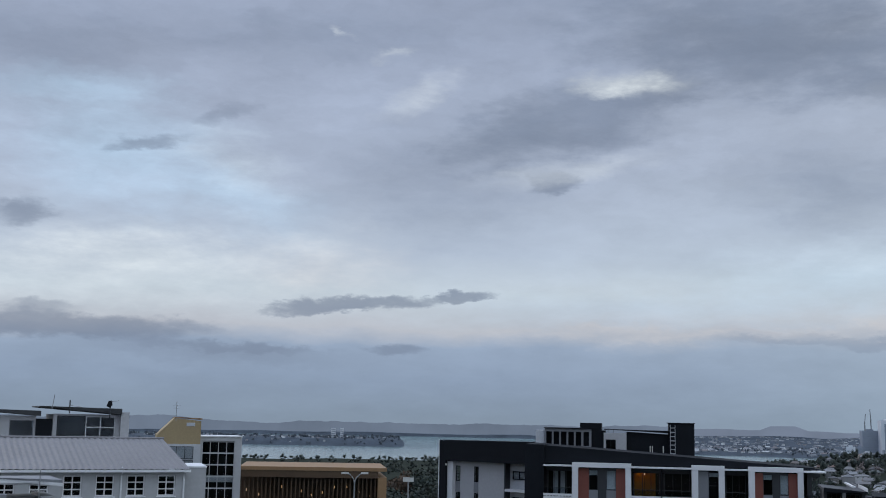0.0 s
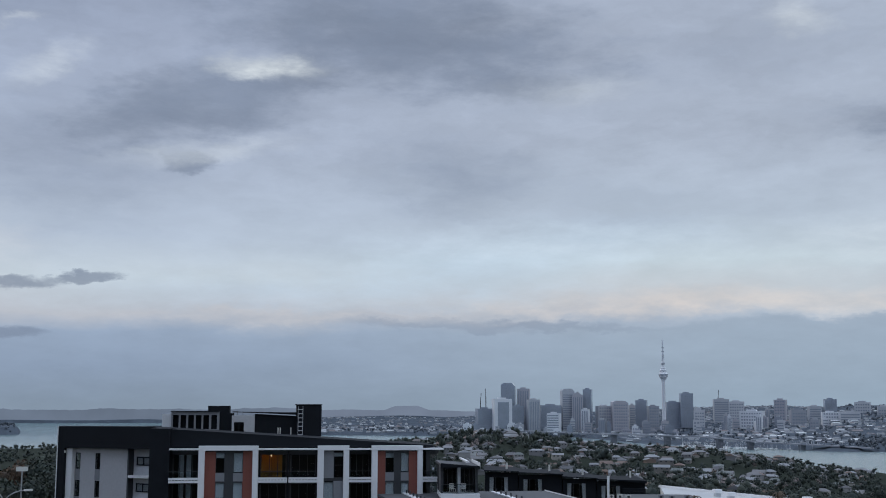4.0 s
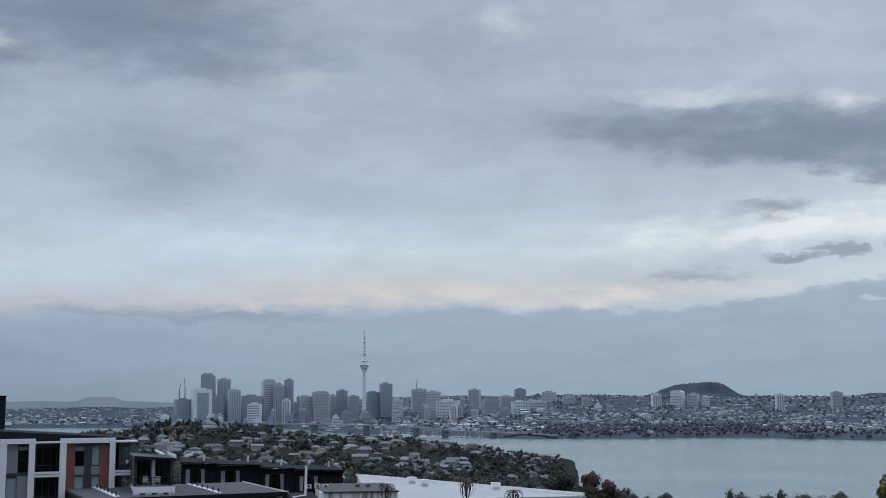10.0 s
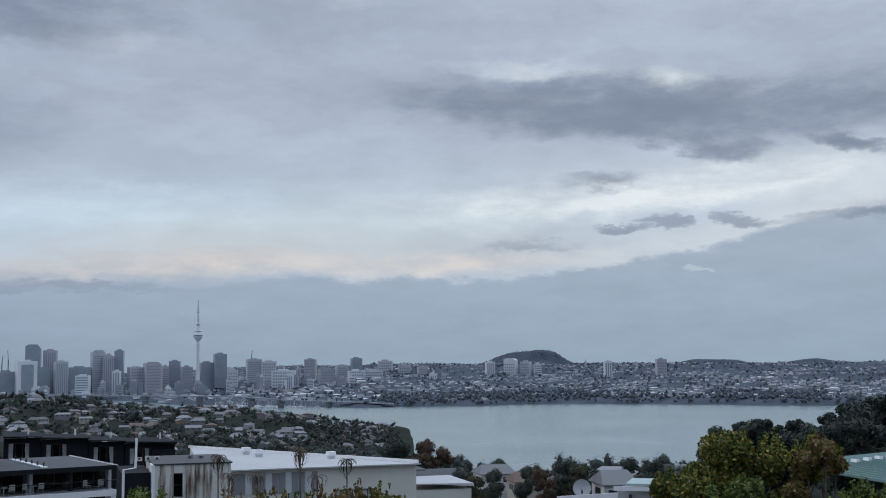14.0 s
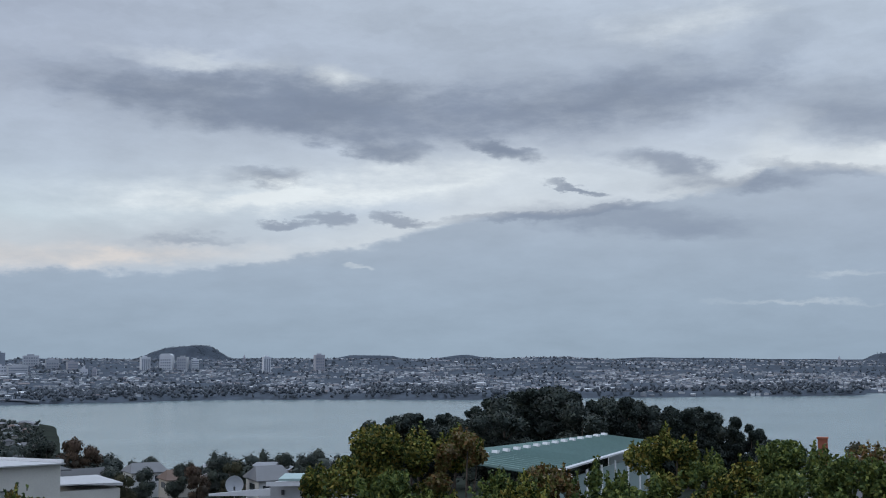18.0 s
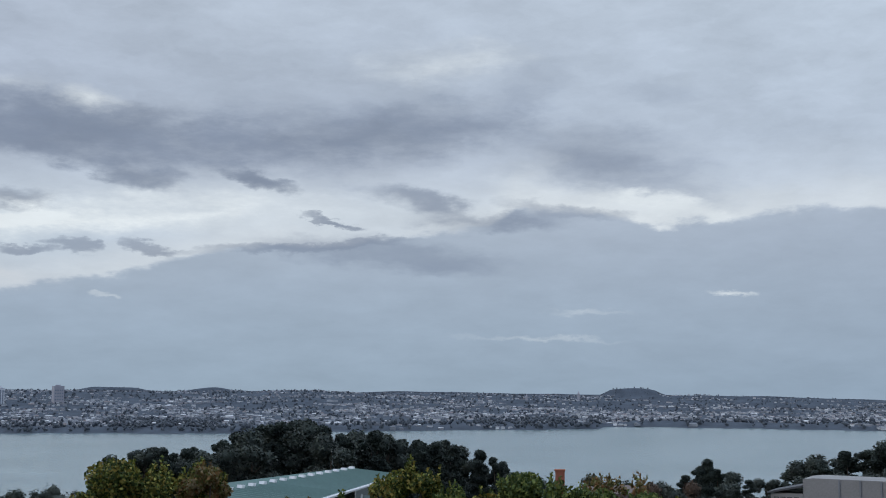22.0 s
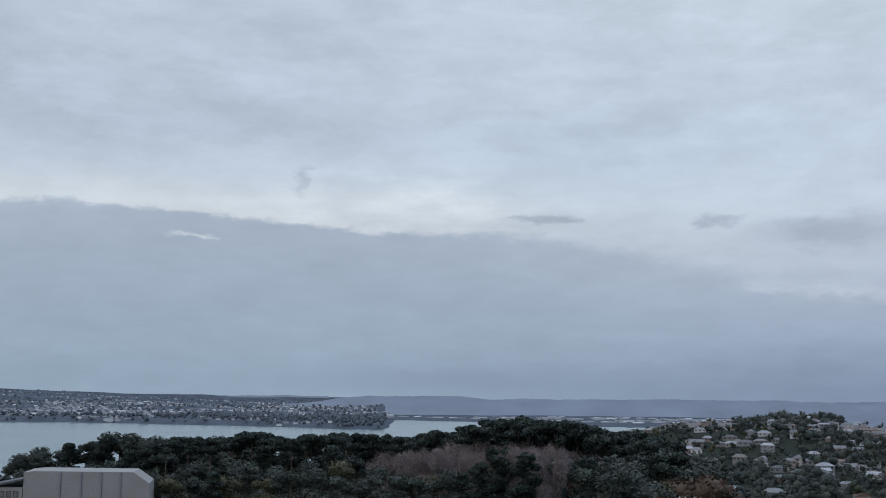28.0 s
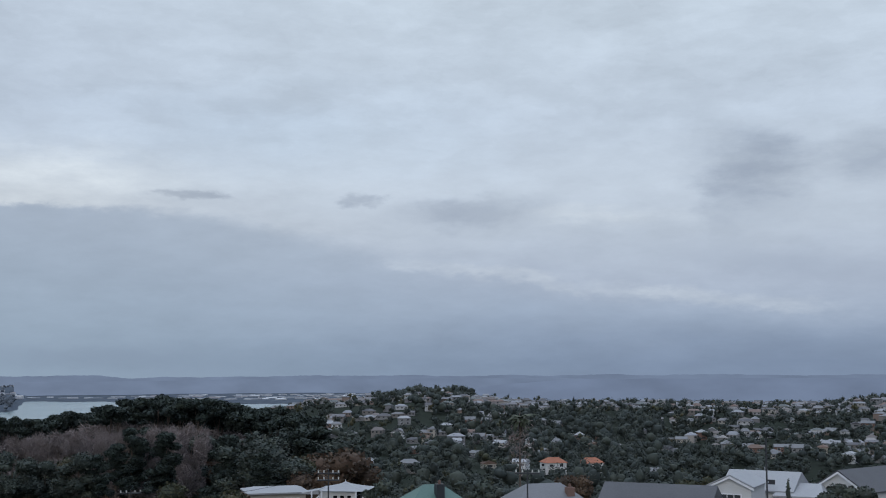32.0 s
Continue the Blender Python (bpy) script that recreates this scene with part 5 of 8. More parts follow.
lr = thing("low_white_house", frame_at(49.6, 60, 90, -6), "low white house with a mint green roof edge", "house")
part("wall", Geo().box(-1.45, 4.0, 0, 2.2, 0, 10.75, M_WHITE), lr)
part("roof", Geo().box(-1.0, 4.3, -0.4, 2.4, 11.0, 11.12, mat("mint_roof", (0.34, 0.45, 0.44), 0.6)), lr, "mint green roof")
part("fascia", Geo().box(-1.6, 4.3, -0.45, -0.405, 10.76, 10.98, M_WHITE2), lr)
part("rail", Geo().box(-4.6, -1.5, 0.5, 0.6, 10.2, 10.32, M_WHITE2, 0.25), lr)
part("wall_lamp", Geo().box(-0.9, -0.75, -0.1, 0, 10.3, 10.55, M_DARK), lr)

# ---- green shed and chimney behind the bushes ----
M_GREEN = mat("green_ribbed_roof", (0.085, 0.165, 0.152), 0.6, vary=0.14, scale=0.8)
M_RIB = mat("pale_green_rib", (0.20, 0.31, 0.29), 0.6, vary=0.1)
M_DOOR = mat("grey_green_roller_door", (0.22, 0.29, 0.29), 0.6, vary=0.1)
gs = thing("green_shed", Matrix.Identity(4), "long shed with a green ribbed roof and roller doors", "shed")
R1, R2 = at(58.65, 60.5, 102.1), at(64.31, 75.4, 102.1)
E1, E2 = at(62.31, 60.7, 101.5), at(66.46, 79.0, 101.5)
R1, E1 = R1 + (R1 - R2) * 0.22, E1 + (E1 - E2) * 0.22
part("upper_roof", Geo().poly([R1 + Vector((0, 0, 0.02)), R2 + Vector((0, 0, 0.02)), at(64.2, 76.5, 102.16), at(57.0, 58.5, 102.46)], [(0, 1, 2, 3)], M_GREEN), gs, "upper strip of the green roof")
nv = 16
for k in range(nv):
    u0, u1 = k / nv, (k + 1) / nv
    a, b, c, d = R1.lerp(R2, u0), R1.lerp(R2, u1), E1.lerp(E2, u1), E1.lerp(E2, u0)
    part("roof_sheet", Geo().poly([a, b, c, d, a - Vector((0, 0, 0.06)), b - Vector((0, 0, 0.06)), c - Vector((0, 0, 0.06)), d - Vector((0, 0, 0.06))],
                                  [(0, 3, 2, 1), (4, 5, 6, 7), (0, 1, 5, 4), (2, 3, 7, 6), (1, 2, 6, 5), (3, 0, 4, 7)], M_GREEN), gs)
    for w in (0.02, 0.5):
        u = u0 + (u1 - u0) * w
        part("rib", Geo().tube([R1.lerp(R2, u) + Vector((0, 0, 0.04)), E1.lerp(E2, u) + Vector((0, 0, 0.04))], 0.085, M_RIB, 4), gs)
    ctr = R1.lerp(R2, u0 + 0.4 / nv) + Vector((0, 0, 0.05))
    t = (R2 - R1).normalized()
    n = Vector((-t.y, t.x, 0))
    v = thing("ridge_vent", Matrix.Translation(ctr) @ Matrix.Rotation(math.atan2(t.y, t.x), 4, "Z"), "small white ridge vent on the green roof", "vent", "vents on the green roof")
    part("hood", Geo().prism([(-0.16, 0), (0.16, 0), (0.22, 0.13), (-0.08, 0.16)], -0.15, 0.15, M_WHITE2), v)
    part("base", Geo().box(-0.18, 0.18, -0.14, 0.14, -0.12, 0.0, M_PALE), v)
part("gutter", Geo().tube([E1 + Vector((0, 0, -0.08)), E2 + Vector((0, 0, -0.08))], 0.1, M_WHITE2), gs)
for k in range(8):
    u0, u1 = k / 8, (k + 1) / 8
    a, b = E1.lerp(E2, u0), E1.lerp(E2, u1)
    inw = (R1 - E1).normalized() * 0.35
    part("roller_door", slab([a + inw, b + inw, b + inw * 1.3, a + inw * 1.3], 92, 100.75, M_DOOR), gs, "grey-green roller door")
    part("white_post", slab([a + inw * 0.9, a.lerp(b, 0.13) + inw * 0.9, a.lerp(b, 0.13) + inw, a + inw], 92, 100.95, M_WHITE2), gs)
part("end_wall", slab([E2 + (R2 - E2) * 0.02, R2, R2 + Vector((0.1, 0.1, 0)), E2 + Vector((0.1, 0.1, 0))], 92, 101.0, M_PALE), gs)
ch = thing("brick_house", frame_at(74.4, 60, 92, 0), "house with a grey roof and an orange brick chimney", "house")
M_BRICK = mat("orange_brick", (0.30, 0.10, 0.06), 0.85, vary=0.25, scale=3)
part("chimney", Geo().box(-0.62, -0.16, 0, 0.5, 9.0, 11.0, M_BRICK), ch, "orange brick chimney")
part("chimney_cap", Geo().box(-0.66, -0.12, -0.04, 0.54, 11.0, 11.08, M_BRICK), ch)
part("roof", Geo().prism([(0.2, 9.0), (4.6, 8.8), (3.6, 9.9), (1.0, 9.8)], 0.7, 6, mat("brown_tile_roof", (0.12, 0.09, 0.08), 0.85, vary=0.2)), ch)
part("wall", Geo().box(-3, 4.4, 1, 6, 0, 8.8, M_WHITE), ch)

# ---- pale barn among the trees ----
barn = thing("pale_barn", frame_at(88.0, 205, 84, -8), "long pale barn with vertical ribs and a lopsided gable", "barn")
M_BARN = mat("weathered_pale_boards", (0.26, 0.255, 0.25), 0.85, vary=0.16, scale=0.5)
part("wall", Geo().prism([(-10.2, -6), (10.0, -6), (9.8, 6.6), (7.2, 8.4), (-8.5, 8.6), (-10.2, 8.4)], 0, 9, M_BARN), barn)
for x in (-4.6, -1.3, 1.9, 5.0):
    part("rib", Geo().box(x, x + 0.28, -0.2, -0.005, -4, 8.4, M_GREY), barn, "dark wall rib")
part("lean_roof", Geo().prism([(-16, 6.2), (-10.3, 7.4), (-10.3, 7.1), (-16, 5.9)], -0.5, 8, M_ROOFGREY), barn)
part("lean_wall", Geo().box(-15.5, -10.3, 0, 7, -6, 6.0, M_BARN), barn)
for k in range(4):
    window(barn, -15 + k * 1.1, -14.2 + k * 1.1, 4.4, 5.4, -0.08, 1, 1, M_DARK, 0.08)

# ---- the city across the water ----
# tower and window colours are lightened and blued to paint in the haze
M_CITY = mat("hazed_concrete_tower", [(0.38, 0.40, 0.44), (0.30, 0.32, 0.36), (0.45, 0.465, 0.50), (0.26, 0.28, 0.325), (0.39, 0.395, 0.425), (0.48, 0.495, 0.53)], 0.6, vary=0.08, scale=0.05)
M_CITYD = mat("hazed_glass_tower", (0.26, 0.295, 0.35), 0.25, vary=0.2, scale=0.05)
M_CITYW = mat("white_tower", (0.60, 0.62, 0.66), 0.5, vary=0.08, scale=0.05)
M_CITYP = mat("hazed_stone_tower", (0.37, 0.37, 0.41), 0.7, vary=0.08, scale=0.05)
M_BAND = mat("hazed_window_band", (0.25, 0.28, 0.33), 0.2, vary=0.15, scale=0.1)


def tower(az0, az1, el1, dist, material, style, label, crown="", base=20.0):
    """A far high-rise between two headings, its top at an elevation."""
    w = 2 * dist * math.tan(radians(az1 - az0) / 2)
    top = zel(dist, el1) - base
    dep = w * 0.9
    ob = thing("office_tower", frame_at((az0 + az1) / 2, dist, base, (az0 * 37) % 30 - 15), label, "office building", "city towers")
    if crown == "slope":
        body = Geo().prism([(-w / 2, 0), (w / 2, 0), (w / 2, top * 0.93), (w * 0.28, top), (-w * 0.3, top), (-w / 2, top * 0.96)], -dep / 2, dep / 2, material)
    elif crown == "peak":
        body = Geo().prism([(-w / 2, 0), (w / 2, 0), (w / 2, top * 0.9), (0, top), (-w / 2, top * 0.9)], -dep / 2, dep / 2, material)
    else:
        body = Geo().box(-w / 2, w / 2, -dep / 2, dep / 2, 0, top, material)
    part("body", body, ob)
    y0, y1 = -dep / 2 - 0.6, -dep / 2 - 0.01
    lim = top * (0.88 if crown else 0.96)
    if style == "bands":
        z = 8.0
        while z < lim - 4:
            part("window_band", Geo().box(-w * 0.46, w * 0.46, y0, y1, z, z + 3.6, M_BAND), ob)
            z += 8.5
    elif style == "fins":
        n = max(3, int(w / 7))
        for k in range(n):
            x = -w * 0.45 + w * 0.9 * (k + 0.5) / n
            part("window_strip", Geo().box(x - w * 0.22 / n, x + w * 0.22 / n, y0, y1, 6, lim - 3, M_BAND), ob)
    elif style == "grid":
        n = max(2, int(w / 9))
        z = 8.0
        while z < lim - 5:
            for k in range(n):
                x = -w * 0.44 + w * 0.88 * (k + 0.5) / n
                part("window", Geo().box(x - w * 0.26 / n, x + w * 0.26 / n, y0, y1, z, z + 5, M_BAND), ob)
            z += 11
    elif style == "frame":
        part("glass_front", Geo().box(-w * 0.32, w * 0.32, y0, y1, top * 0.1, top * 0.9, M_BAND), ob)
    if not crown:
        part("plant_room", Geo().box(-w * 0.25, w * 0.2, -dep * 0.2, dep * 0.2, top, top + 5, material), ob)
    return ob


def hx(px):
    """Heading of a skyline column."""
    return 30.82 + math.degrees(math.atan((px - 784) / 2080.0))


def hy(py):
    return 7.31 - math.degrees(math.atan((py - 441) / 2080.0))


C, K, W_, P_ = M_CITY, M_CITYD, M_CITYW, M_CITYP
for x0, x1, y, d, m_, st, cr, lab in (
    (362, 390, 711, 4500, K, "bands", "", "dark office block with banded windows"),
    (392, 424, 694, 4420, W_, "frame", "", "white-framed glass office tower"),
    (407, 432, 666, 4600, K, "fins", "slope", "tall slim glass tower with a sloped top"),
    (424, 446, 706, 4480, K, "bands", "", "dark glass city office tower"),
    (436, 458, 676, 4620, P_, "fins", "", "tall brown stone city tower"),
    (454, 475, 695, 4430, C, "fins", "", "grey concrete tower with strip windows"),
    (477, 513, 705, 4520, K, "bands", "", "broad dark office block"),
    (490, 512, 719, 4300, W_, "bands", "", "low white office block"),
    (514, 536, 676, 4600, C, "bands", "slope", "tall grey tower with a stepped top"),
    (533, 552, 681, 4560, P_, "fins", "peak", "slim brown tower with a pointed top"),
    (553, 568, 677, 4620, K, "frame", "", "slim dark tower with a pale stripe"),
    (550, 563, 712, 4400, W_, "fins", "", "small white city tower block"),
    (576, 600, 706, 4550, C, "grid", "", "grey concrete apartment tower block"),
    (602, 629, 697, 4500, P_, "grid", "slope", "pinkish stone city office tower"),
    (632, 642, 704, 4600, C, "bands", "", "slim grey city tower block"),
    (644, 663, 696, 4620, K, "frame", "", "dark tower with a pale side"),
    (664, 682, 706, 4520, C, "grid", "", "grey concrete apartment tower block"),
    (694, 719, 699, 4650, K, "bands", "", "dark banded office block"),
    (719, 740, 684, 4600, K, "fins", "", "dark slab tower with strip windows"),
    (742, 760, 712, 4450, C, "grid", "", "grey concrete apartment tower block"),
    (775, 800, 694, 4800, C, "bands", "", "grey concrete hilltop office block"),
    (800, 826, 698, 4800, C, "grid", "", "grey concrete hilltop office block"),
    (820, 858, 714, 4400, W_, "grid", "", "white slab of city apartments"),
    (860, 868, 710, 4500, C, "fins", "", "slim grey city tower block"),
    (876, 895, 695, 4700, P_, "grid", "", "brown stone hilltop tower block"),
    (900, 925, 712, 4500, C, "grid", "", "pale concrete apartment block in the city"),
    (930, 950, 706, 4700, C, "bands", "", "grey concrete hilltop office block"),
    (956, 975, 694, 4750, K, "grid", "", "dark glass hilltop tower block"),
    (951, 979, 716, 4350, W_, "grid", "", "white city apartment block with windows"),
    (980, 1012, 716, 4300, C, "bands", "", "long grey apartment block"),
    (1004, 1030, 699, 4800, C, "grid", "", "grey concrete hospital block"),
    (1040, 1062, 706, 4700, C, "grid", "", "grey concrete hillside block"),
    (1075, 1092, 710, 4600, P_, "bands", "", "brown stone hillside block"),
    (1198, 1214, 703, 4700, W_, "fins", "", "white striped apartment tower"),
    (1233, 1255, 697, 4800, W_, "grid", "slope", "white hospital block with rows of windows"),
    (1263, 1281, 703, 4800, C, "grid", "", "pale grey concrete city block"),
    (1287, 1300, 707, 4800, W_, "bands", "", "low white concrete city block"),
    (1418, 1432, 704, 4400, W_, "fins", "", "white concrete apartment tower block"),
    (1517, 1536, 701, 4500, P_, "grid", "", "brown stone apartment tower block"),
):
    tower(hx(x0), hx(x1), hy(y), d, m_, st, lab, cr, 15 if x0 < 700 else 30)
rng = random.Random(11)
for k in range(56):
    x = rng.uniform(330, 1130)
    top = 729 + rng.uniform(0, 20) if x < 760 else 719 + rng.uniform(0, 26)
    w = rng.uniform(6, 16)
    tower(hx(x), hx(x + w), hy(top), rng.uniform(4150, 4420), rng.choice((C, C, W_, W_, K, P_)), rng.choice(("bands", "grid", "fins")), "mid-rise city block with rows of windows", "", 10)
# needle tower
nt_ = thing("needle_tower", frame_at(28.28, 4400, 24, 0), "tall pale concrete needle tower with a round pod and mast", "tower")


def turned(profile, material, sides=20):
    v, f = [], []
    for r, z in profile:
        v += [(r * math.cos(2 * math.pi * k / sides), r * math.sin(2 * math.pi * k / sides), z) for k in range(sides)]
    for i in range(len(profile) - 1):
        f += [(i * sides + k, i * sides + (k + 1) % sides, (i + 1) * sides + (k + 1) % sides, (i + 1) * sides + k) for k in range(sides)]
    return Geo().poly(v, f + [tuple(range(sides - 1, -1, -1)), tuple(range((len(profile) - 1) * sides, len(profile) * sides))], material)


part("shaft", turned(((11, 0), (7.5, 30), (6.2, 90), (6, 180)), M_CITYW), nt_, "slim pale shaft")
for k in range(8):
    a = k * math.pi / 4
    part("leg", Geo().tube([(16 * math.cos(a), 16 * math.sin(a), 0), (6.5 * math.cos(a), 6.5 * math.sin(a), 34)], 1.6, M_CITYW), nt_)
part("pod", turned(((6, 176), (9, 184), (15, 192), (16.5, 196), (16.5, 203), (14, 206), (12, 212)), M_CITYW), nt_, "round viewing pod")
part("glass_ring", turned(((16.8, 197), (17.2, 198.5), (17.2, 201.5), (16.8, 202.5)), M_BAND), nt_, "dark ring of windows")
part("pod", turned(((12, 212.05), (12, 216), (9, 222), (8.5, 226), (5.5, 230)), M_CITYW), nt_)
part("glass_ring", turned(((12.2, 212.5), (12.4, 213), (12.4, 215), (12.2, 215.6)), M_BAND), nt_)
part("upper_drum", turned(((5.4, 230.05), (5.2, 246), (4, 250)), M_CITYW), nt_)
part("drum_ring", turned(((6.6, 238), (7.4, 240), (7.4, 242), (6.6, 244)), M_CITY), nt_)
part("mast", turned(((4.6, 250.05), (3.8, 280), (2.8, 300), (1.9, 330)), M_CITYW), nt_, "slim white mast")
for z in (268, 285, 300):
    part("mast_ring", turned(((4.8, z), (5.2, z + 1), (4.8, z + 2)), M_CITY), nt_)
# cranes on the skyline
for az, d, h, tilt in ((hx(379), 4500, 0.42, -0.04), (hx(369), 4500, 0.2, 0.05), (5.05, 5000, 0.3, -0.15), (5.6, 5000, 0.25, 0.3), (7.9, 5200, 0.25, 0.02), (8.15, 5200, 0.22, 0.02), (hx(783), 4800, 0.38, 0.06)):
    z0 = zel(d, -0.6 if az < 10 else 0.3)
    cr_ = thing("tower_crane", frame_at(az, d, z0 - 40, 0), "slim steel tower crane", "crane", "cranes on the skyline")
    hh = d * math.tan(radians(h)) + 40
    part("tower", Geo().box(-1.6, 1.6, -1.6, 1.6, 0, hh * 0.7, M_DARK), cr_)
    part("jib", Geo().tube([(0, 0, hh * 0.62), (tilt * 60, 0, hh + 12)], 1.5, M_DARK, 4), cr_)
    part("counter_jib", Geo().tube([(0, 0, hh * 0.66), (-tilt * 30, 0, hh * 0.7)], 1.4, M_DARK, 4), cr_)
# slim monuments on the far ridges
for az, el0, el1, d in ((46.9, -0.15, 0.22, 5200), (75.0, -0.5, -0.02, 5200), (56.2, -0.1, 0.05, 5200), (72.5, -0.4, -0.2, 5200)):
    sp = thing("church_spire", frame_at(az, d, zel(d, el0) - 25, 0), "slim dark spire on a far ridge", "spire", "spires on far ridges")
    hh = zel(d, el1) - zel(d, el0) + 25
    part("tower", Geo().box(-5, 5, -5, 5, 0, hh * 0.8, M_CITYP), sp)
    part("spire", Geo().poly([(-5, -5, hh * 0.8), (5, -5, hh * 0.8), (5, 5, hh * 0.8), (-5, 5, hh * 0.8), (0, 0, hh)], [(0, 1, 4), (1, 2, 4), (2, 3, 4), (3, 0, 4)], M_CITYP), sp)
# twin flats on the eastern headland
for az, w in ((-5.25, 20), (-4.85, 14)):
    tf = thing("headland_flats", frame_at(az, 5000, 15, 0), "pale block of flats on a low headland", "apartment building", "flats on the headland")
    part("body", Geo().box(-w / 2, w / 2, -8, 8, 0, 52, M_CITYW), tf)
    for k in range(6):
        part("window_band", Geo().box(-w * 0.45, w * 0.45, -8.5, -8.01, 6 + k * 7.5, 9 + k * 7.5, M_BAND), tf)

# ---- road bridge ----
br = thing("road_bridge", Matrix.Identity(4), "long grey steel road bridge with a lattice truss", "bridge")
M_STEEL = mat("bridge_grey_steel", (0.17, 0.18, 0.21), 0.6, vary=0.12, scale=0.05)
M_DECK = mat("bridge_deck", (0.26, 0.27, 0.3), 0.8, vary=0.1, scale=0.05)


def bridge_at(a):
    return at(a, 3250 - 12 * (a - 24), float(np.interp(a, (20, 25.3, 29.9, 32.9, 36.1, 37.8), (41, 33.5, 29, 16.5, 10.5, 6))))


cells = [19 + 0.31 * k for k in range(61)]
for k, (a, b) in enumerate(zip(cells, cells[1:])):
    p, q = bridge_at(a), bridge_at(b)
    across = Vector((q.y - p.y, p.x - q.x, 0)).normalized() * 9
    up = Vector((0, 0, 3))
    part("deck", Geo().poly([p - across, q - across, q + across, p + across, p - across + up, q - across + up, q + across + up, p + across + up],
                            [(3, 2, 1, 0), (4, 5, 6, 7), (0, 1, 5, 4), (1, 2, 6, 5), (2, 3, 7, 6), (3, 0, 4, 7)], M_DECK), br)
    if a < 32.6:
        d = Vector((0, 0, -11))
        part("chord", Geo().tube([p + across + d, q + across + d], 0.9, M_STEEL, 4), br)
        part("diagonal", Geo().tube([p + across, q + across + d] if k % 2 else [p + across + d, q + across], 0.8, M_STEEL, 4), br)
for a in (21, 23.4, 25.9, 28.4, 30.8, 32.2, 34.5, 36.2):
    p = bridge_at(a)
    part("pier", Geo().poly([(p.x - 7, p.y - 4, -2), (p.x + 7, p.y - 4, -2), (p.x + 7, p.y + 4, -2), (p.x - 7, p.y + 4, -2),
                             (p.x - 9, p.y - 4, p.z), (p.x + 9, p.y - 4, p.z), (p.x + 9, p.y + 4, p.z), (p.x - 9, p.y + 4, p.z)],
                            [(3, 2, 1, 0), (4, 5, 6, 7), (0, 1, 5, 4), (1, 2, 6, 5), (2, 3, 7, 6), (3, 0, 4, 7)], M_STEEL), br)

# ---- suburbs, built with shared arrays ----
M_HWALL = mat("painted_weatherboard", [(0.30, 0.30, 0.305), (0.20, 0.205, 0.21), (0.42, 0.43, 0.445), (0.18, 0.17, 0.16), (0.33, 0.315, 0.29), (0.19, 0.19, 0.20), (0.55, 0.56, 0.58), (0.21, 0.16, 0.135)], 0.8, vary=0.08, scale=0.3, island=True)
M_HROOF = mat("house_roofing", [(0.10, 0.10, 0.11), (0.15, 0.15, 0.16), (0.21, 0.22, 0.24), (0.08, 0.08, 0.09), (0.18, 0.185, 0.20), (0.13, 0.115, 0.11), (0.15, 0.105, 0.09), (0.11, 0.125, 0.125), (0.15, 0.15, 0.16), (0.24, 0.25, 0.27)], 0.7, vary=0.12, scale=0.3, island=True)
# walls and roofs across the water carry the haze as a bluish tint
M_FWALL = mat("hazed_house_walls", [(0.22, 0.24, 0.27), (0.52, 0.54, 0.57), (0.32, 0.34, 0.37), (0.20, 0.22, 0.25), (0.55, 0.56, 0.58), (0.26, 0.275, 0.30), (0.68, 0.70, 0.72), (0.38, 0.395, 0.42), (0.58, 0.59, 0.61), (0.24, 0.26, 0.285)], 0.8, vary=0.08, scale=0.3, island=True)
M_FROOF = mat("hazed_house_roofs", [(0.14, 0.155, 0.18), (0.19, 0.205, 0.23), (0.13, 0.145, 0.17), (0.36, 0.375, 0.40), (0.15, 0.165, 0.19), (0.16, 0.175, 0.20), (0.20, 0.175, 0.18), (0.52, 0.54, 0.56), (0.18, 0.195, 0.22)], 0.7, vary=0.12, scale=0.3, island=True)
M_HWIN = mat("house_window", (0.05, 0.055, 0.06), 0.15, vary=0.2)


def field_of(verts_list, faces_list, mat_list, name, materials, label, category, kind="stuff"):
    """One joined mesh from many small pieces of (n, 3) verts and faces."""
    off, V, F, M = 0, [], [], []
    for v, f, m in zip(verts_list, faces_list, mat_list):
        V.append(v)
        F += [tuple(i + off for i in q) for q in f]
        M += m
        off += len(v)
    me = bpy.data.meshes.new(name)
    me.from_pydata(np.concatenate(V).tolist(), [], F)
    for mt in materials:
        me.materials.append(mt)
    me.polygons.foreach_set("material_index", M)
    me.update()
    return tagged(new(name, me), label, category, kind=kind)


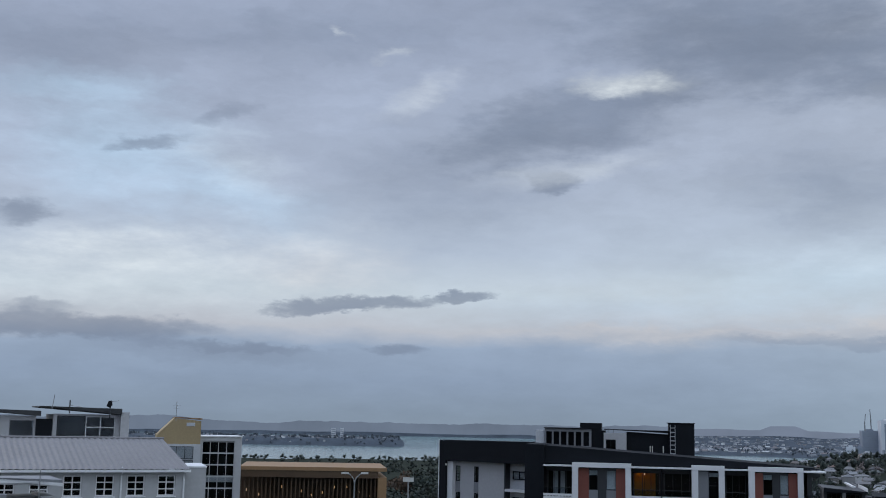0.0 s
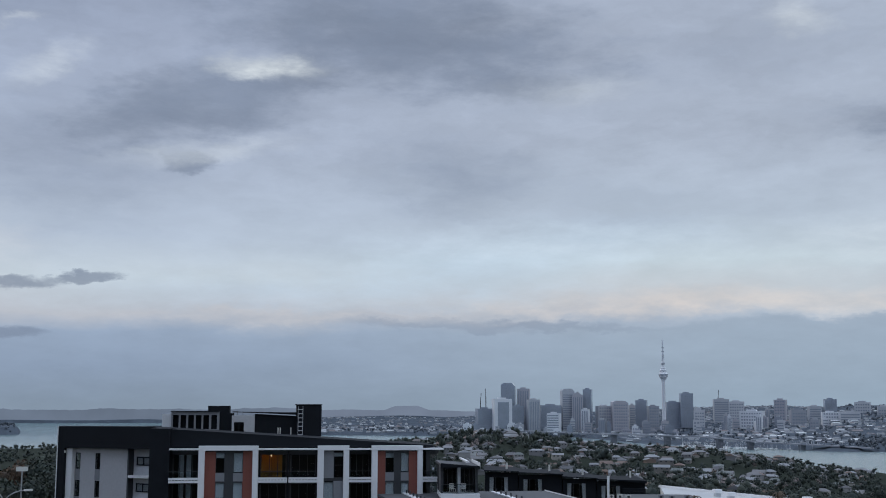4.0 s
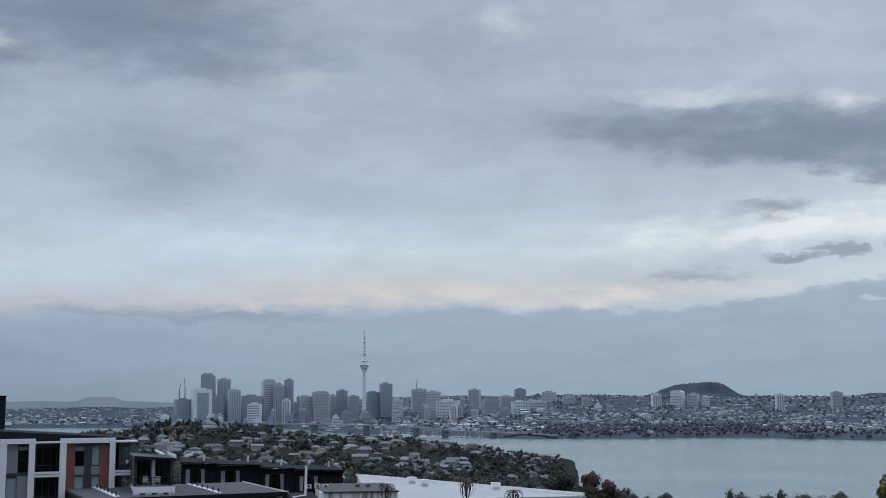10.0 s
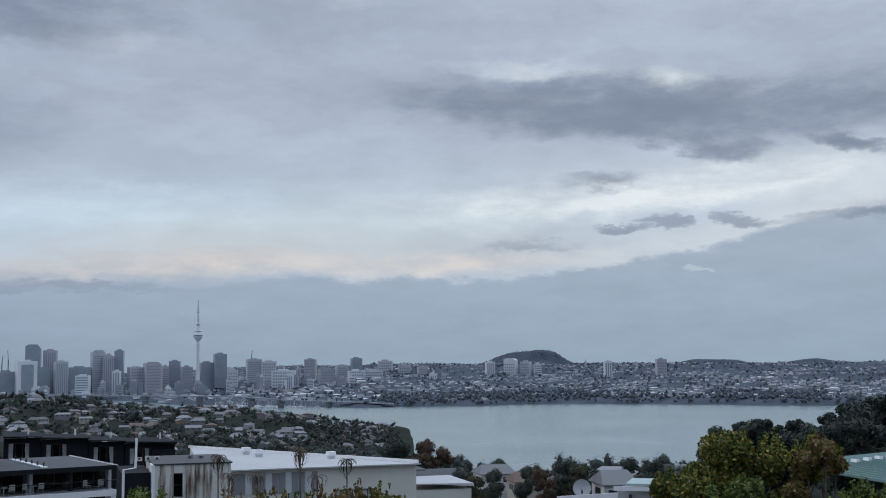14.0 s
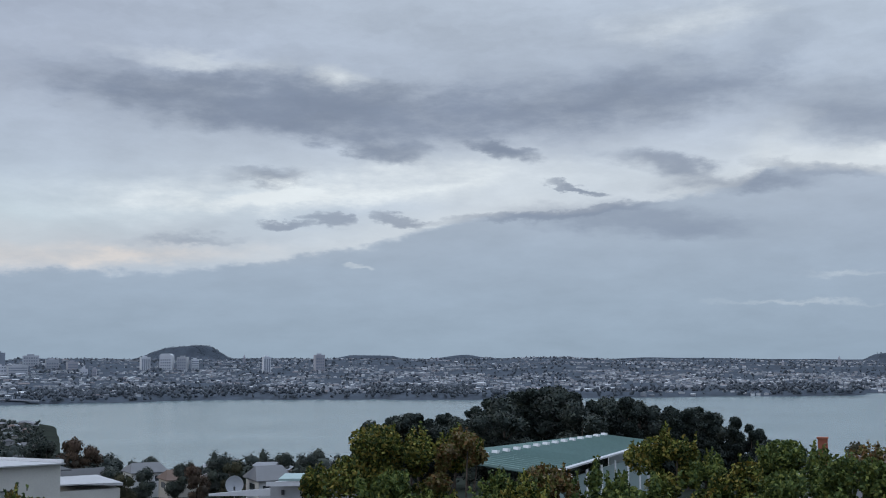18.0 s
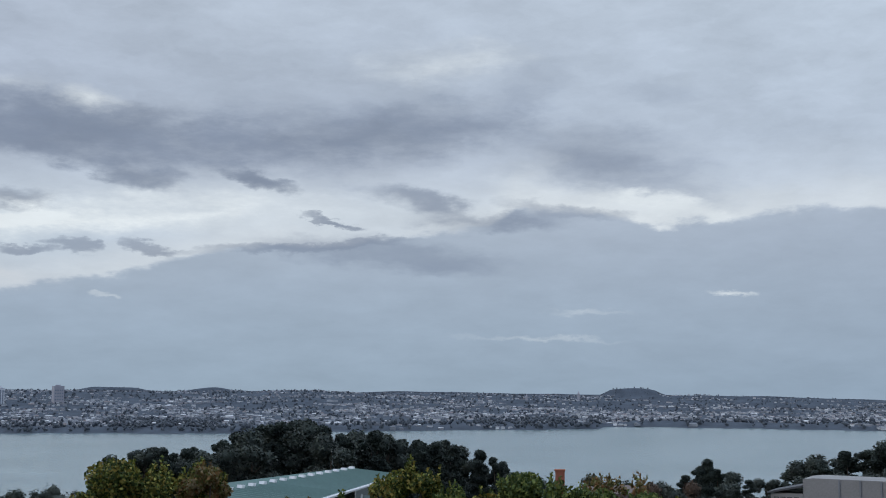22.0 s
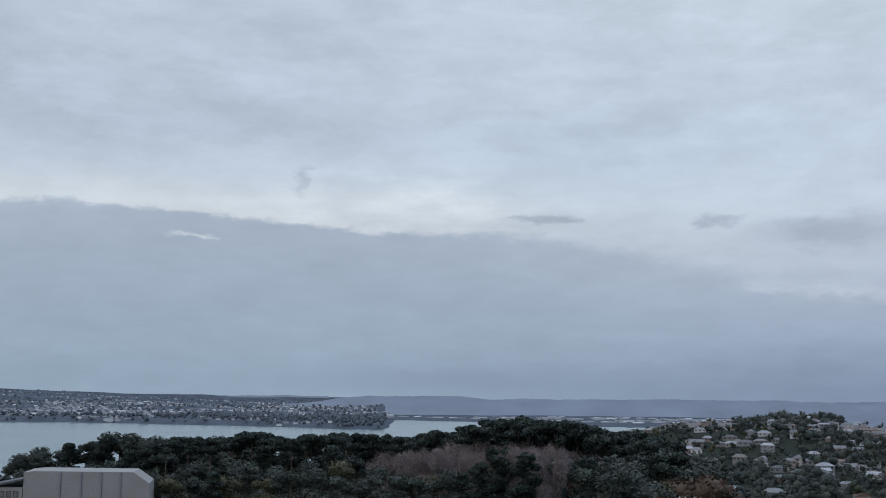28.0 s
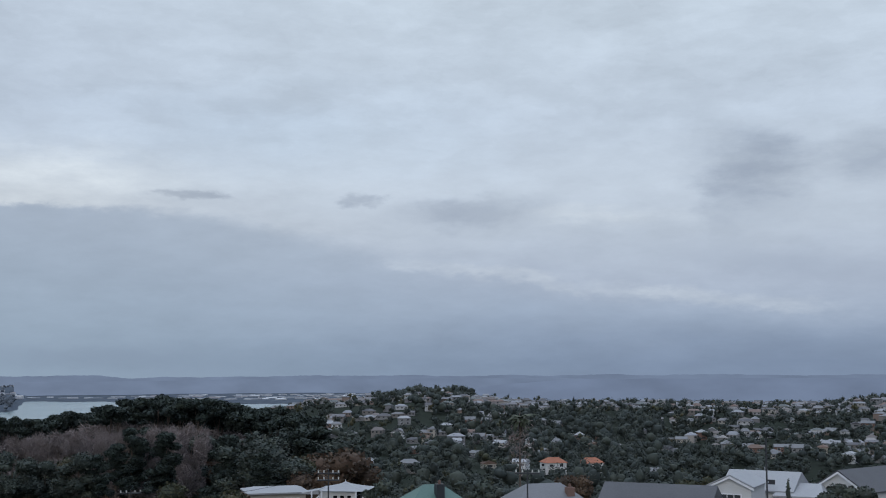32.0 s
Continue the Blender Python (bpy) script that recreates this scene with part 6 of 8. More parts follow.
def house_shape(w, d, h, r, hip, windows=True):
    """Walls, eaves and roof of a small house, as arrays."""
    v = [(-w, -d, -3), (w, -d, -3), (w, d, -3), (-w, d, -3), (-w, -d, h), (w, -d, h), (w, d, h), (-w, d, h)]
    f, m = [(0, 1, 5, 4), (1, 2, 6, 5), (2, 3, 7, 6), (3, 0, 4, 7)], [0] * 4
    e, k = 0.5, (w * hip)
    v += [(-w - e, -d - e, h - 0.1), (w + e, -d - e, h - 0.1), (w + e, d + e, h - 0.1), (-w - e, d + e, h - 0.1), (-w - e + k, 0, h + r), (w + e - k, 0, h + r)]
    f += [(8, 9, 13, 12), (10, 11, 12, 13), (9, 10, 13), (11, 8, 12)]
    m += [1, 1, 1 if hip else 0, 1 if hip else 0]
    if windows:
        n = 3
        for i in range(n):
            x = -w + 2 * w * (i + 0.5) / n
            for s, y in ((1, -d - 0.06), (-1, d + 0.06)):
                b = len(v)
                v += [(x - 0.7, y, h - 1.9), (x + 0.7, y, h - 1.9), (x + 0.7, y, h - 0.7), (x - 0.7, y, h - 0.7)]
                f.append((b, b + 1, b + 2, b + 3))
                m.append(2)
    return np.array(v, float), f, m


def put(v, az, dist, turn, z):
    a, t = radians(az), radians(turn)
    x, y = dist * math.sin(a), dist * math.cos(a)
    X = v[:, 0] * math.cos(t) - v[:, 1] * math.sin(t)
    Y = v[:, 0] * math.sin(t) + v[:, 1] * math.cos(t)
    X, Y, Z = warp(x + X, y + Y, z + v[:, 2])
    return np.stack([X, Y, Z], -1)


def scatter(count, az0, az1, d0, d1, seed, keep=None, power=1.0):
    """Places on dry land: heading, distance, height and two chances."""
    r, rn = random.Random(seed), np.random.default_rng(seed)
    n = count * 12
    A, D = rn.uniform(az0, az1, n), d0 + (d1 - d0) * rn.random(n) ** power
    got = []
    for a, d, z in zip(A.tolist(), D.tolist(), height(A, D).tolist()):
        if z < 3 or (keep and not keep(a, d, z, r)):
            continue
        got.append((a, d, z, r.random(), r.random()))
        if len(got) == count:
            break
    return got


def streets(count, az0, az1, d0, d1, seed, gap=17.0, keep=None):
    """Rows of houses along streets that follow the slope."""
    r, A, D = random.Random(seed), [], []
    for a, d, z, p, q in scatter(count, az0, az1, d0, d1, seed, keep):
        slant = r.uniform(-0.35, 0.35)
        for k in range(r.randint(3, 9)):
            A.append(a + math.degrees(k * gap * r.uniform(0.9, 1.2) / d))
            D.append(d + slant * k * gap + r.uniform(-4, 4))
    return [(a, d, z, r.random(), r.random()) for a, d, z in zip(A, D, height(A, D).tolist()) if z > 3]


def in_forest(a, d):
    return 70 < a < 113.5 and d < 900 - max(0, a - 104) * 40


def houses(name, spots, label, rnd, size=1.0, windows=True, far=False, low=1.0, facing=(0, 0, 90)):
    V, F, M = [], [], []
    for a, d, z, p, q in spots:
        s, f, m = house_shape(rnd.uniform(4.5, 8) * size, rnd.uniform(3.8, 6) * size, rnd.choice((2.8, 3.0, 3.2, 5.6)) * (0.8 + 0.2 * size) * low, rnd.uniform(1.4, 2.8) * size * low, rnd.choice((0, 0.5, 0.7)), windows)
        V.append(put(s, a, d, rnd.choice(facing) + 12 * math.sin(a * 3) + rnd.uniform(-8, 8) - a, z))
        F.append(f)
        M.append(m)
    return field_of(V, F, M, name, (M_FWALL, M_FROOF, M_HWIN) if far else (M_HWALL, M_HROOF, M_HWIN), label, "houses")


def valley_wood_here(a, d):
    """The dark wood in the middle of the valley."""
    return ((a - 126.5) / 5.5) ** 2 + ((d - 980) / 150) ** 2 < 1


RND = random.Random(5)
houses("point_suburb", scatter(560, 8, 39, 800, 2250, 21), "hillside houses with grey and white roofs among trees", RND)
houses("bay_suburb", scatter(14, 38, 60, 330, 900, 22), "houses among trees above the bay", RND)
houses("ridge_suburb", streets(190, 113, 146, 820, 1480, 23, 15.0, lambda a, d, z, r: not in_forest(a, d) and not valley_wood_here(a, d) and r.random() < (1.0 if d > 1150 else 0.4)), "pale houses in rows on the far side of a wooded valley", RND, 0.8)
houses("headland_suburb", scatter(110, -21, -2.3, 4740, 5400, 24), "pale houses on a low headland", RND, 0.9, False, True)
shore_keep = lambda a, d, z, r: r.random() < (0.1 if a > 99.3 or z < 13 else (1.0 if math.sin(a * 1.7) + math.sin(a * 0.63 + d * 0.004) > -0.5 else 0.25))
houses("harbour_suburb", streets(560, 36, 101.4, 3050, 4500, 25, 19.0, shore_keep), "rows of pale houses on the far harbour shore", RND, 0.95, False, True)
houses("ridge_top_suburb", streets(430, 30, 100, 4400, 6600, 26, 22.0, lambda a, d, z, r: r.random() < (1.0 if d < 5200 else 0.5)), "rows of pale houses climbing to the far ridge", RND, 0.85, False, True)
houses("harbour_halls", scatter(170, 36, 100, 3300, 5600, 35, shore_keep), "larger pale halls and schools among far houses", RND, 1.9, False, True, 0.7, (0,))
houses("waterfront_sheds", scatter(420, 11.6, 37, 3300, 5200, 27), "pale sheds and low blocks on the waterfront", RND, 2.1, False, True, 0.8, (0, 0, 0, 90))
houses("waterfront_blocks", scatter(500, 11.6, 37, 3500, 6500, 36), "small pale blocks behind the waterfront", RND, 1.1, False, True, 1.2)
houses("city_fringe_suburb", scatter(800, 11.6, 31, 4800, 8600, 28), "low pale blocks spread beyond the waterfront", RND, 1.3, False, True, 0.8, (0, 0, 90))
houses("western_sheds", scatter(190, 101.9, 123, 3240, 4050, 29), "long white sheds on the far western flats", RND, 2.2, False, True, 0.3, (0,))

# marina: hulls and masts
V, F, M = [], [], []
rr = random.Random(31)
for k in range(420):
    a, d = rr.uniform(29, 37.5), rr.uniform(3140, 3420)
    s = rr.uniform(4, 8)
    v = np.array([(-s, -1.6, 0.2), (s * 0.7, -1.6, 0.2), (s * 1.1, 0, 0.6), (s * 0.7, 1.6, 0.2), (-s, 1.6, 0.2), (-s, -1.8, 2), (s * 0.7, -1.8, 2), (s * 1.15, 0, 2.3), (s * 0.7, 1.8, 2), (-s, 1.8, 2), (-0.2, 0, 2), (0.2, 0, 2), (0.2, 0, 2 + s * 2.2), (-0.2, 0, 2 + s * 2.2)])
    an, t = radians(a), rr.uniform(0, 3.1)
    X, Y = v[:, 0] * math.cos(t) - v[:, 1] * math.sin(t) + d * math.sin(an), v[:, 0] * math.sin(t) + v[:, 1] * math.cos(t) + d * math.cos(an)
    V.append(np.stack(warp(X, Y, v[:, 2]), -1))
    F.append([(0, 1, 6, 5), (1, 2, 7, 6), (2, 3, 8, 7), (3, 4, 9, 8), (4, 0, 5, 9), (5, 6, 7, 8, 9), (10, 11, 12, 13)])
    M.append([0] * 7)
field_of(V, F, M, "marina_boats", (M_WHITE2,), "white moored yachts packed in a marina", "boats")


# houses that can be told apart, each a thing of its own
M_RGREY = mat("grey_iron_roof", (0.14, 0.145, 0.155), 0.6, vary=0.15)
M_RDARK = mat("dark_slate_roof", (0.075, 0.077, 0.085), 0.7, vary=0.2)
M_RPALE = mat("pale_iron_roof", (0.29, 0.30, 0.315), 0.6, vary=0.12)
M_RTERRA = mat("orange_tile_roof", (0.30, 0.11, 0.06), 0.8, vary=0.2)
M_RGREEN = mat("green_iron_roof", (0.07, 0.14, 0.12), 0.6, vary=0.15)
M_RBROWN = mat("brown_tile_roof_old", (0.14, 0.095, 0.075), 0.85, vary=0.2)
M_TIMBER = mat("white_weatherboard", (0.56, 0.57, 0.57), 0.7, vary=0.08, scale=2)
M_BEIGE = mat("beige_plaster", (0.36, 0.34, 0.30), 0.85, vary=0.1)
M_SIDING = mat("grey_siding", (0.21, 0.215, 0.22), 0.8, vary=0.12)
M_BRICKD = mat("dull_red_brick", (0.17, 0.105, 0.085), 0.9, vary=0.2)


def house(m, w, d, h, r, hip, wallm, roofm, label, group="", nwin=3, storeys=1, porch=False, chimney=None, wing=False):
    """A detached house: walls, roof with eaves, gable boards, windows, door."""
    ob = thing("house", m, label, "house", group)
    e = 0.45
    part("wall", Geo().box(-w, w, -d, d, -4, h, wallm), ob)
    k = (w + e) * hip
    v = [(-w - e, -d - e, h), (w + e, -d - e, h), (w + e, d + e, h), (-w - e, d + e, h), (-w - e + k, 0, h + r), (w + e - k, 0, h + r)]
    up = [(x, y, z + 0.18) for x, y, z in v]
    part("roof", Geo().poly(v + up, [(3, 2, 1, 0), (6, 7, 11, 10), (8, 9, 10, 11), (7, 8, 11), (9, 6, 10), (0, 1, 7, 6), (1, 2, 8, 7), (2, 3, 9, 8), (3, 0, 6, 9)], roofm), ob)
    if not hip:
        for s in (-1, 1):
            part("gable", Geo().poly([(s * w, -d, h + 0.01), (s * w, d, h + 0.01), (s * w, 0, h + r * 0.95), (s * (w + 0.1), -d, h + 0.01), (s * (w + 0.1), d, h + 0.01), (s * (w + 0.1), 0, h + r * 0.95)],
                                     [(0, 1, 2), (3, 5, 4), (0, 3, 4, 1), (1, 4, 5, 2), (2, 5, 3, 0)], wallm), ob)
    for st in range(storeys):
        z1 = h - 0.6 - st * 2.7
        for i in range(nwin):
            x = -w + 2 * w * (i + 0.5) / nwin
            g = min(0.9, w * 0.55 / nwin)
            wn_ = part("window", Geo().box(x - g - 0.08, x + g + 0.08, -d - 0.05, -d - 0.005, z1 - 1.28, z1 + 0.08, M_WHITE2), ob)
            part("pane", Geo().box(x - g, x + g, -d - 0.07, -d - 0.052, z1 - 1.2, z1, M_HWIN), wn_)
        side = part("window", Geo().box(-w - 0.05, -w - 0.005, -d * 0.4, d * 0.4, z1 - 1.2, z1, M_HWIN), ob)
    if chimney:
        cx, cy, top, cm = chimney
        part("chimney", Geo().box(cx - 0.35, cx + 0.35, cy - 0.3, cy + 0.3, h, h + top, cm), ob)
        part("chimney_pot", Geo().tube([(cx, cy, h + top), (cx, cy, h + top + 0.3)], 0.12, M_BRICKD), ob)
    return ob


WALLS = ((M_TIMBER, "white"), (M_BEIGE, "beige"), (M_SIDING, "grey"), (M_SIDING, "grey"), (M_BRICKD, "brick"))
ROOFS = ((M_RGREY, "grey iron"), (M_RDARK, "dark slate"), (M_RPALE, "pale iron"), (M_RBROWN, "brown tiled"), (M_RGREY, "grey iron"), (M_RTERRA, "orange tiled"))
rh = random.Random(77)
for spots, grp in ((scatter(95, 9, 38, 380, 1100, 71), "houses on the point"), (scatter(100, 110, 145, 600, 1000, 72, lambda a, d, z, r: not in_forest(a, d) and r.random() < (0.5 if d < 750 else 1)), "houses on the ridge"), (scatter(7, 39, 52, 450, 850, 73), "houses above the bay")):
    for a, d, z, p, q in spots:
        wl, rf = rh.choice(WALLS), rh.choice(ROOFS[:5]) if p > 0.25 else ROOFS[0]
        st = 2 if q > 0.6 else 1
        m_ = Matrix.Translation(at(a, d, z)) @ Matrix.Rotation(radians(rh.choice((0, 0, 90)) + rh.uniform(-25, 25) - a), 4, "Z")
        house(m_, rh.uniform(3.2, 5.2), rh.uniform(3.0, 4.0), 2.7 if st == 1 else 5.2, rh.uniform(1.4, 2.4), rh.choice((0, 0.55)), wl[0], rf[0], wl[1] + " house with a " + rf[1] + " roof among trees", grp, 2, st)
for a, d, w in ((126.9, 600, 5.4), (128.7, 600, 5.0)):
    house(Matrix.Translation(at(a, d, zel(d, -4.42) - 4.2)) @ Matrix.Rotation(radians(20 - a), 4, "Z"), w, 4.6, 1.7, 2.4, 0.5, M_TIMBER, M_RTERRA, "white house with a bright orange tiled roof", "houses on the ridge", 2)
# three houses by the bay
for a, d, el, w, wl, rf, lab in ((42.4, 280, -4.8, 4.0, M_TIMBER, M_RGREY, "grey-roofed house above the bay"), (44.0, 270, -5.15, 3.8, M_BEIGE, M_RBROWN, "brown-roofed house above the bay"), (48.1, 190, -5.1, 2.6, M_TIMBER, M_RGREY, "small grey-roofed house among trees"), (39.6, 200, -5.0, 4.5, M_SIDING, M_RDARK, "dark-roofed house with skylights by the warehouse")):
    house(Matrix.Translation(at(a, d, zel(d, el) - 5)) @ Matrix.Rotation(radians(15 - a), 4, "Z"), w, 4, 3.2, 1.9, 0.3, wl, rf, lab, "houses above the bay", 2)
# sloping street on the point
V, F = [], []
for i in range(15):
    a, d = 22.6 + 2.8 * i / 14, 950 + 700 * i / 14
    for s in (-1, 1):
        aa = a + s * math.degrees(5.0 / d)
        V.append(at(aa, d - 14 * s, float(height(aa, d)) + 1.2))
    if i:
        F.append((2 * i - 2, 2 * i - 1, 2 * i + 1, 2 * i))
tagged(new("road", Geo().poly(V, F, mat("worn_asphalt", (0.16, 0.16, 0.165), 0.9, vary=0.15)).mesh("road")), "pale sloping street between houses", "road", kind="structure")

# ---- trees ----
def leaf_mat(name, shades, vary=0.25, rough=0.7):
    return mat(name, shades, rough, vary=vary, scale=0.3, island=True, spec=0.15)


M_BARK = mat("grey_brown_bark", (0.10, 0.08, 0.065), 0.9, vary=0.3, scale=2, bump=0.5)
M_PINE = leaf_mat("pine_needles", [(0.031, 0.043, 0.039), (0.037, 0.050, 0.042), (0.028, 0.038, 0.035), (0.043, 0.057, 0.045)])
M_WOOD = leaf_mat("dark_foliage", [(0.052, 0.066, 0.058), (0.064, 0.079, 0.065), (0.046, 0.059, 0.053), (0.076, 0.088, 0.068), (0.063, 0.070, 0.061)])
M_GROVE = leaf_mat("garden_tree_foliage", [(0.042, 0.053, 0.049), (0.047, 0.058, 0.050), (0.039, 0.049, 0.046), (0.053, 0.063, 0.052)], 0.2)
M_OLIVE = leaf_mat("olive_foliage", [(0.05, 0.055, 0.034), (0.062, 0.064, 0.038), (0.042, 0.048, 0.032), (0.072, 0.066, 0.038)])
# paler, bluer foliage: the air haze is painted into the leaf colour
M_FARW = leaf_mat("hazed_far_foliage", [(0.086, 0.102, 0.122), (0.096, 0.112, 0.131), (0.078, 0.093, 0.113), (0.106, 0.122, 0.140)])
M_BARE = leaf_mat("bare_twigs", [(0.19, 0.16, 0.155), (0.23, 0.195, 0.185), (0.15, 0.13, 0.126)])
M_RUST = leaf_mat("rusty_foliage", [(0.085, 0.058, 0.042), (0.068, 0.050, 0.038), (0.10, 0.068, 0.045), (0.055, 0.045, 0.035)])
M_NEAR = leaf_mat("yellow_green_leaves", [(0.18, 0.195, 0.042), (0.09, 0.115, 0.028), (0.27, 0.255, 0.065), (0.04, 0.06, 0.018), (0.24, 0.185, 0.045), (0.05, 0.07, 0.02)])
M_NEARG = leaf_mat("deep_green_leaves", [(0.12, 0.16, 0.042), (0.075, 0.11, 0.034), (0.165, 0.19, 0.05), (0.05, 0.08, 0.027)])
M_NEARR = leaf_mat("reddish_leaves", [(0.15, 0.115, 0.04), (0.18, 0.10, 0.04), (0.11, 0.115, 0.035), (0.20, 0.16, 0.09)])


def cards(rng_, centres, size, flat=0.0, aspect=0.6):
    """Leaf clusters: bent quads at the given places."""
    n = len(centres)
    nrm = rng_.normal(size=(n, 3))
    nrm[:, 2] += flat * np.sign(nrm[:, 2])
    nrm /= np.linalg.norm(nrm, axis=1)[:, None]
    u = np.cross(nrm, rng_.normal(size=(n, 3)))
    u /= np.linalg.norm(u, axis=1)[:, None]
    w = np.cross(nrm, u)
    s = size * rng_.uniform(0.6, 1.3, (n, 1))
    v = np.stack([centres - u * s, centres - w * s * aspect + nrm * s * 0.2, centres + u * s, centres + w * s * aspect + nrm * s * 0.2], 1).reshape(-1, 3)
    f = (np.arange(n)[:, None] * 4 + np.arange(4)[None]).tolist()
    return v, f


def quad_ball(n=3):
    v, f, key = [], [], {}
    for ax in range(3):
        for sg in (-1, 1):
            idx = {}
            for i in range(n + 1):
                for j in range(n + 1):
                    p = [0, 0, 0]
                    p[ax], p[(ax + 1) % 3], p[(ax + 2) % 3] = sg, (2 * i / n - 1), (2 * j / n - 1)
                    q = tuple(round(c, 3) for c in p)
                    if q not in key:
                        key[q] = len(v)
                        v.append(Vector(p).normalized())
                    idx[i, j] = key[q]
            for i in range(n):
                for j in range(n):
                    q = (idx[i, j], idx[i + 1, j], idx[i + 1, j + 1], idx[i, j + 1])
                    f.append(q if sg > 0 else q[::-1])
    return np.array([tuple(p) for p in v]), np.array(f)


BALLS = {2: quad_ball(2), 3: quad_ball(3)}


def cores(rng_, lobes, shrink=0.82, fineness=3):
    """Lumpy solid hearts of foliage behind the leaves."""
    L_ = np.array(lobes, float)
    BALL_V, BALL_F = BALLS[fineness]
    n = len(L_)
    v = BALL_V[None] * rng_.uniform(0.74, 1.12, (n, len(BALL_V), 1)) * shrink * L_[:, None, [3, 3, 4]] + L_[:, None, :3]
    f = BALL_F[None] + (np.arange(n) * len(BALL_V))[:, None, None]
    return v.reshape(-1, 3), f.reshape(-1, 4)


def join_quads(*sets):
    V, F, o = [], [], 0
    for v, f in sets:
        V.append(np.asarray(v, float))
        F.append(np.asarray(f) + o)
        o += len(v)
    return np.concatenate(V), np.concatenate(F)


def cluster_points(rng_, lobes, per):
    """Places in the shells of many lobes (x, y, z, radius across, radius up)."""
    out = []
    for x, y, z, r, h in lobes:
        n = int(per * r * r)
        p = rng_.normal(size=(n, 3))
        p /= np.linalg.norm(p, axis=1)[:, None]
        p *= rng_.uniform(0.55, 1.08, (n, 1)) ** 0.7
        out.append(p * (r, r, h) + (x, y, z))
    return np.concatenate(out)


def crown_mesh(name, v, f, material):
    me = bpy.data.meshes.new(name)
    v, f = np.asarray(v, np.float32), np.asarray(f, np.int32)
    me.vertices.add(len(v))
    me.vertices.foreach_set("co", v.ravel())
    me.loops.add(f.size)
    me.loops.foreach_set("vertex_index", f.ravel())
    me.polygons.add(len(f))
    me.polygons.foreach_set("loop_start", np.arange(0, f.size, 4, dtype=np.int32))
    me.polygons.foreach_set("use_smooth", [True] * len(f))
    me.update(calc_edges=True)
    me.materials.append(material)
    return me


def make_tree(name, m, height_, lobes, per, leaf, material, label, group="", trunk=0.25, limbs=6, seed=0, flat=0.0, aspect=0.6, lean=0.0, solid=0.8):
    r = np.random.default_rng(seed)
    ob = thing(name, m, label, "tree", group)
    top = Vector((lean * height_, 0, height_ * 0.8))
    part("trunk", Geo().tube([(0, 0, -1.5), (lean * height_ * 0.3, 0.05, height_ * 0.3), (lean * height_ * 0.6, -0.05, height_ * 0.6), top], trunk, M_BARK, 7, 0.25), ob)
    for k in range(min(limbs, len(lobes))):
        x, y, z, lr, lh = lobes[k]
        z0 = max(height_ * 0.25, z - lr * 1.3)
        base = Vector((lean * z0, 0, min(z0, height_ * 0.7)))
        part("limb", Geo().tube([base, base.lerp(Vector((x, y, z)), 0.5) + Vector((0, 0, -0.2)), (x, y, z)], trunk * 0.4, M_BARK, 5, 0.3), ob)
    v, f = cards(r, cluster_points(r, lobes, per), leaf, flat, aspect)
    if solid:
        v, f = join_quads((v, f), cores(r, lobes, solid))
    part("crown", crown_mesh("crown", v, f, material), ob)
    return ob


def lobes_round(seed, height_, spread, n=9, low=0.35, size=0.45):
    r = random.Random(seed)
    out = []
    for k in range(n):
        t = r.uniform(low, 1.0)
        wide = spread * math.sin(math.pi * min(0.98, 0.25 + 0.7 * (1 - t) / (1 - low) * 0.9)) * r.uniform(0.3, 0.9)
        a = r.uniform(0, 6.28)
        s = spread * size * r.uniform(0.7, 1.25)
        out.append((wide * math.cos(a), wide * math.sin(a), t * height_ - s * 0.5, s, s * r.uniform(0.6, 0.95)))
    return out


# --- near bushes whose tops stand before the harbour ---
def near_tree(az, dist, el_top, spread, material, label, seed, spire=(), leaf=0.062, per=2900, n=14, low=0.3):
    z0 = 90.5
    h = zel(dist, el_top) - z0
    lob = lobes_round(seed, h, spread * 1.25, n + 8, low, 0.36)
    for dx, el, s in spire:
        top = zel(dist, el) - z0
        x = dist * math.tan(radians(dx - az))
        for k in range(5):
            lob.append((x + 0.1 * math.sin(k * 5), 0.1 * math.cos(k * 3), top - 0.35 - k * s * 1.2, s * (0.5 + 0.28 * k), s * 1.2))
    rs = random.Random(seed * 7 + 1)
    for k in range(9):
        u = rs.uniform(-1, 1)
        top, s = h * 1.0 - 0.45 * u * u - rs.uniform(-0.12, 0.25), rs.uniform(0.07, 0.12)
        for i in range(4):
            lob.append((u * spread + 0.06 * math.sin(i * 5 + k), rs.uniform(-0.5, 0.5) * spread, top - i * s * 1.7, s * (0.5 + 0.4 * i), s * 1.6))
    return make_tree("leafy_tree", frame_at(az, dist, z0, 0), h, lob, per, leaf, material, label, "leafy trees before the harbour", 0.14, 8, seed, solid=0.5)


near_tree(51.2, 34, -4.7, 0.9, M_NEAR, "small bushy tree with yellow-green leaves", 1, ((50.6, -4.75, 0.2),))
near_tree(55.3, 36, -3.25, 1.75, M_NEAR, "full leafy tree turning yellow-green", 2, ((55.0, -3.0, 0.22), (53.0, -3.6, 0.25), (57.2, -2.75, 0.14), (56.9, -3.0, 0.2)), n=20)
near_tree(57.3, 35, -3.6, 0.7, M_NEARR, "slim tree with reddish autumn leaves", 3, ((57.25, -2.8, 0.14),))
near_tree(59.0, 33, -5.3, 0.55, M_NEARG, "low bush with deep green leaves", 4, ((58.7, -5.2, 0.15),))
near_tree(61.6, 33, -5.2, 1.0, M_NEARR, "low bush with reddish brown leaves", 5, ((61.3, -4.75, 0.16), (62.4, -5.0, 0.16)))
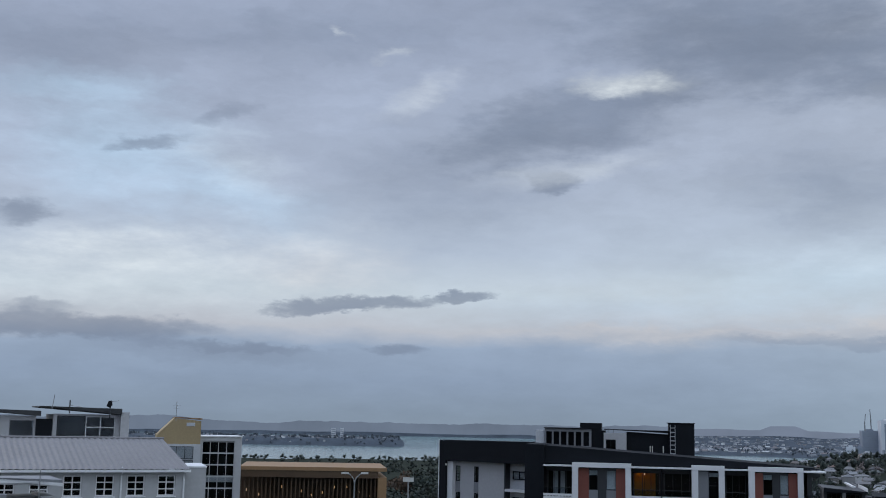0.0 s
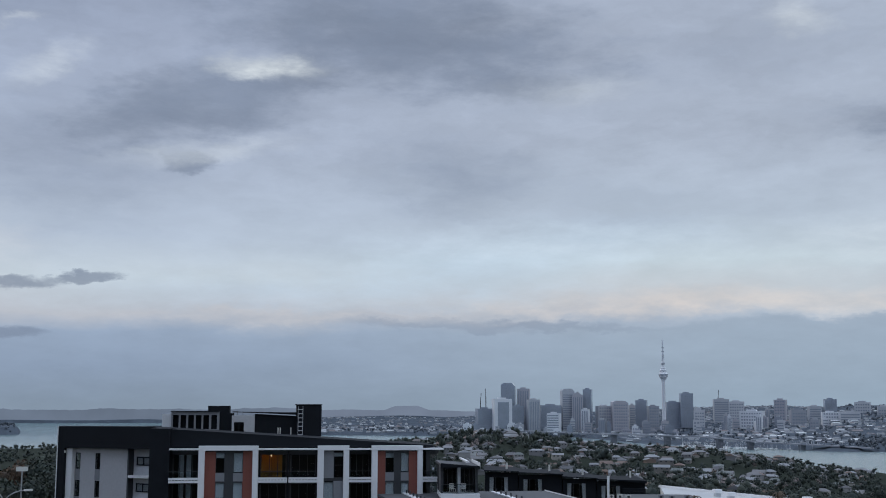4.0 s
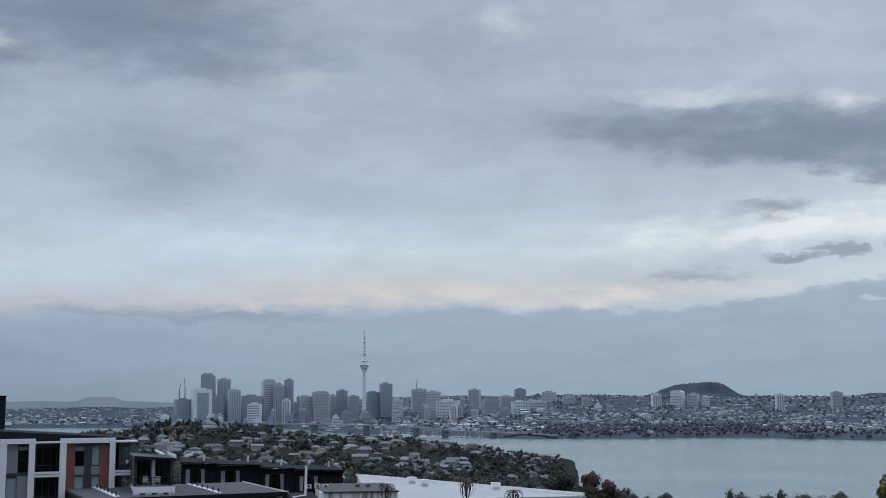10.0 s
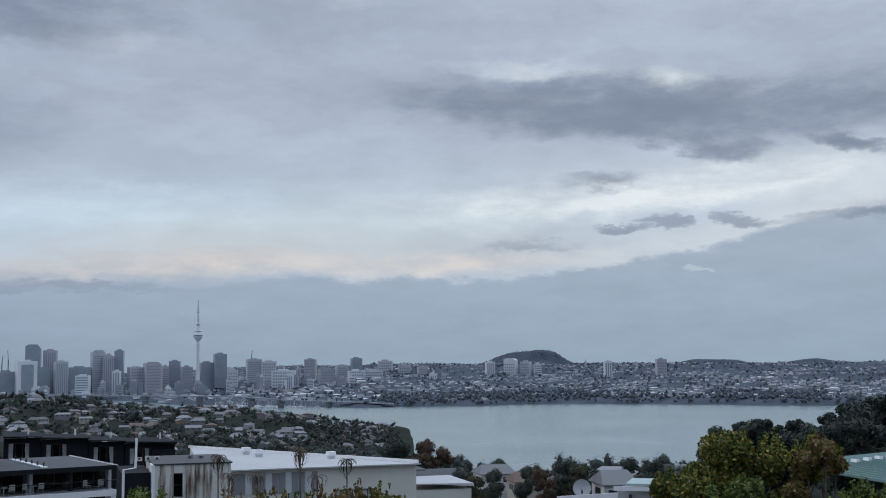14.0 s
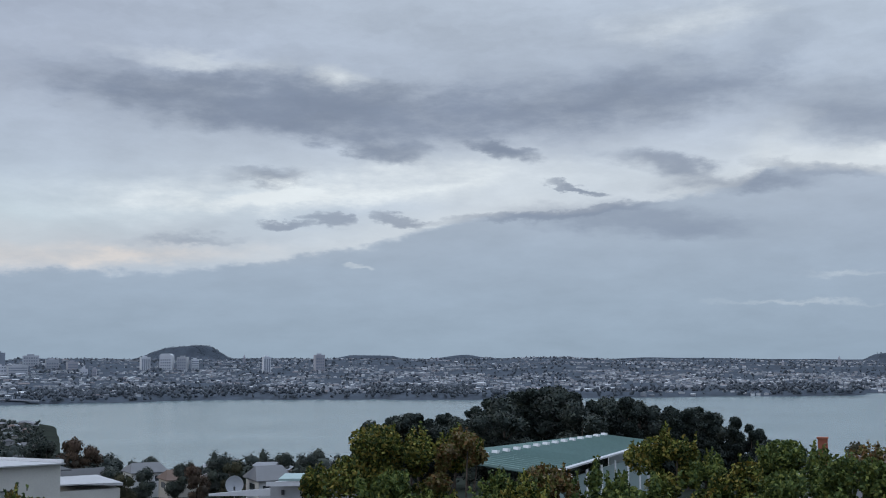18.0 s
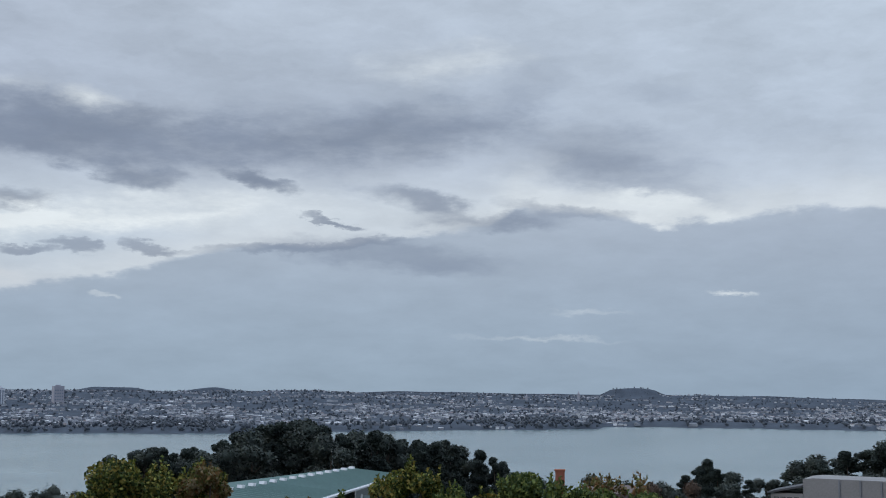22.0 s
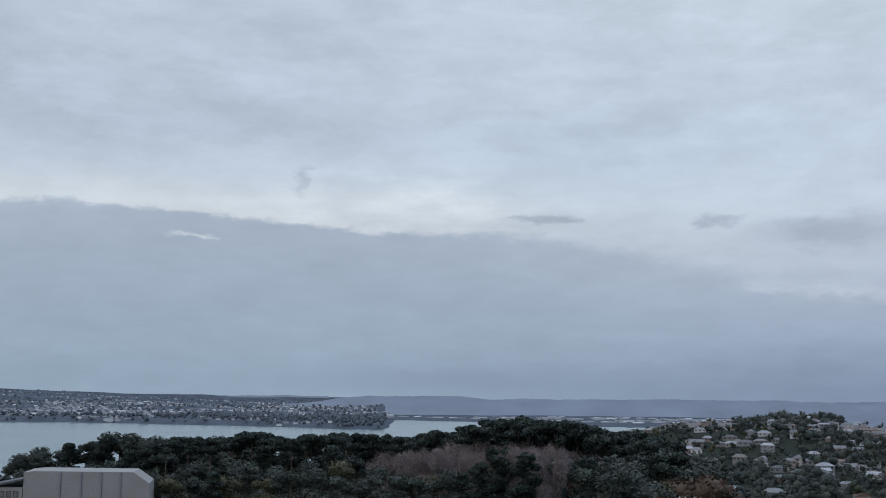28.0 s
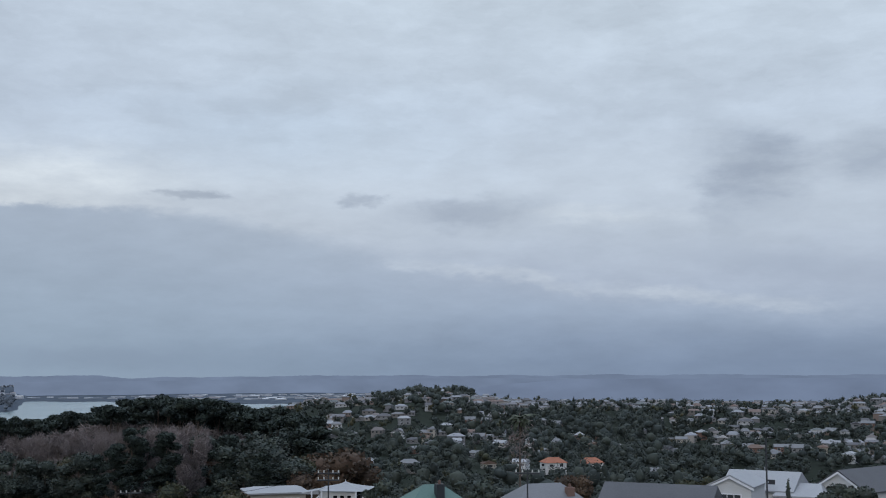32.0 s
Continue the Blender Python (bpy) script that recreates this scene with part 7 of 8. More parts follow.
near_tree(63.7, 34, -5.0, 0.8, M_NEARG, "low bush with deep green leaves", 6)
near_tree(67.1, 36, -3.6, 1.15, M_NEAR, "leafy tree with a pointed top shoot", 7, ((66.95, -2.65, 0.13), (67.8, -3.5, 0.22), (66.5, -3.9, 0.2)), n=18)
near_tree(69.0, 34, -4.6, 0.9, M_NEARG, "rounded bush with deep green leaves", 8, ((69.3, -4.3, 0.2),))
near_tree(72.4, 37, -3.95, 1.2, M_NEARG, "rounded tree with deep green leaves", 9, ((72.6, -3.72, 0.22), (71.5, -4.1, 0.2)), n=18)
near_tree(74.4, 35, -4.25, 0.8, M_NEARG, "small tree with deep green leaves", 10, ((74.0, -4.2, 0.2), (74.8, -4.1, 0.16)), per=2000)
near_tree(76.5, 36, -3.85, 1.25, M_NEARR, "sparse tree with twigs and pale autumn leaves", 11, ((75.9, -3.4, 0.09), (76.8, -3.5, 0.09), (77.6, -3.25, 0.08), (77.9, -3.7, 0.1)), per=1100)
near_tree(79.9, 34, -5.0, 0.75, M_NEAR, "small bush with yellow-green leaves", 12, ((79.9, -4.75, 0.15),))
near_tree(65.3, 31, -5.3, 0.9, M_NEARG, "low bush with deep green leaves", 13)
near_tree(73.0, 31, -5.3, 1.0, M_NEARG, "low bush with deep green leaves", 14)
near_tree(53.6, 32, -5.2, 0.9, M_NEARG, "low bush with deep green leaves", 15)
near_tree(74.9, 33, -4.6, 0.8, M_NEARG, "full bush with deep green leaves", 17)
near_tree(77.2, 33, -4.75, 0.9, M_NEARG, "full bush with deep green leaves", 18)
near_tree(70.3, 33, -4.9, 0.8, M_NEAR, "full bush with yellow-green leaves", 19)
near_tree(60.2, 31, -5.6, 0.9, M_NEAR, "low bush with yellow-green leaves", 20)
near_tree(78.2, 31, -5.6, 0.8, M_NEARG, "low bush with deep green leaves", 16)

# --- tall pines on the knoll ---
def lobes_pine(seed, h, spread):
    r = random.Random(seed)
    out = []
    for k in range(16):
        t = 0.35 + 0.65 * k / 15
        a, w = r.uniform(0, 6.28), spread * (1.05 - t * 0.75) * r.uniform(0.35, 1.0)
        s = spread * r.uniform(0.28, 0.42)
        out.append((w * math.cos(a), w * math.sin(a), t * h - s * 0.3, s, s * 0.62))
    return out


PINES = [make_tree("pine_tree", pose(0, -300 - 20 * k, 60), 20, lobes_pine(40 + k, 20, 5.2), 110, 0.33, M_PINE, "dark tall pine with layered branches", "pines on the knoll", 0.4, 4, 40 + k, 0.6) for k in range(4)]
BROAD = [make_tree("woodland_tree", pose(0, -400 - 20 * k, 60), 14, lobes_round(60 + k, 14, 5.0, 14, 0.25, 0.42), 100, 0.3, M_WOOD, "dark evergreen woodland tree", "woodland trees", 0.3, 3, 60 + k, 0.9) for k in range(4)]
OLIVE = [make_tree("woodland_tree", pose(0, -500, 60), 11, lobes_round(80, 11, 4.6, 12, 0.25, 0.42), 90, 0.28, M_OLIVE, "olive green woodland tree", "woodland trees", 0.28, 3, 80)]
RUST = [make_tree("autumn_tree", pose(0, -520, 60), 10, lobes_round(83, 10, 4.4, 12, 0.25, 0.42), 80, 0.26, M_RUST, "rust-brown autumn tree in the wood", "woodland trees", 0.25, 3, 83)]
BARE = [make_tree("bare_tree", pose(0, -540 - 20 * k, 60), 12, lobes_round(90 + k, 12, 3.6, 12, 0.3, 0.42), 100, 0.7, M_BARE, "leafless grey-brown tree in the wood", "woodland trees", 0.2, 4, 90 + k, 0, 0.06, 0, 0) for k in range(2)]


def lobes_umbrella(seed, h, spread):
    """A flat spreading head on a bare trunk."""
    r = random.Random(seed)
    out = []
    for k in range(11):
        a, w = 2.4 * k, spread * math.sqrt(k / 11) * r.uniform(0.7, 1.1)
        s = spread * r.uniform(0.22, 0.36)
        out.append((w * math.cos(a), w * math.sin(a), h * r.uniform(0.82, 0.97) - 0.10 * w, s, s * 0.5))
    return out


UMBRELLA = [make_tree("umbrella_pine", pose(0, -600 - 20 * k, 60), 18, lobes_umbrella(140 + k, 18, 4.6), 110, 0.3, M_PINE, "dark flat-headed pine standing over the wood", "woodland trees", 0.3, 3, 140 + k, 0.6) for k in range(3)]


def plant(tree, az, dist, top_el, turn, base_h, spread=1.0):
    """A copy whose top reaches the given elevation."""
    z0 = float(height(az, dist))
    s = max(0.45, min(1.9, (zel(dist, top_el) - z0) / base_h))
    m = Matrix.Translation(at(az, dist, z0)) @ Matrix.Rotation(turn, 4, "Z")
    c = copy_thing(tree, m)
    c.scale = (s * spread, s * spread, s)
    return c


rp = random.Random(7)
OUTLINE = ((52.2, -4.2), (52.9, -3.3), (54.5, -2.75), (56, -2.8), (57.3, -2.7), (58.3, -2.25), (59.5, -1.75), (61.3, -1.5), (62.6, -1.75), (63.6, -2.2), (64.8, -1.95), (65.8, -2.15), (66.9, -2.5), (68.2, -2.35), (69.2, -2.75), (70.5, -2.95), (71.6, -3.6), (72.3, -4.1))
for k in range(62):
    a = 52.5 + 19.6 * (k + rp.random()) / 62
    el = float(np.interp(a, [o[0] for o in OUTLINE], [o[1] for o in OUTLINE]))
    d = rp.uniform(270, 350)
    plant(PINES[k % 4] if k % 3 else BROAD[k % 4], a, d, el - rp.choice((0, 0.05, 0.2, 0.5)), rp.uniform(0, 6), 20 if k % 3 else 14, 0.85)
CANOPY = ((79.6, -4.3), (80.3, -3.6), (81.5, -3.35), (82.5, -4.2), (84.5, -4.1), (85.0, -3.2), (86.2, -2.9), (88, -2.75), (89.3, -2.35), (90.2, -2.25), (91.5, -2.45), (93, -2.3), (95, -2.2), (97, -2.35), (99, -2.3), (101, -2.2), (102.7, -2.4), (104, -2.1), (105.5, -2.0), (107, -1.5), (108, -1.35), (110, -1.45), (111.5, -1.7), (113.2, -2.0), (115, -2.25), (118, -2.6))
for k in range(150):
    a = 79.7 + 37 * (k + rp.random()) / 150
    el = float(np.interp(a, [o[0] for o in CANOPY], [o[1] for o in CANOPY]))
    row = k % 3
    d = (430, 330, 250)[row] + rp.uniform(-40, 40)
    if 83.4 < a < 91.2:
        d = (430, 300, 252)[row] + rp.uniform(0, 40)
    if row == 1:
        el -= rp.uniform(0.5, 1.2)
    if row == 2:
        el -= rp.uniform(1.4, 2.4) + (0.6 if 83.4 < a < 91.2 else 0)
    elif rp.random() < 0.4:
        el -= rp.uniform(0, 0.35)
    pool, hh = (BROAD, 14) if rp.random() < 0.6 else (PINES, 20)
    if row == 1 and 101 < a < 113 and rp.random() < 0.8:
        pool, hh = BARE, 12
    elif row == 2 and rp.random() < 0.35:
        pool, hh = (RUST, 10) if rp.random() < 0.5 else (OLIVE, 11)
    plant(pool[k % len(pool)], a, d, el - (0.22 if a > 92 and row == 0 else 0), rp.uniform(0, 6), hh, 1.15)
# more crowns close the gaps along the top of the wood
for k in range(40):
    a = 99.5 + 15.5 * (k + rp.random()) / 40
    el = float(np.interp(a, [o[0] for o in CANOPY], [o[1] for o in CANOPY]))
    plant(PINES[k % 4], a, rp.uniform(350, 400), el - rp.uniform(0.2, 0.5), rp.uniform(0, 6), 20, 1.1)
for k in range(46):
    a = 91 + 23 * (k + rp.random()) / 46
    el = float(np.interp(a, [o[0] for o in CANOPY], [o[1] for o in CANOPY]))
    plant(UMBRELLA[k % 3], a, rp.uniform(300, 400), el + rp.uniform(-0.25, 0.1), rp.uniform(0, 6), 18, 0.9)
# a stand of bare poplars before the wood
for k in range(26):
    plant(BARE[k % 2], 102.6 + 7.2 * (k + rp.random()) / 26, rp.uniform(262, 292), rp.uniform(-3.3, -2.75), rp.uniform(0, 6), 12, 0.62)
# slim conifers and odd trees by the bay
for a, el, d, pool, hh in ((42.68, -4.4, 330, BROAD, 14), (45.7, -4.35, 190, BROAD, 14), (44.8, -4.9, 180, RUST, 10), (46.3, -4.9, 180, OLIVE, 11), (48.9, -4.3, 230, BROAD, 14), (49.9, -4.4, 240, BROAD, 14), (47.5, -5.0, 200, BROAD, 14), (38.9, -3.55, 420, RUST, 10), (38.0, -3.4, 430, BROAD, 14), (37.2, -3.7, 430, BROAD, 14), (39.8, -3.9, 420, RUST, 10), (36.2, -4.2, 400, BROAD, 14), (43.9, -4.75, 210, BROAD, 14), (42.3, -5.2, 170, BROAD, 14), (40.9, -5.3, 170, BROAD, 14), (41.6, -5.5, 140, OLIVE, 11), (-0.4, -2.1, 190, BROAD, 14), (-1.0, -2.3, 190, BROAD, 14), (0.3, -2.0, 200, BROAD, 14), (-2.0, -2.55, 190, RUST, 10), (72.8, -4.0, 200, BROAD, 14), (73.6, -4.3, 210, BROAD, 14), (75.2, -4.1, 200, OLIVE, 11), (76.0, -4.25, 210, BROAD, 14), (77.0, -4.1, 220, BROAD, 14), (78.1, -4.3, 200, RUST, 10), (78.9, -4.15, 210, BROAD, 14), (79.5, -4.5, 190, BROAD, 14), (-3.0, -2.75, 180, BROAD, 14), (-1.5, -2.9, 160, BROAD, 14), (-0.2, -2.6, 165, BROAD, 14), (0.9, -2.4, 170, BROAD, 14), (80.9, -3.3, 230, PINES, 20), (79.9, -4.2, 220, RUST, 10)):
    plant(pool[0], a, d, el, rp.uniform(0, 6), hh, 0.8)

# --- scattered suburb trees, joined ---
def grove(name, spots, label, material, seed, cards_each=46, size=1.1, tall=(5, 10), lumps=3, heart=0.56):
    r = np.random.default_rng(seed)
    P, C_ = [], []
    for a, d, z, p, q in spots:
        h = tall[0] + (tall[1] - tall[0]) * p * p
        w = h * (0.38 + 0.28 * q)
        x, y = d * math.sin(radians(a)), d * math.cos(radians(a))
        lob = [(x, y, z + h * 0.5, w * 0.8, h * 0.48)]
        for k in range(lumps):
            t, u = 2.1 * k + 6 * q, 0.35 + 0.45 * ((k * 7 + int(p * 9)) % 4) / 3
            lob.append((x + w * 0.7 * math.cos(t), y + w * 0.7 * math.sin(t), z + h * u, w * (0.4 + 0.2 * q), h * (0.2 + 0.14 * p)))
        for cx, cy, cz, lw, lh in lob:
            pts = r.normal(size=(cards_each, 3))
            pts /= np.linalg.norm(pts, axis=1)[:, None]
            P.append(pts * r.uniform(0.7, 1.15, (cards_each, 1)) * (lw, lw, lh) + (cx, cy, cz))
        C_ += lob
    v, f = join_quads(cards(r, np.concatenate(P), size, 1.2), cores(r, C_, heart, 2))
    X, Y, Z = warp(v[:, 0], v[:, 1], v[:, 2])
    me = crown_mesh(name, np.stack([X, Y, Z], -1), f, material)
    return tagged(new(name, me), label, "trees", kind="stuff")


grove("point_trees", scatter(2600, 3, 39.5, 330, 2280, 51), "dark garden trees between hillside houses", M_GROVE, 51, 40, 0.62, (5, 10), 2, 0.66)
grove("point_tall_trees", scatter(200, 12, 25.5, 1300, 2100, 63), "tall dark trees along the crest of the point", M_GROVE, 63, 34, 0.7, (7, 15), 3, 0.8)
grove("point_autumn_trees", scatter(140, 8, 39.5, 500, 2200, 52), "brown leafless garden trees between houses", M_BARE, 52, 30, 0.7)
grove("eastern_trees", scatter(800, -12, 3, 350, 2280, 53), "dark trees above the inlet", M_GROVE, 53, 28, 0.6, (4, 8), 2, 0.75)
grove("bay_trees", scatter(620, 34, 72, 330, 1080, 54, lambda a, d, z, r: a < 40 or a > 53 or (z - 98.5) / d < -0.0815), "dark trees falling to the bay", M_GROVE, 54, 60, 0.48, (5, 11), 3, 0.72)
grove("ridge_trees", scatter(2300, 104, 146, 330, 1500, 55), "dark trees filling the wooded valley and ridge", M_GROVE, 55, 44, 0.6, (4, 9), 2, 0.66)
grove("ridge_garden_trees", scatter(900, 127, 146, 620, 1350, 67), "dark garden trees between the houses on the ridge", M_GROVE, 67, 36, 0.6, (5, 9), 2, 0.7)
grove("ridge_crest_trees", scatter(90, 118.3, 123, 1100, 1400, 64), "dark rounded trees on the crest of the ridge", M_GROVE, 64, 34, 0.7, (8, 13), 3, 0.8)
grove("ridge_autumn_trees", scatter(240, 104, 146, 350, 1500, 56), "brown and olive trees in the wooded valley", M_OLIVE, 56, 22, 0.5)
grove("valley_wood", scatter(800, 100, 134, 380, 1130, 57, lambda a, d, z, r: (a < 116 and d < 900) or valley_wood_here(a, d) or (d < 900 and r.random() < 0.25)), "dense dark valley wood", M_GROVE, 57, 48, 0.62, (8, 14), 2, 0.66)
grove("point_tip_trees", scatter(330, 32.5, 40.5, 700, 1900, 66), "dark trees on the slope of the point", M_GROVE, 66, 44, 0.62, (5, 11), 2, 0.7)
grove("headland_slope_trees", scatter(260, 36.8, 41.2, 420, 1500, 68), "dark trees falling from the point to the bay", M_GROVE, 68, 44, 0.62, (5, 10), 2, 0.7)
far_tree_keep = lambda a, d, z, r: math.sin(a * 1.7) + math.sin(a * 0.63 + d * 0.004) < 0.6 or r.random() < 0.35
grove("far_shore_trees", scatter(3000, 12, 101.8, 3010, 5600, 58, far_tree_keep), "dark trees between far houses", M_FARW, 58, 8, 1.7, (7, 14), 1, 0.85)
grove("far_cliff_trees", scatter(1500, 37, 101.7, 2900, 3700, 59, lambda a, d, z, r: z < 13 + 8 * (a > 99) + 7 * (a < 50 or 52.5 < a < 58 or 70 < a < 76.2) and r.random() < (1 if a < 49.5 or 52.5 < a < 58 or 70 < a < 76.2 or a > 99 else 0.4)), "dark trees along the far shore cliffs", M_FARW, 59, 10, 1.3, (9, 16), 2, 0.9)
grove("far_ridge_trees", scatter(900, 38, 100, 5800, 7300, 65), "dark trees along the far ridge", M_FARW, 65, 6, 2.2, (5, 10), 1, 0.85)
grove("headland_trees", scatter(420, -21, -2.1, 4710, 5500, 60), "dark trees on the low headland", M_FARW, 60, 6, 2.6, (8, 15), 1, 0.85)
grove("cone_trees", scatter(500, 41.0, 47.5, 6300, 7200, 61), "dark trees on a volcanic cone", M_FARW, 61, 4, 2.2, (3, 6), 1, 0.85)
# low growth that fills the slope below the bushes
for k in range(12):
    near_tree(50.6 + k * 2.6, 29 + (k % 3), -6.4, 0.95, (M_NEARG, M_NEAR, M_NEARG)[k % 3], "low bush with mixed green leaves", 100 + k, n=6, per=1500)
for k, a in enumerate((31.4, 32.9, 34.4, 35.9, 37.2, 30.2)):
    near_tree(a, 33, -5.55 - 0.1 * (k % 3), 0.7, (M_NEARR, M_NEAR, M_NEARR)[k % 3], "low brown and olive bush", 120 + k, n=6, per=1300)
near_tree(26.1, 58, -5.4, 1.2, M_NEARG, "round green bush beside the stained wall", 130, per=900, leaf=0.08)


def frond_plant(name, m, h, crown, label, fronds, length, droop, material, group="", skirt=None, trunk=0.12, width=0.16, up=0.5):
    """A slim trunk with a head of arching fronds."""
    r = random.Random(int(h * 100) + fronds)
    ob = thing(name, m, label, "tree", group)
    part("trunk", Geo().tube([(0, 0, -2), (0.05, 0, h * 0.5), (0, 0, h)], trunk, M_BARK, 7, 0.7), ob)
    for k in range(fronds):
        a, l = 2.4 * k, length * r.uniform(0.7, 1.1)
        el = up * r.uniform(-0.5, 1.3)
        pts = []
        for i in range(7):
            t = i / 6
            ang = el - droop * t * t
            pts.append((math.cos(a) * l * t * math.cos(ang * 0.6), math.sin(a) * l * t * math.cos(ang * 0.6), h + l * (math.sin(el) * t - droop * 0.45 * t * t)))
        side = Vector((-math.sin(a), math.cos(a), 0)) * width
        v = []
        for i, p_ in enumerate(pts):
            w = math.sin(math.pi * (0.12 + 0.86 * i / 6))
            v += [Vector(p_) - side * w + Vector((0, 0, -width * 0.6 * w)), Vector(p_), Vector(p_) + side * w + Vector((0, 0, -width * 0.6 * w))]
        part("frond", Geo().poly(v, [q for i in range(6) for q in ((3 * i, 3 * i + 1, 3 * i + 4, 3 * i + 3), (3 * i + 1, 3 * i + 2, 3 * i + 5, 3 * i + 4))], material), ob)
    if skirt:
        rg = np.random.default_rng(3)
        pts = rg.normal(size=(260, 3)) * (skirt * 0.3, skirt * 0.3, skirt * 0.55) + (0, 0, h - skirt)
        v, f = cards(rg, pts, 0.4, 0, 0.15)
        part("dead_skirt", crown_mesh("dead_skirt", v, f, M_BARE), ob, "brown skirt of dead fronds")
    return ob


M_FROND = mat("palm_frond", (0.035, 0.045, 0.02), 0.6, vary=0.3)
M_DRY = mat("dry_brown_frond", (0.085, 0.06, 0.04), 0.8, vary=0.35)
frond_plant("tall_palm", Matrix.Translation(at(125.32, 130, 88)), zel(130, -2.6) - 88, 0, "tall palm with a shaggy brown skirt", 46, 1.75, 1.5, M_FROND, "", 2.6, 0.15, 0.2, 0.9)
for a, el, n in ((29.4, -4.15, 22), (33.2, -3.9, 30), (35.4, -4.45, 26), (29.9, -5.0, 18), (34.0, -5.2, 16), (31.2, -5.0, 16)):
    frond_plant("tree_fern", Matrix.Translation(at(a, 33, 90)), zel(33, el) - 90, 0, "slim plant with drooping dry brown fronds", n, 0.44, 2.8, M_DRY if n != 26 else M_OLIVE, "drooping plants before the warehouse", None, 0.025, 0.017, 1.1)

# ---- houses and poles of the near street ----


def at_pose(a, d, z, turn):
    return Matrix.Translation(at(a, d, z)) @ Matrix.Rotation(radians(turn - a), 4, "Z")


# white villa with a bell-cast roof and veranda
vm = at_pose(116.75, 118, 90.35, -12) @ Matrix.Scale(0.7, 4)
villa = thing("veranda_villa", vm, "white villa with a pale flared roof and a veranda", "house")
HV = [(-1.2, -0.5, 4.2, 5.6), (-0.2, 0.5, 4.2, 5.6), (0.8, 1.5, 4.2, 5.6)]
part("wall", wall_holes(Geo(), -3.2, 2.2, 0, 6.2, 0, 0.2, HV, M_TIMBER), villa)
part("inner_wall", Geo().box(-3.2, 2.2, 2.5, 6, 0, 6.1, M_ROOM), villa)
for hv in HV:
    window(villa, *hv, 0.05, 1, 2, M_WHITE2, 0.06)
prof = ((3.7, 6.2), (2.7, 6.38), (1.7, 6.62), (0.7, 6.9), (0.12, 7.2))
v, f = [], []
for r_, z in prof:
    v += [(-r_, 3 - r_, z), (r_, 3 - r_, z), (r_, 3 + r_, z), (-r_, 3 + r_, z)]
for i in range(len(prof) - 1):
    f += [(4 * i + k, 4 * i + (k + 1) % 4, 4 * i + 4 + (k + 1) % 4, 4 * i + 4 + k) for k in range(4)]
part("roof", Geo().poly(v, f + [(16, 17, 18, 19)], M_RPALE), villa, "pale flared iron roof")
part("finial", Geo().tube([(0, 3, 7.15), (0, 3, 7.5)], 0.05, M_WHITE2), villa)
for x in (-4.0, -2.6, 2.3, 3.3, 3.9):
    part("veranda_post", Geo().box(x - 0.08, x + 0.08, -0.95, -0.79, 3.2, 6.2, M_WHITE2), villa)
part("veranda_floor", Geo().box(-4.1, 4.1, -1.0, 0, 3.0, 3.2, M_WHITE2), villa)
for k in range(22):
    part("baluster", Geo().box(-4.0 + k * 0.37, -3.93 + k * 0.37, -0.95, -0.88, 3.2, 4.1, M_WHITE2), villa)
part("handrail", Geo().box(-4.1, 4.1, -0.97, -0.85, 4.1, 4.18, M_WHITE2), villa)
part("lean_roof", Geo().box(-5.6, -3.0, -0.6, 3, 5.75, 5.9, M_RPALE, 0.5), villa)
part("stair_rail", Geo().tube([(-5.3, -1.0, 3.4), (-2.9, -1.0, 5.6)], 0.1, M_WHITE2), villa)

house(at_pose(113.6, 150, 88, 8), 3.4, 3, 3.4, 0.5, 0.3, M_BEIGE, M_RPALE, "low house with a nearly flat pale roof", "houses of the near street", 2)
house(at_pose(121.1, 100, 90, 20), 4.6, 4.0, 3.6, 3.3, 0.85, M_TIMBER, M_RGREEN, "house with a steep green hipped roof", "houses of the near street", 2, 1, chimney=(0.2, -1.2, 3.6, M_DARK))
house(at_pose(126.4, 106, 90.0, 24), 3.9, 3.4, 4.0, 2.4, 0.62, M_TIMBER, M_RGREY, "house with a grey hipped roof and brick chimney", "houses of the near street", 2, 1, chimney=(1.9, -1.4, 2.3, M_BRICKD))
house(at_pose(124.9, 98, 90.3, -60), 1.6, 1.5, 3.6, 1.4, 0, M_TIMBER, M_RGREY, "small white gable porch with a grey roof", "houses of the near street", 1)
house(at_pose(131.9, 116, 88, -14), 5.0, 4.0, 4.9, 2.6, 0.0, M_TIMBER, M_RDARK, "house with a long dark tiled roof", "houses of the near street", 3)
house(at_pose(129.8, 106, 88.2, 76), 2.6, 2.4, 5.0, 1.5, 0.0, M_TIMBER, M_RGREY, "white gable end with a grey roof", "houses of the near street", 1)
house(at_pose(136.7, 138, 86.6, -16), 3.6, 3.2, 6.6, 1.8, 0.0, M_TIMBER, M_RPALE, "white two-storey house with a pale iron roof", "houses of the near street", 3, 2)


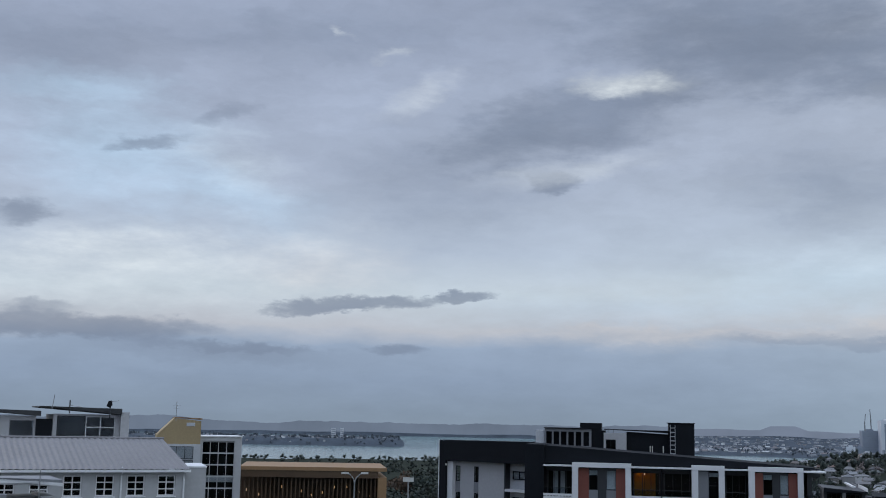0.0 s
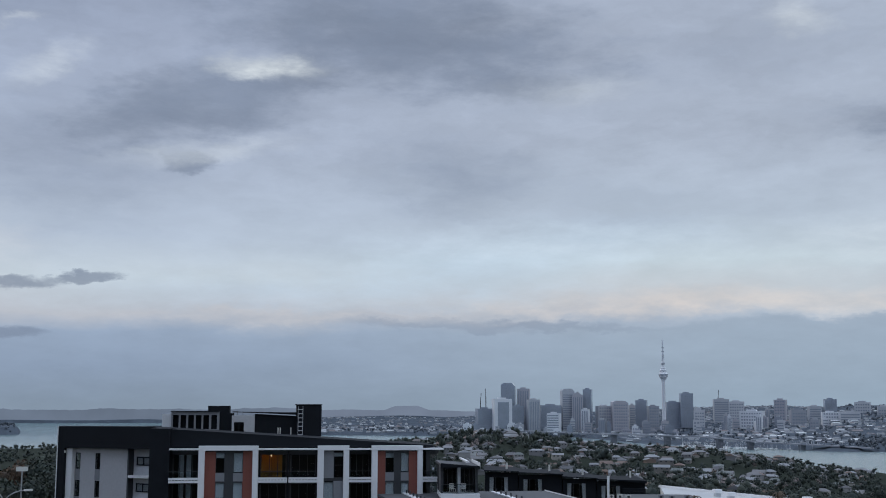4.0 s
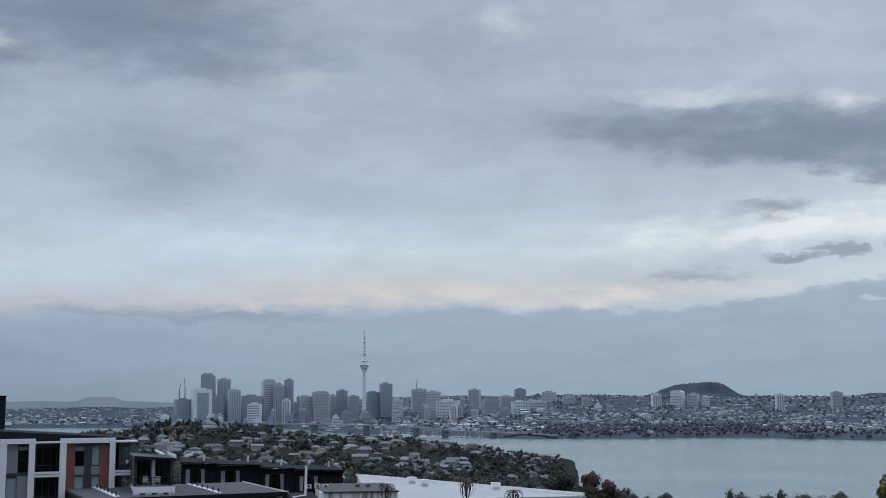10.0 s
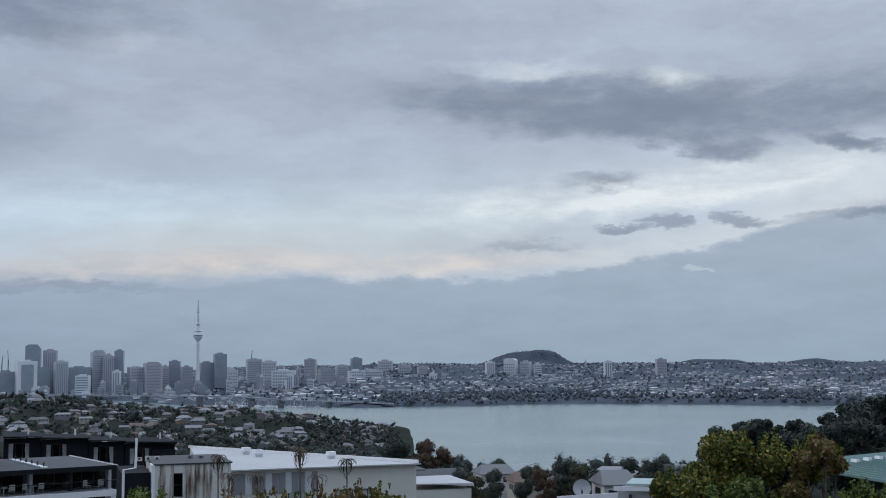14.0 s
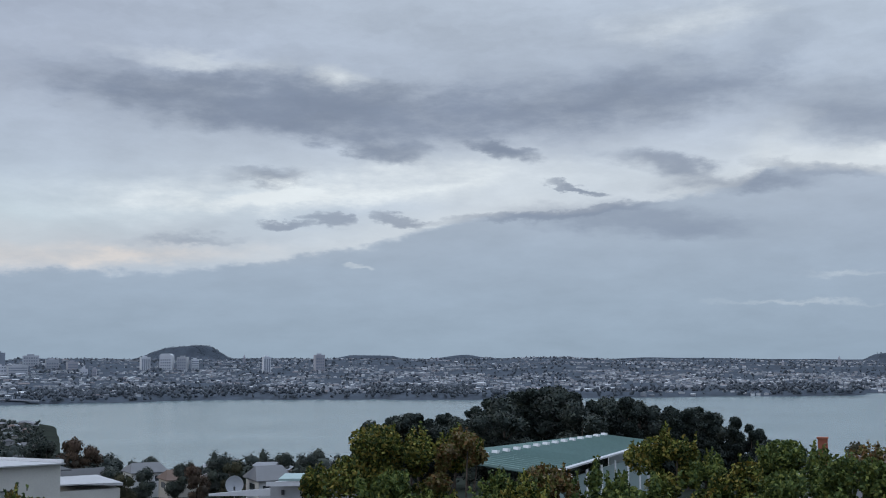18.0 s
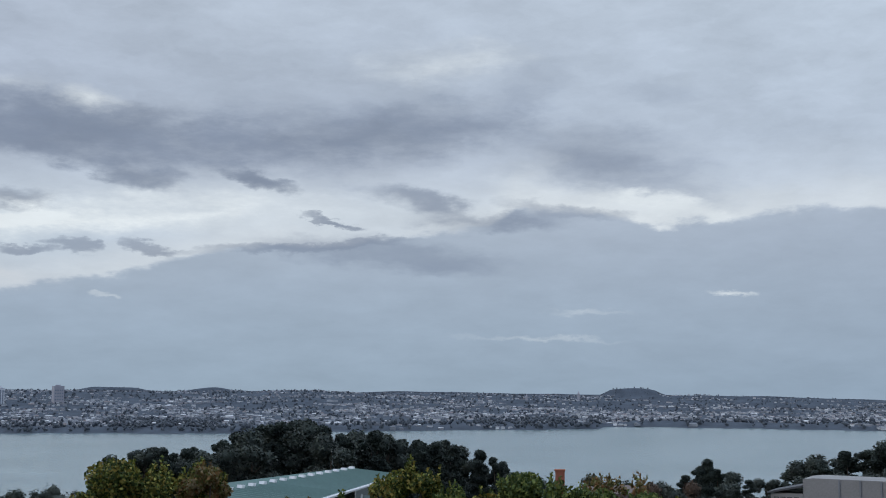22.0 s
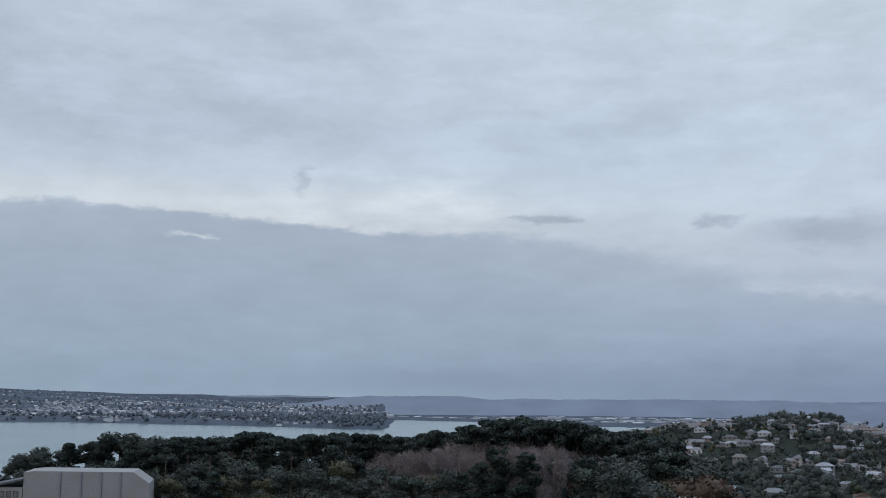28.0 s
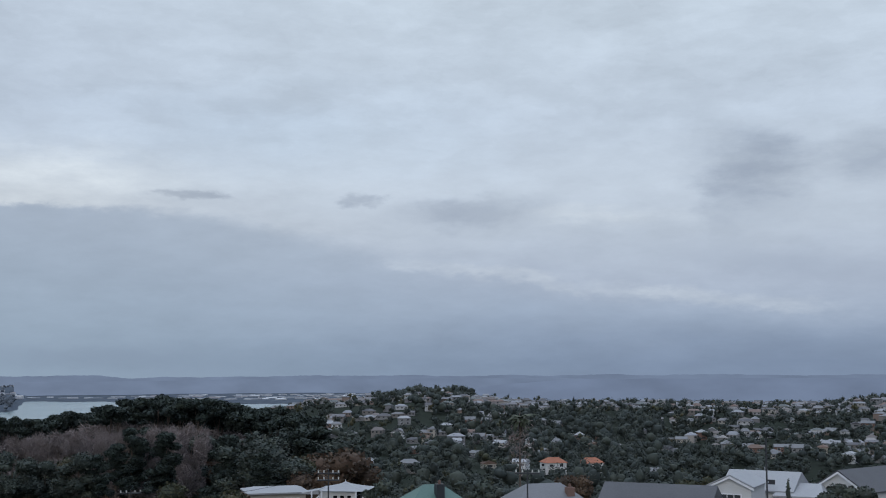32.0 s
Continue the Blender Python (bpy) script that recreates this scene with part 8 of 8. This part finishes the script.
def gabled_house(m, w, d, h, r, wallm, roofm, label, lights):
    """A house whose gable end looks at the viewer, with a wide window, bargeboards and a roof with eaves."""
    ob = thing("house", m, label, "house", "houses of the near street")
    part("wall", Geo().prism([(-w, 0), (w, 0), (w, h), (0, h + r), (-w, h)], -d, d, wallm), ob)
    e, k = 0.35, r / w
    for sx in (-1, 1):
        v = [(0, -d - e, h + r + 0.06), (sx * (w + e), -d - e, h - e * k + 0.06), (sx * (w + e), d + e, h - e * k + 0.06), (0, d + e, h + r + 0.06)]
        v += [(x, y, z + 0.14) for x, y, z in v]
        part("roof", Geo().poly(v, [(0, 1, 2, 3), (7, 6, 5, 4), (0, 4, 5, 1), (1, 5, 6, 2), (2, 6, 7, 3), (3, 7, 4, 0)], roofm), ob)
        b = [(0, h + r + 0.02), (sx * (w + e), h - e * k + 0.02), (sx * (w + e), h - e * k - 0.2), (0, h + r - 0.2)]
        part("bargeboard", Geo().prism(b if sx > 0 else b[::-1], -d - e - 0.06, -d - e - 0.01, M_WHITE2), ob, "white bargeboard")
    wn_ = part("window", Geo().box(-w * 0.55, w * 0.55, -d - 0.06, -d - 0.005, h - 2.1, h - 0.75, M_WHITE2), ob, "wide white window")
    for q in range(lights):
        a = -w * 0.5 + w * q / lights
        part("pane", Geo().box(a + 0.04, a + w / lights - 0.04, -d - 0.08, -d - 0.062, h - 2.0, h - 0.85, M_HWIN), wn_)
    return ob


gabled_house(at_pose(135.45, 128, 86.5, -14), 2.1, 3.0, 8.15, 1.0, M_TIMBER, M_RPALE, "white gabled front with a triple window and pale roof", 3)
house(at_pose(138.4, 136, 86.5, -10), 2.3, 3.0, 6.3, 1.1, 0.35, M_TIMBER, M_RPALE, "white side wing with a low pale roof", "houses of the near street", 2)
gabled_house(at_pose(141.2, 140, 86.4, -32), 3.2, 5.5, 7.1, 1.95, M_TIMBER, M_RDARK, "white gabled house with a black roof", 2)
sk = thing("roof_window", at_pose(137.0, 134.5, 94.0, -16), "small open skylight on a pale roof", "skylight")
part("frame", Geo().box(-0.5, 0.3, 0, 0.1, 0, 0.5, M_DARK), sk)
for a, d, el, w, mt in ((139.4, 112, -5.45, 2.0, M_WOOD), (141.2, 112, -5.4, 2.4, M_WOOD), (118.9, 110, -5.5, 2.2, M_WOOD), (117.9, 112, -5.6, 1.8, M_WOOD), (128.0, 170, -5.3, 3.0, M_RUST), (133.6, 160, -5.3, 2.6, M_OLIVE), (112.5, 130, -5.9, 3.0, M_RUST), (111.0, 120, -5.7, 3.0, M_OLIVE), (108.5, 118, -5.6, 3.2, M_OLIVE), (105.6, 115, -5.9, 2.6, M_RUST), (123.2, 125, -5.4, 2.5, M_WOOD)):
    z0 = 88.5
    make_tree("garden_tree", frame_at(a, d, z0, 0), zel(d, el) - z0, lobes_round(int(a * 10), zel(d, el) - z0, w, 12, 0.2, 0.42), 160, 0.2, mt, "bushy garden tree beside a house", "garden trees of the near street", 0.14, 4, int(a * 10))
cy = make_tree("cypress", frame_at(137.7, 114, 89, 0), 6.9, [(0, 0, 0.8 + 0.75 * k, 0.62 - 0.055 * k, 0.8) for k in range(9)], 900, 0.12, M_WOOD, "slim dark columnar cypress", "", 0.08, 1, 5)


def power_pole(a, d, top_el, arms, label):
    z0 = 88.0
    h = zel(d, top_el) - z0
    ob = thing("power_pole", at_pose(a, d, z0, 0), label, "utility pole", "power poles")
    part("pole", Geo().tube([(0, 0, -1), (0, 0, h)], 0.085, M_DARK, 7, 0.75), ob)
    for k in range(arms):
        z = h - 0.35 - 0.6 * k
        arm = part("cross_arm", Geo().box(-1.0, 1.0, -0.08, 0.08, z - 0.07, z + 0.07, M_DARK), ob)
        for x in (-0.9, -0.4, 0.4, 0.9):
            part("insulator", Geo().tube([(x, 0, z + 0.07), (x, 0, z + 0.28)], 0.06, M_PLASTIC), arm)
    return h + z0


power_pole(116.15, 108, -4.95, 2, "dark wooden power pole with white insulators")
power_pole(125.65, 96, -4.95, 1, "grey power pole beside a palm")
power_pole(136.75, 96, -3.4, 0, "plain dark steel pole before a white house")
power_pole(107.0, 118, -5.7, 1, "dark wooden power pole among trees")
wires = thing("power_lines", Matrix.Identity(4), "thin black overhead power lines", "cable")
for dz in (0.0, 0.35):
    p0, p1, p2 = at(98, 126, zel(126, -5.85) + dz), at(107.0, 118, zel(118, -5.72) + dz), at(116.15, 108, zel(108, -5.0) + dz)
    for a_, b_ in ((p0, p1), (p1, p2)):
        part("wire", Geo().tube([a_.lerp(b_, t / 8) - Vector((0, 0, 1.2 * (1 - (t / 4 - 1) ** 2))) for t in range(9)], 0.02, M_BLACK, 4), wires)
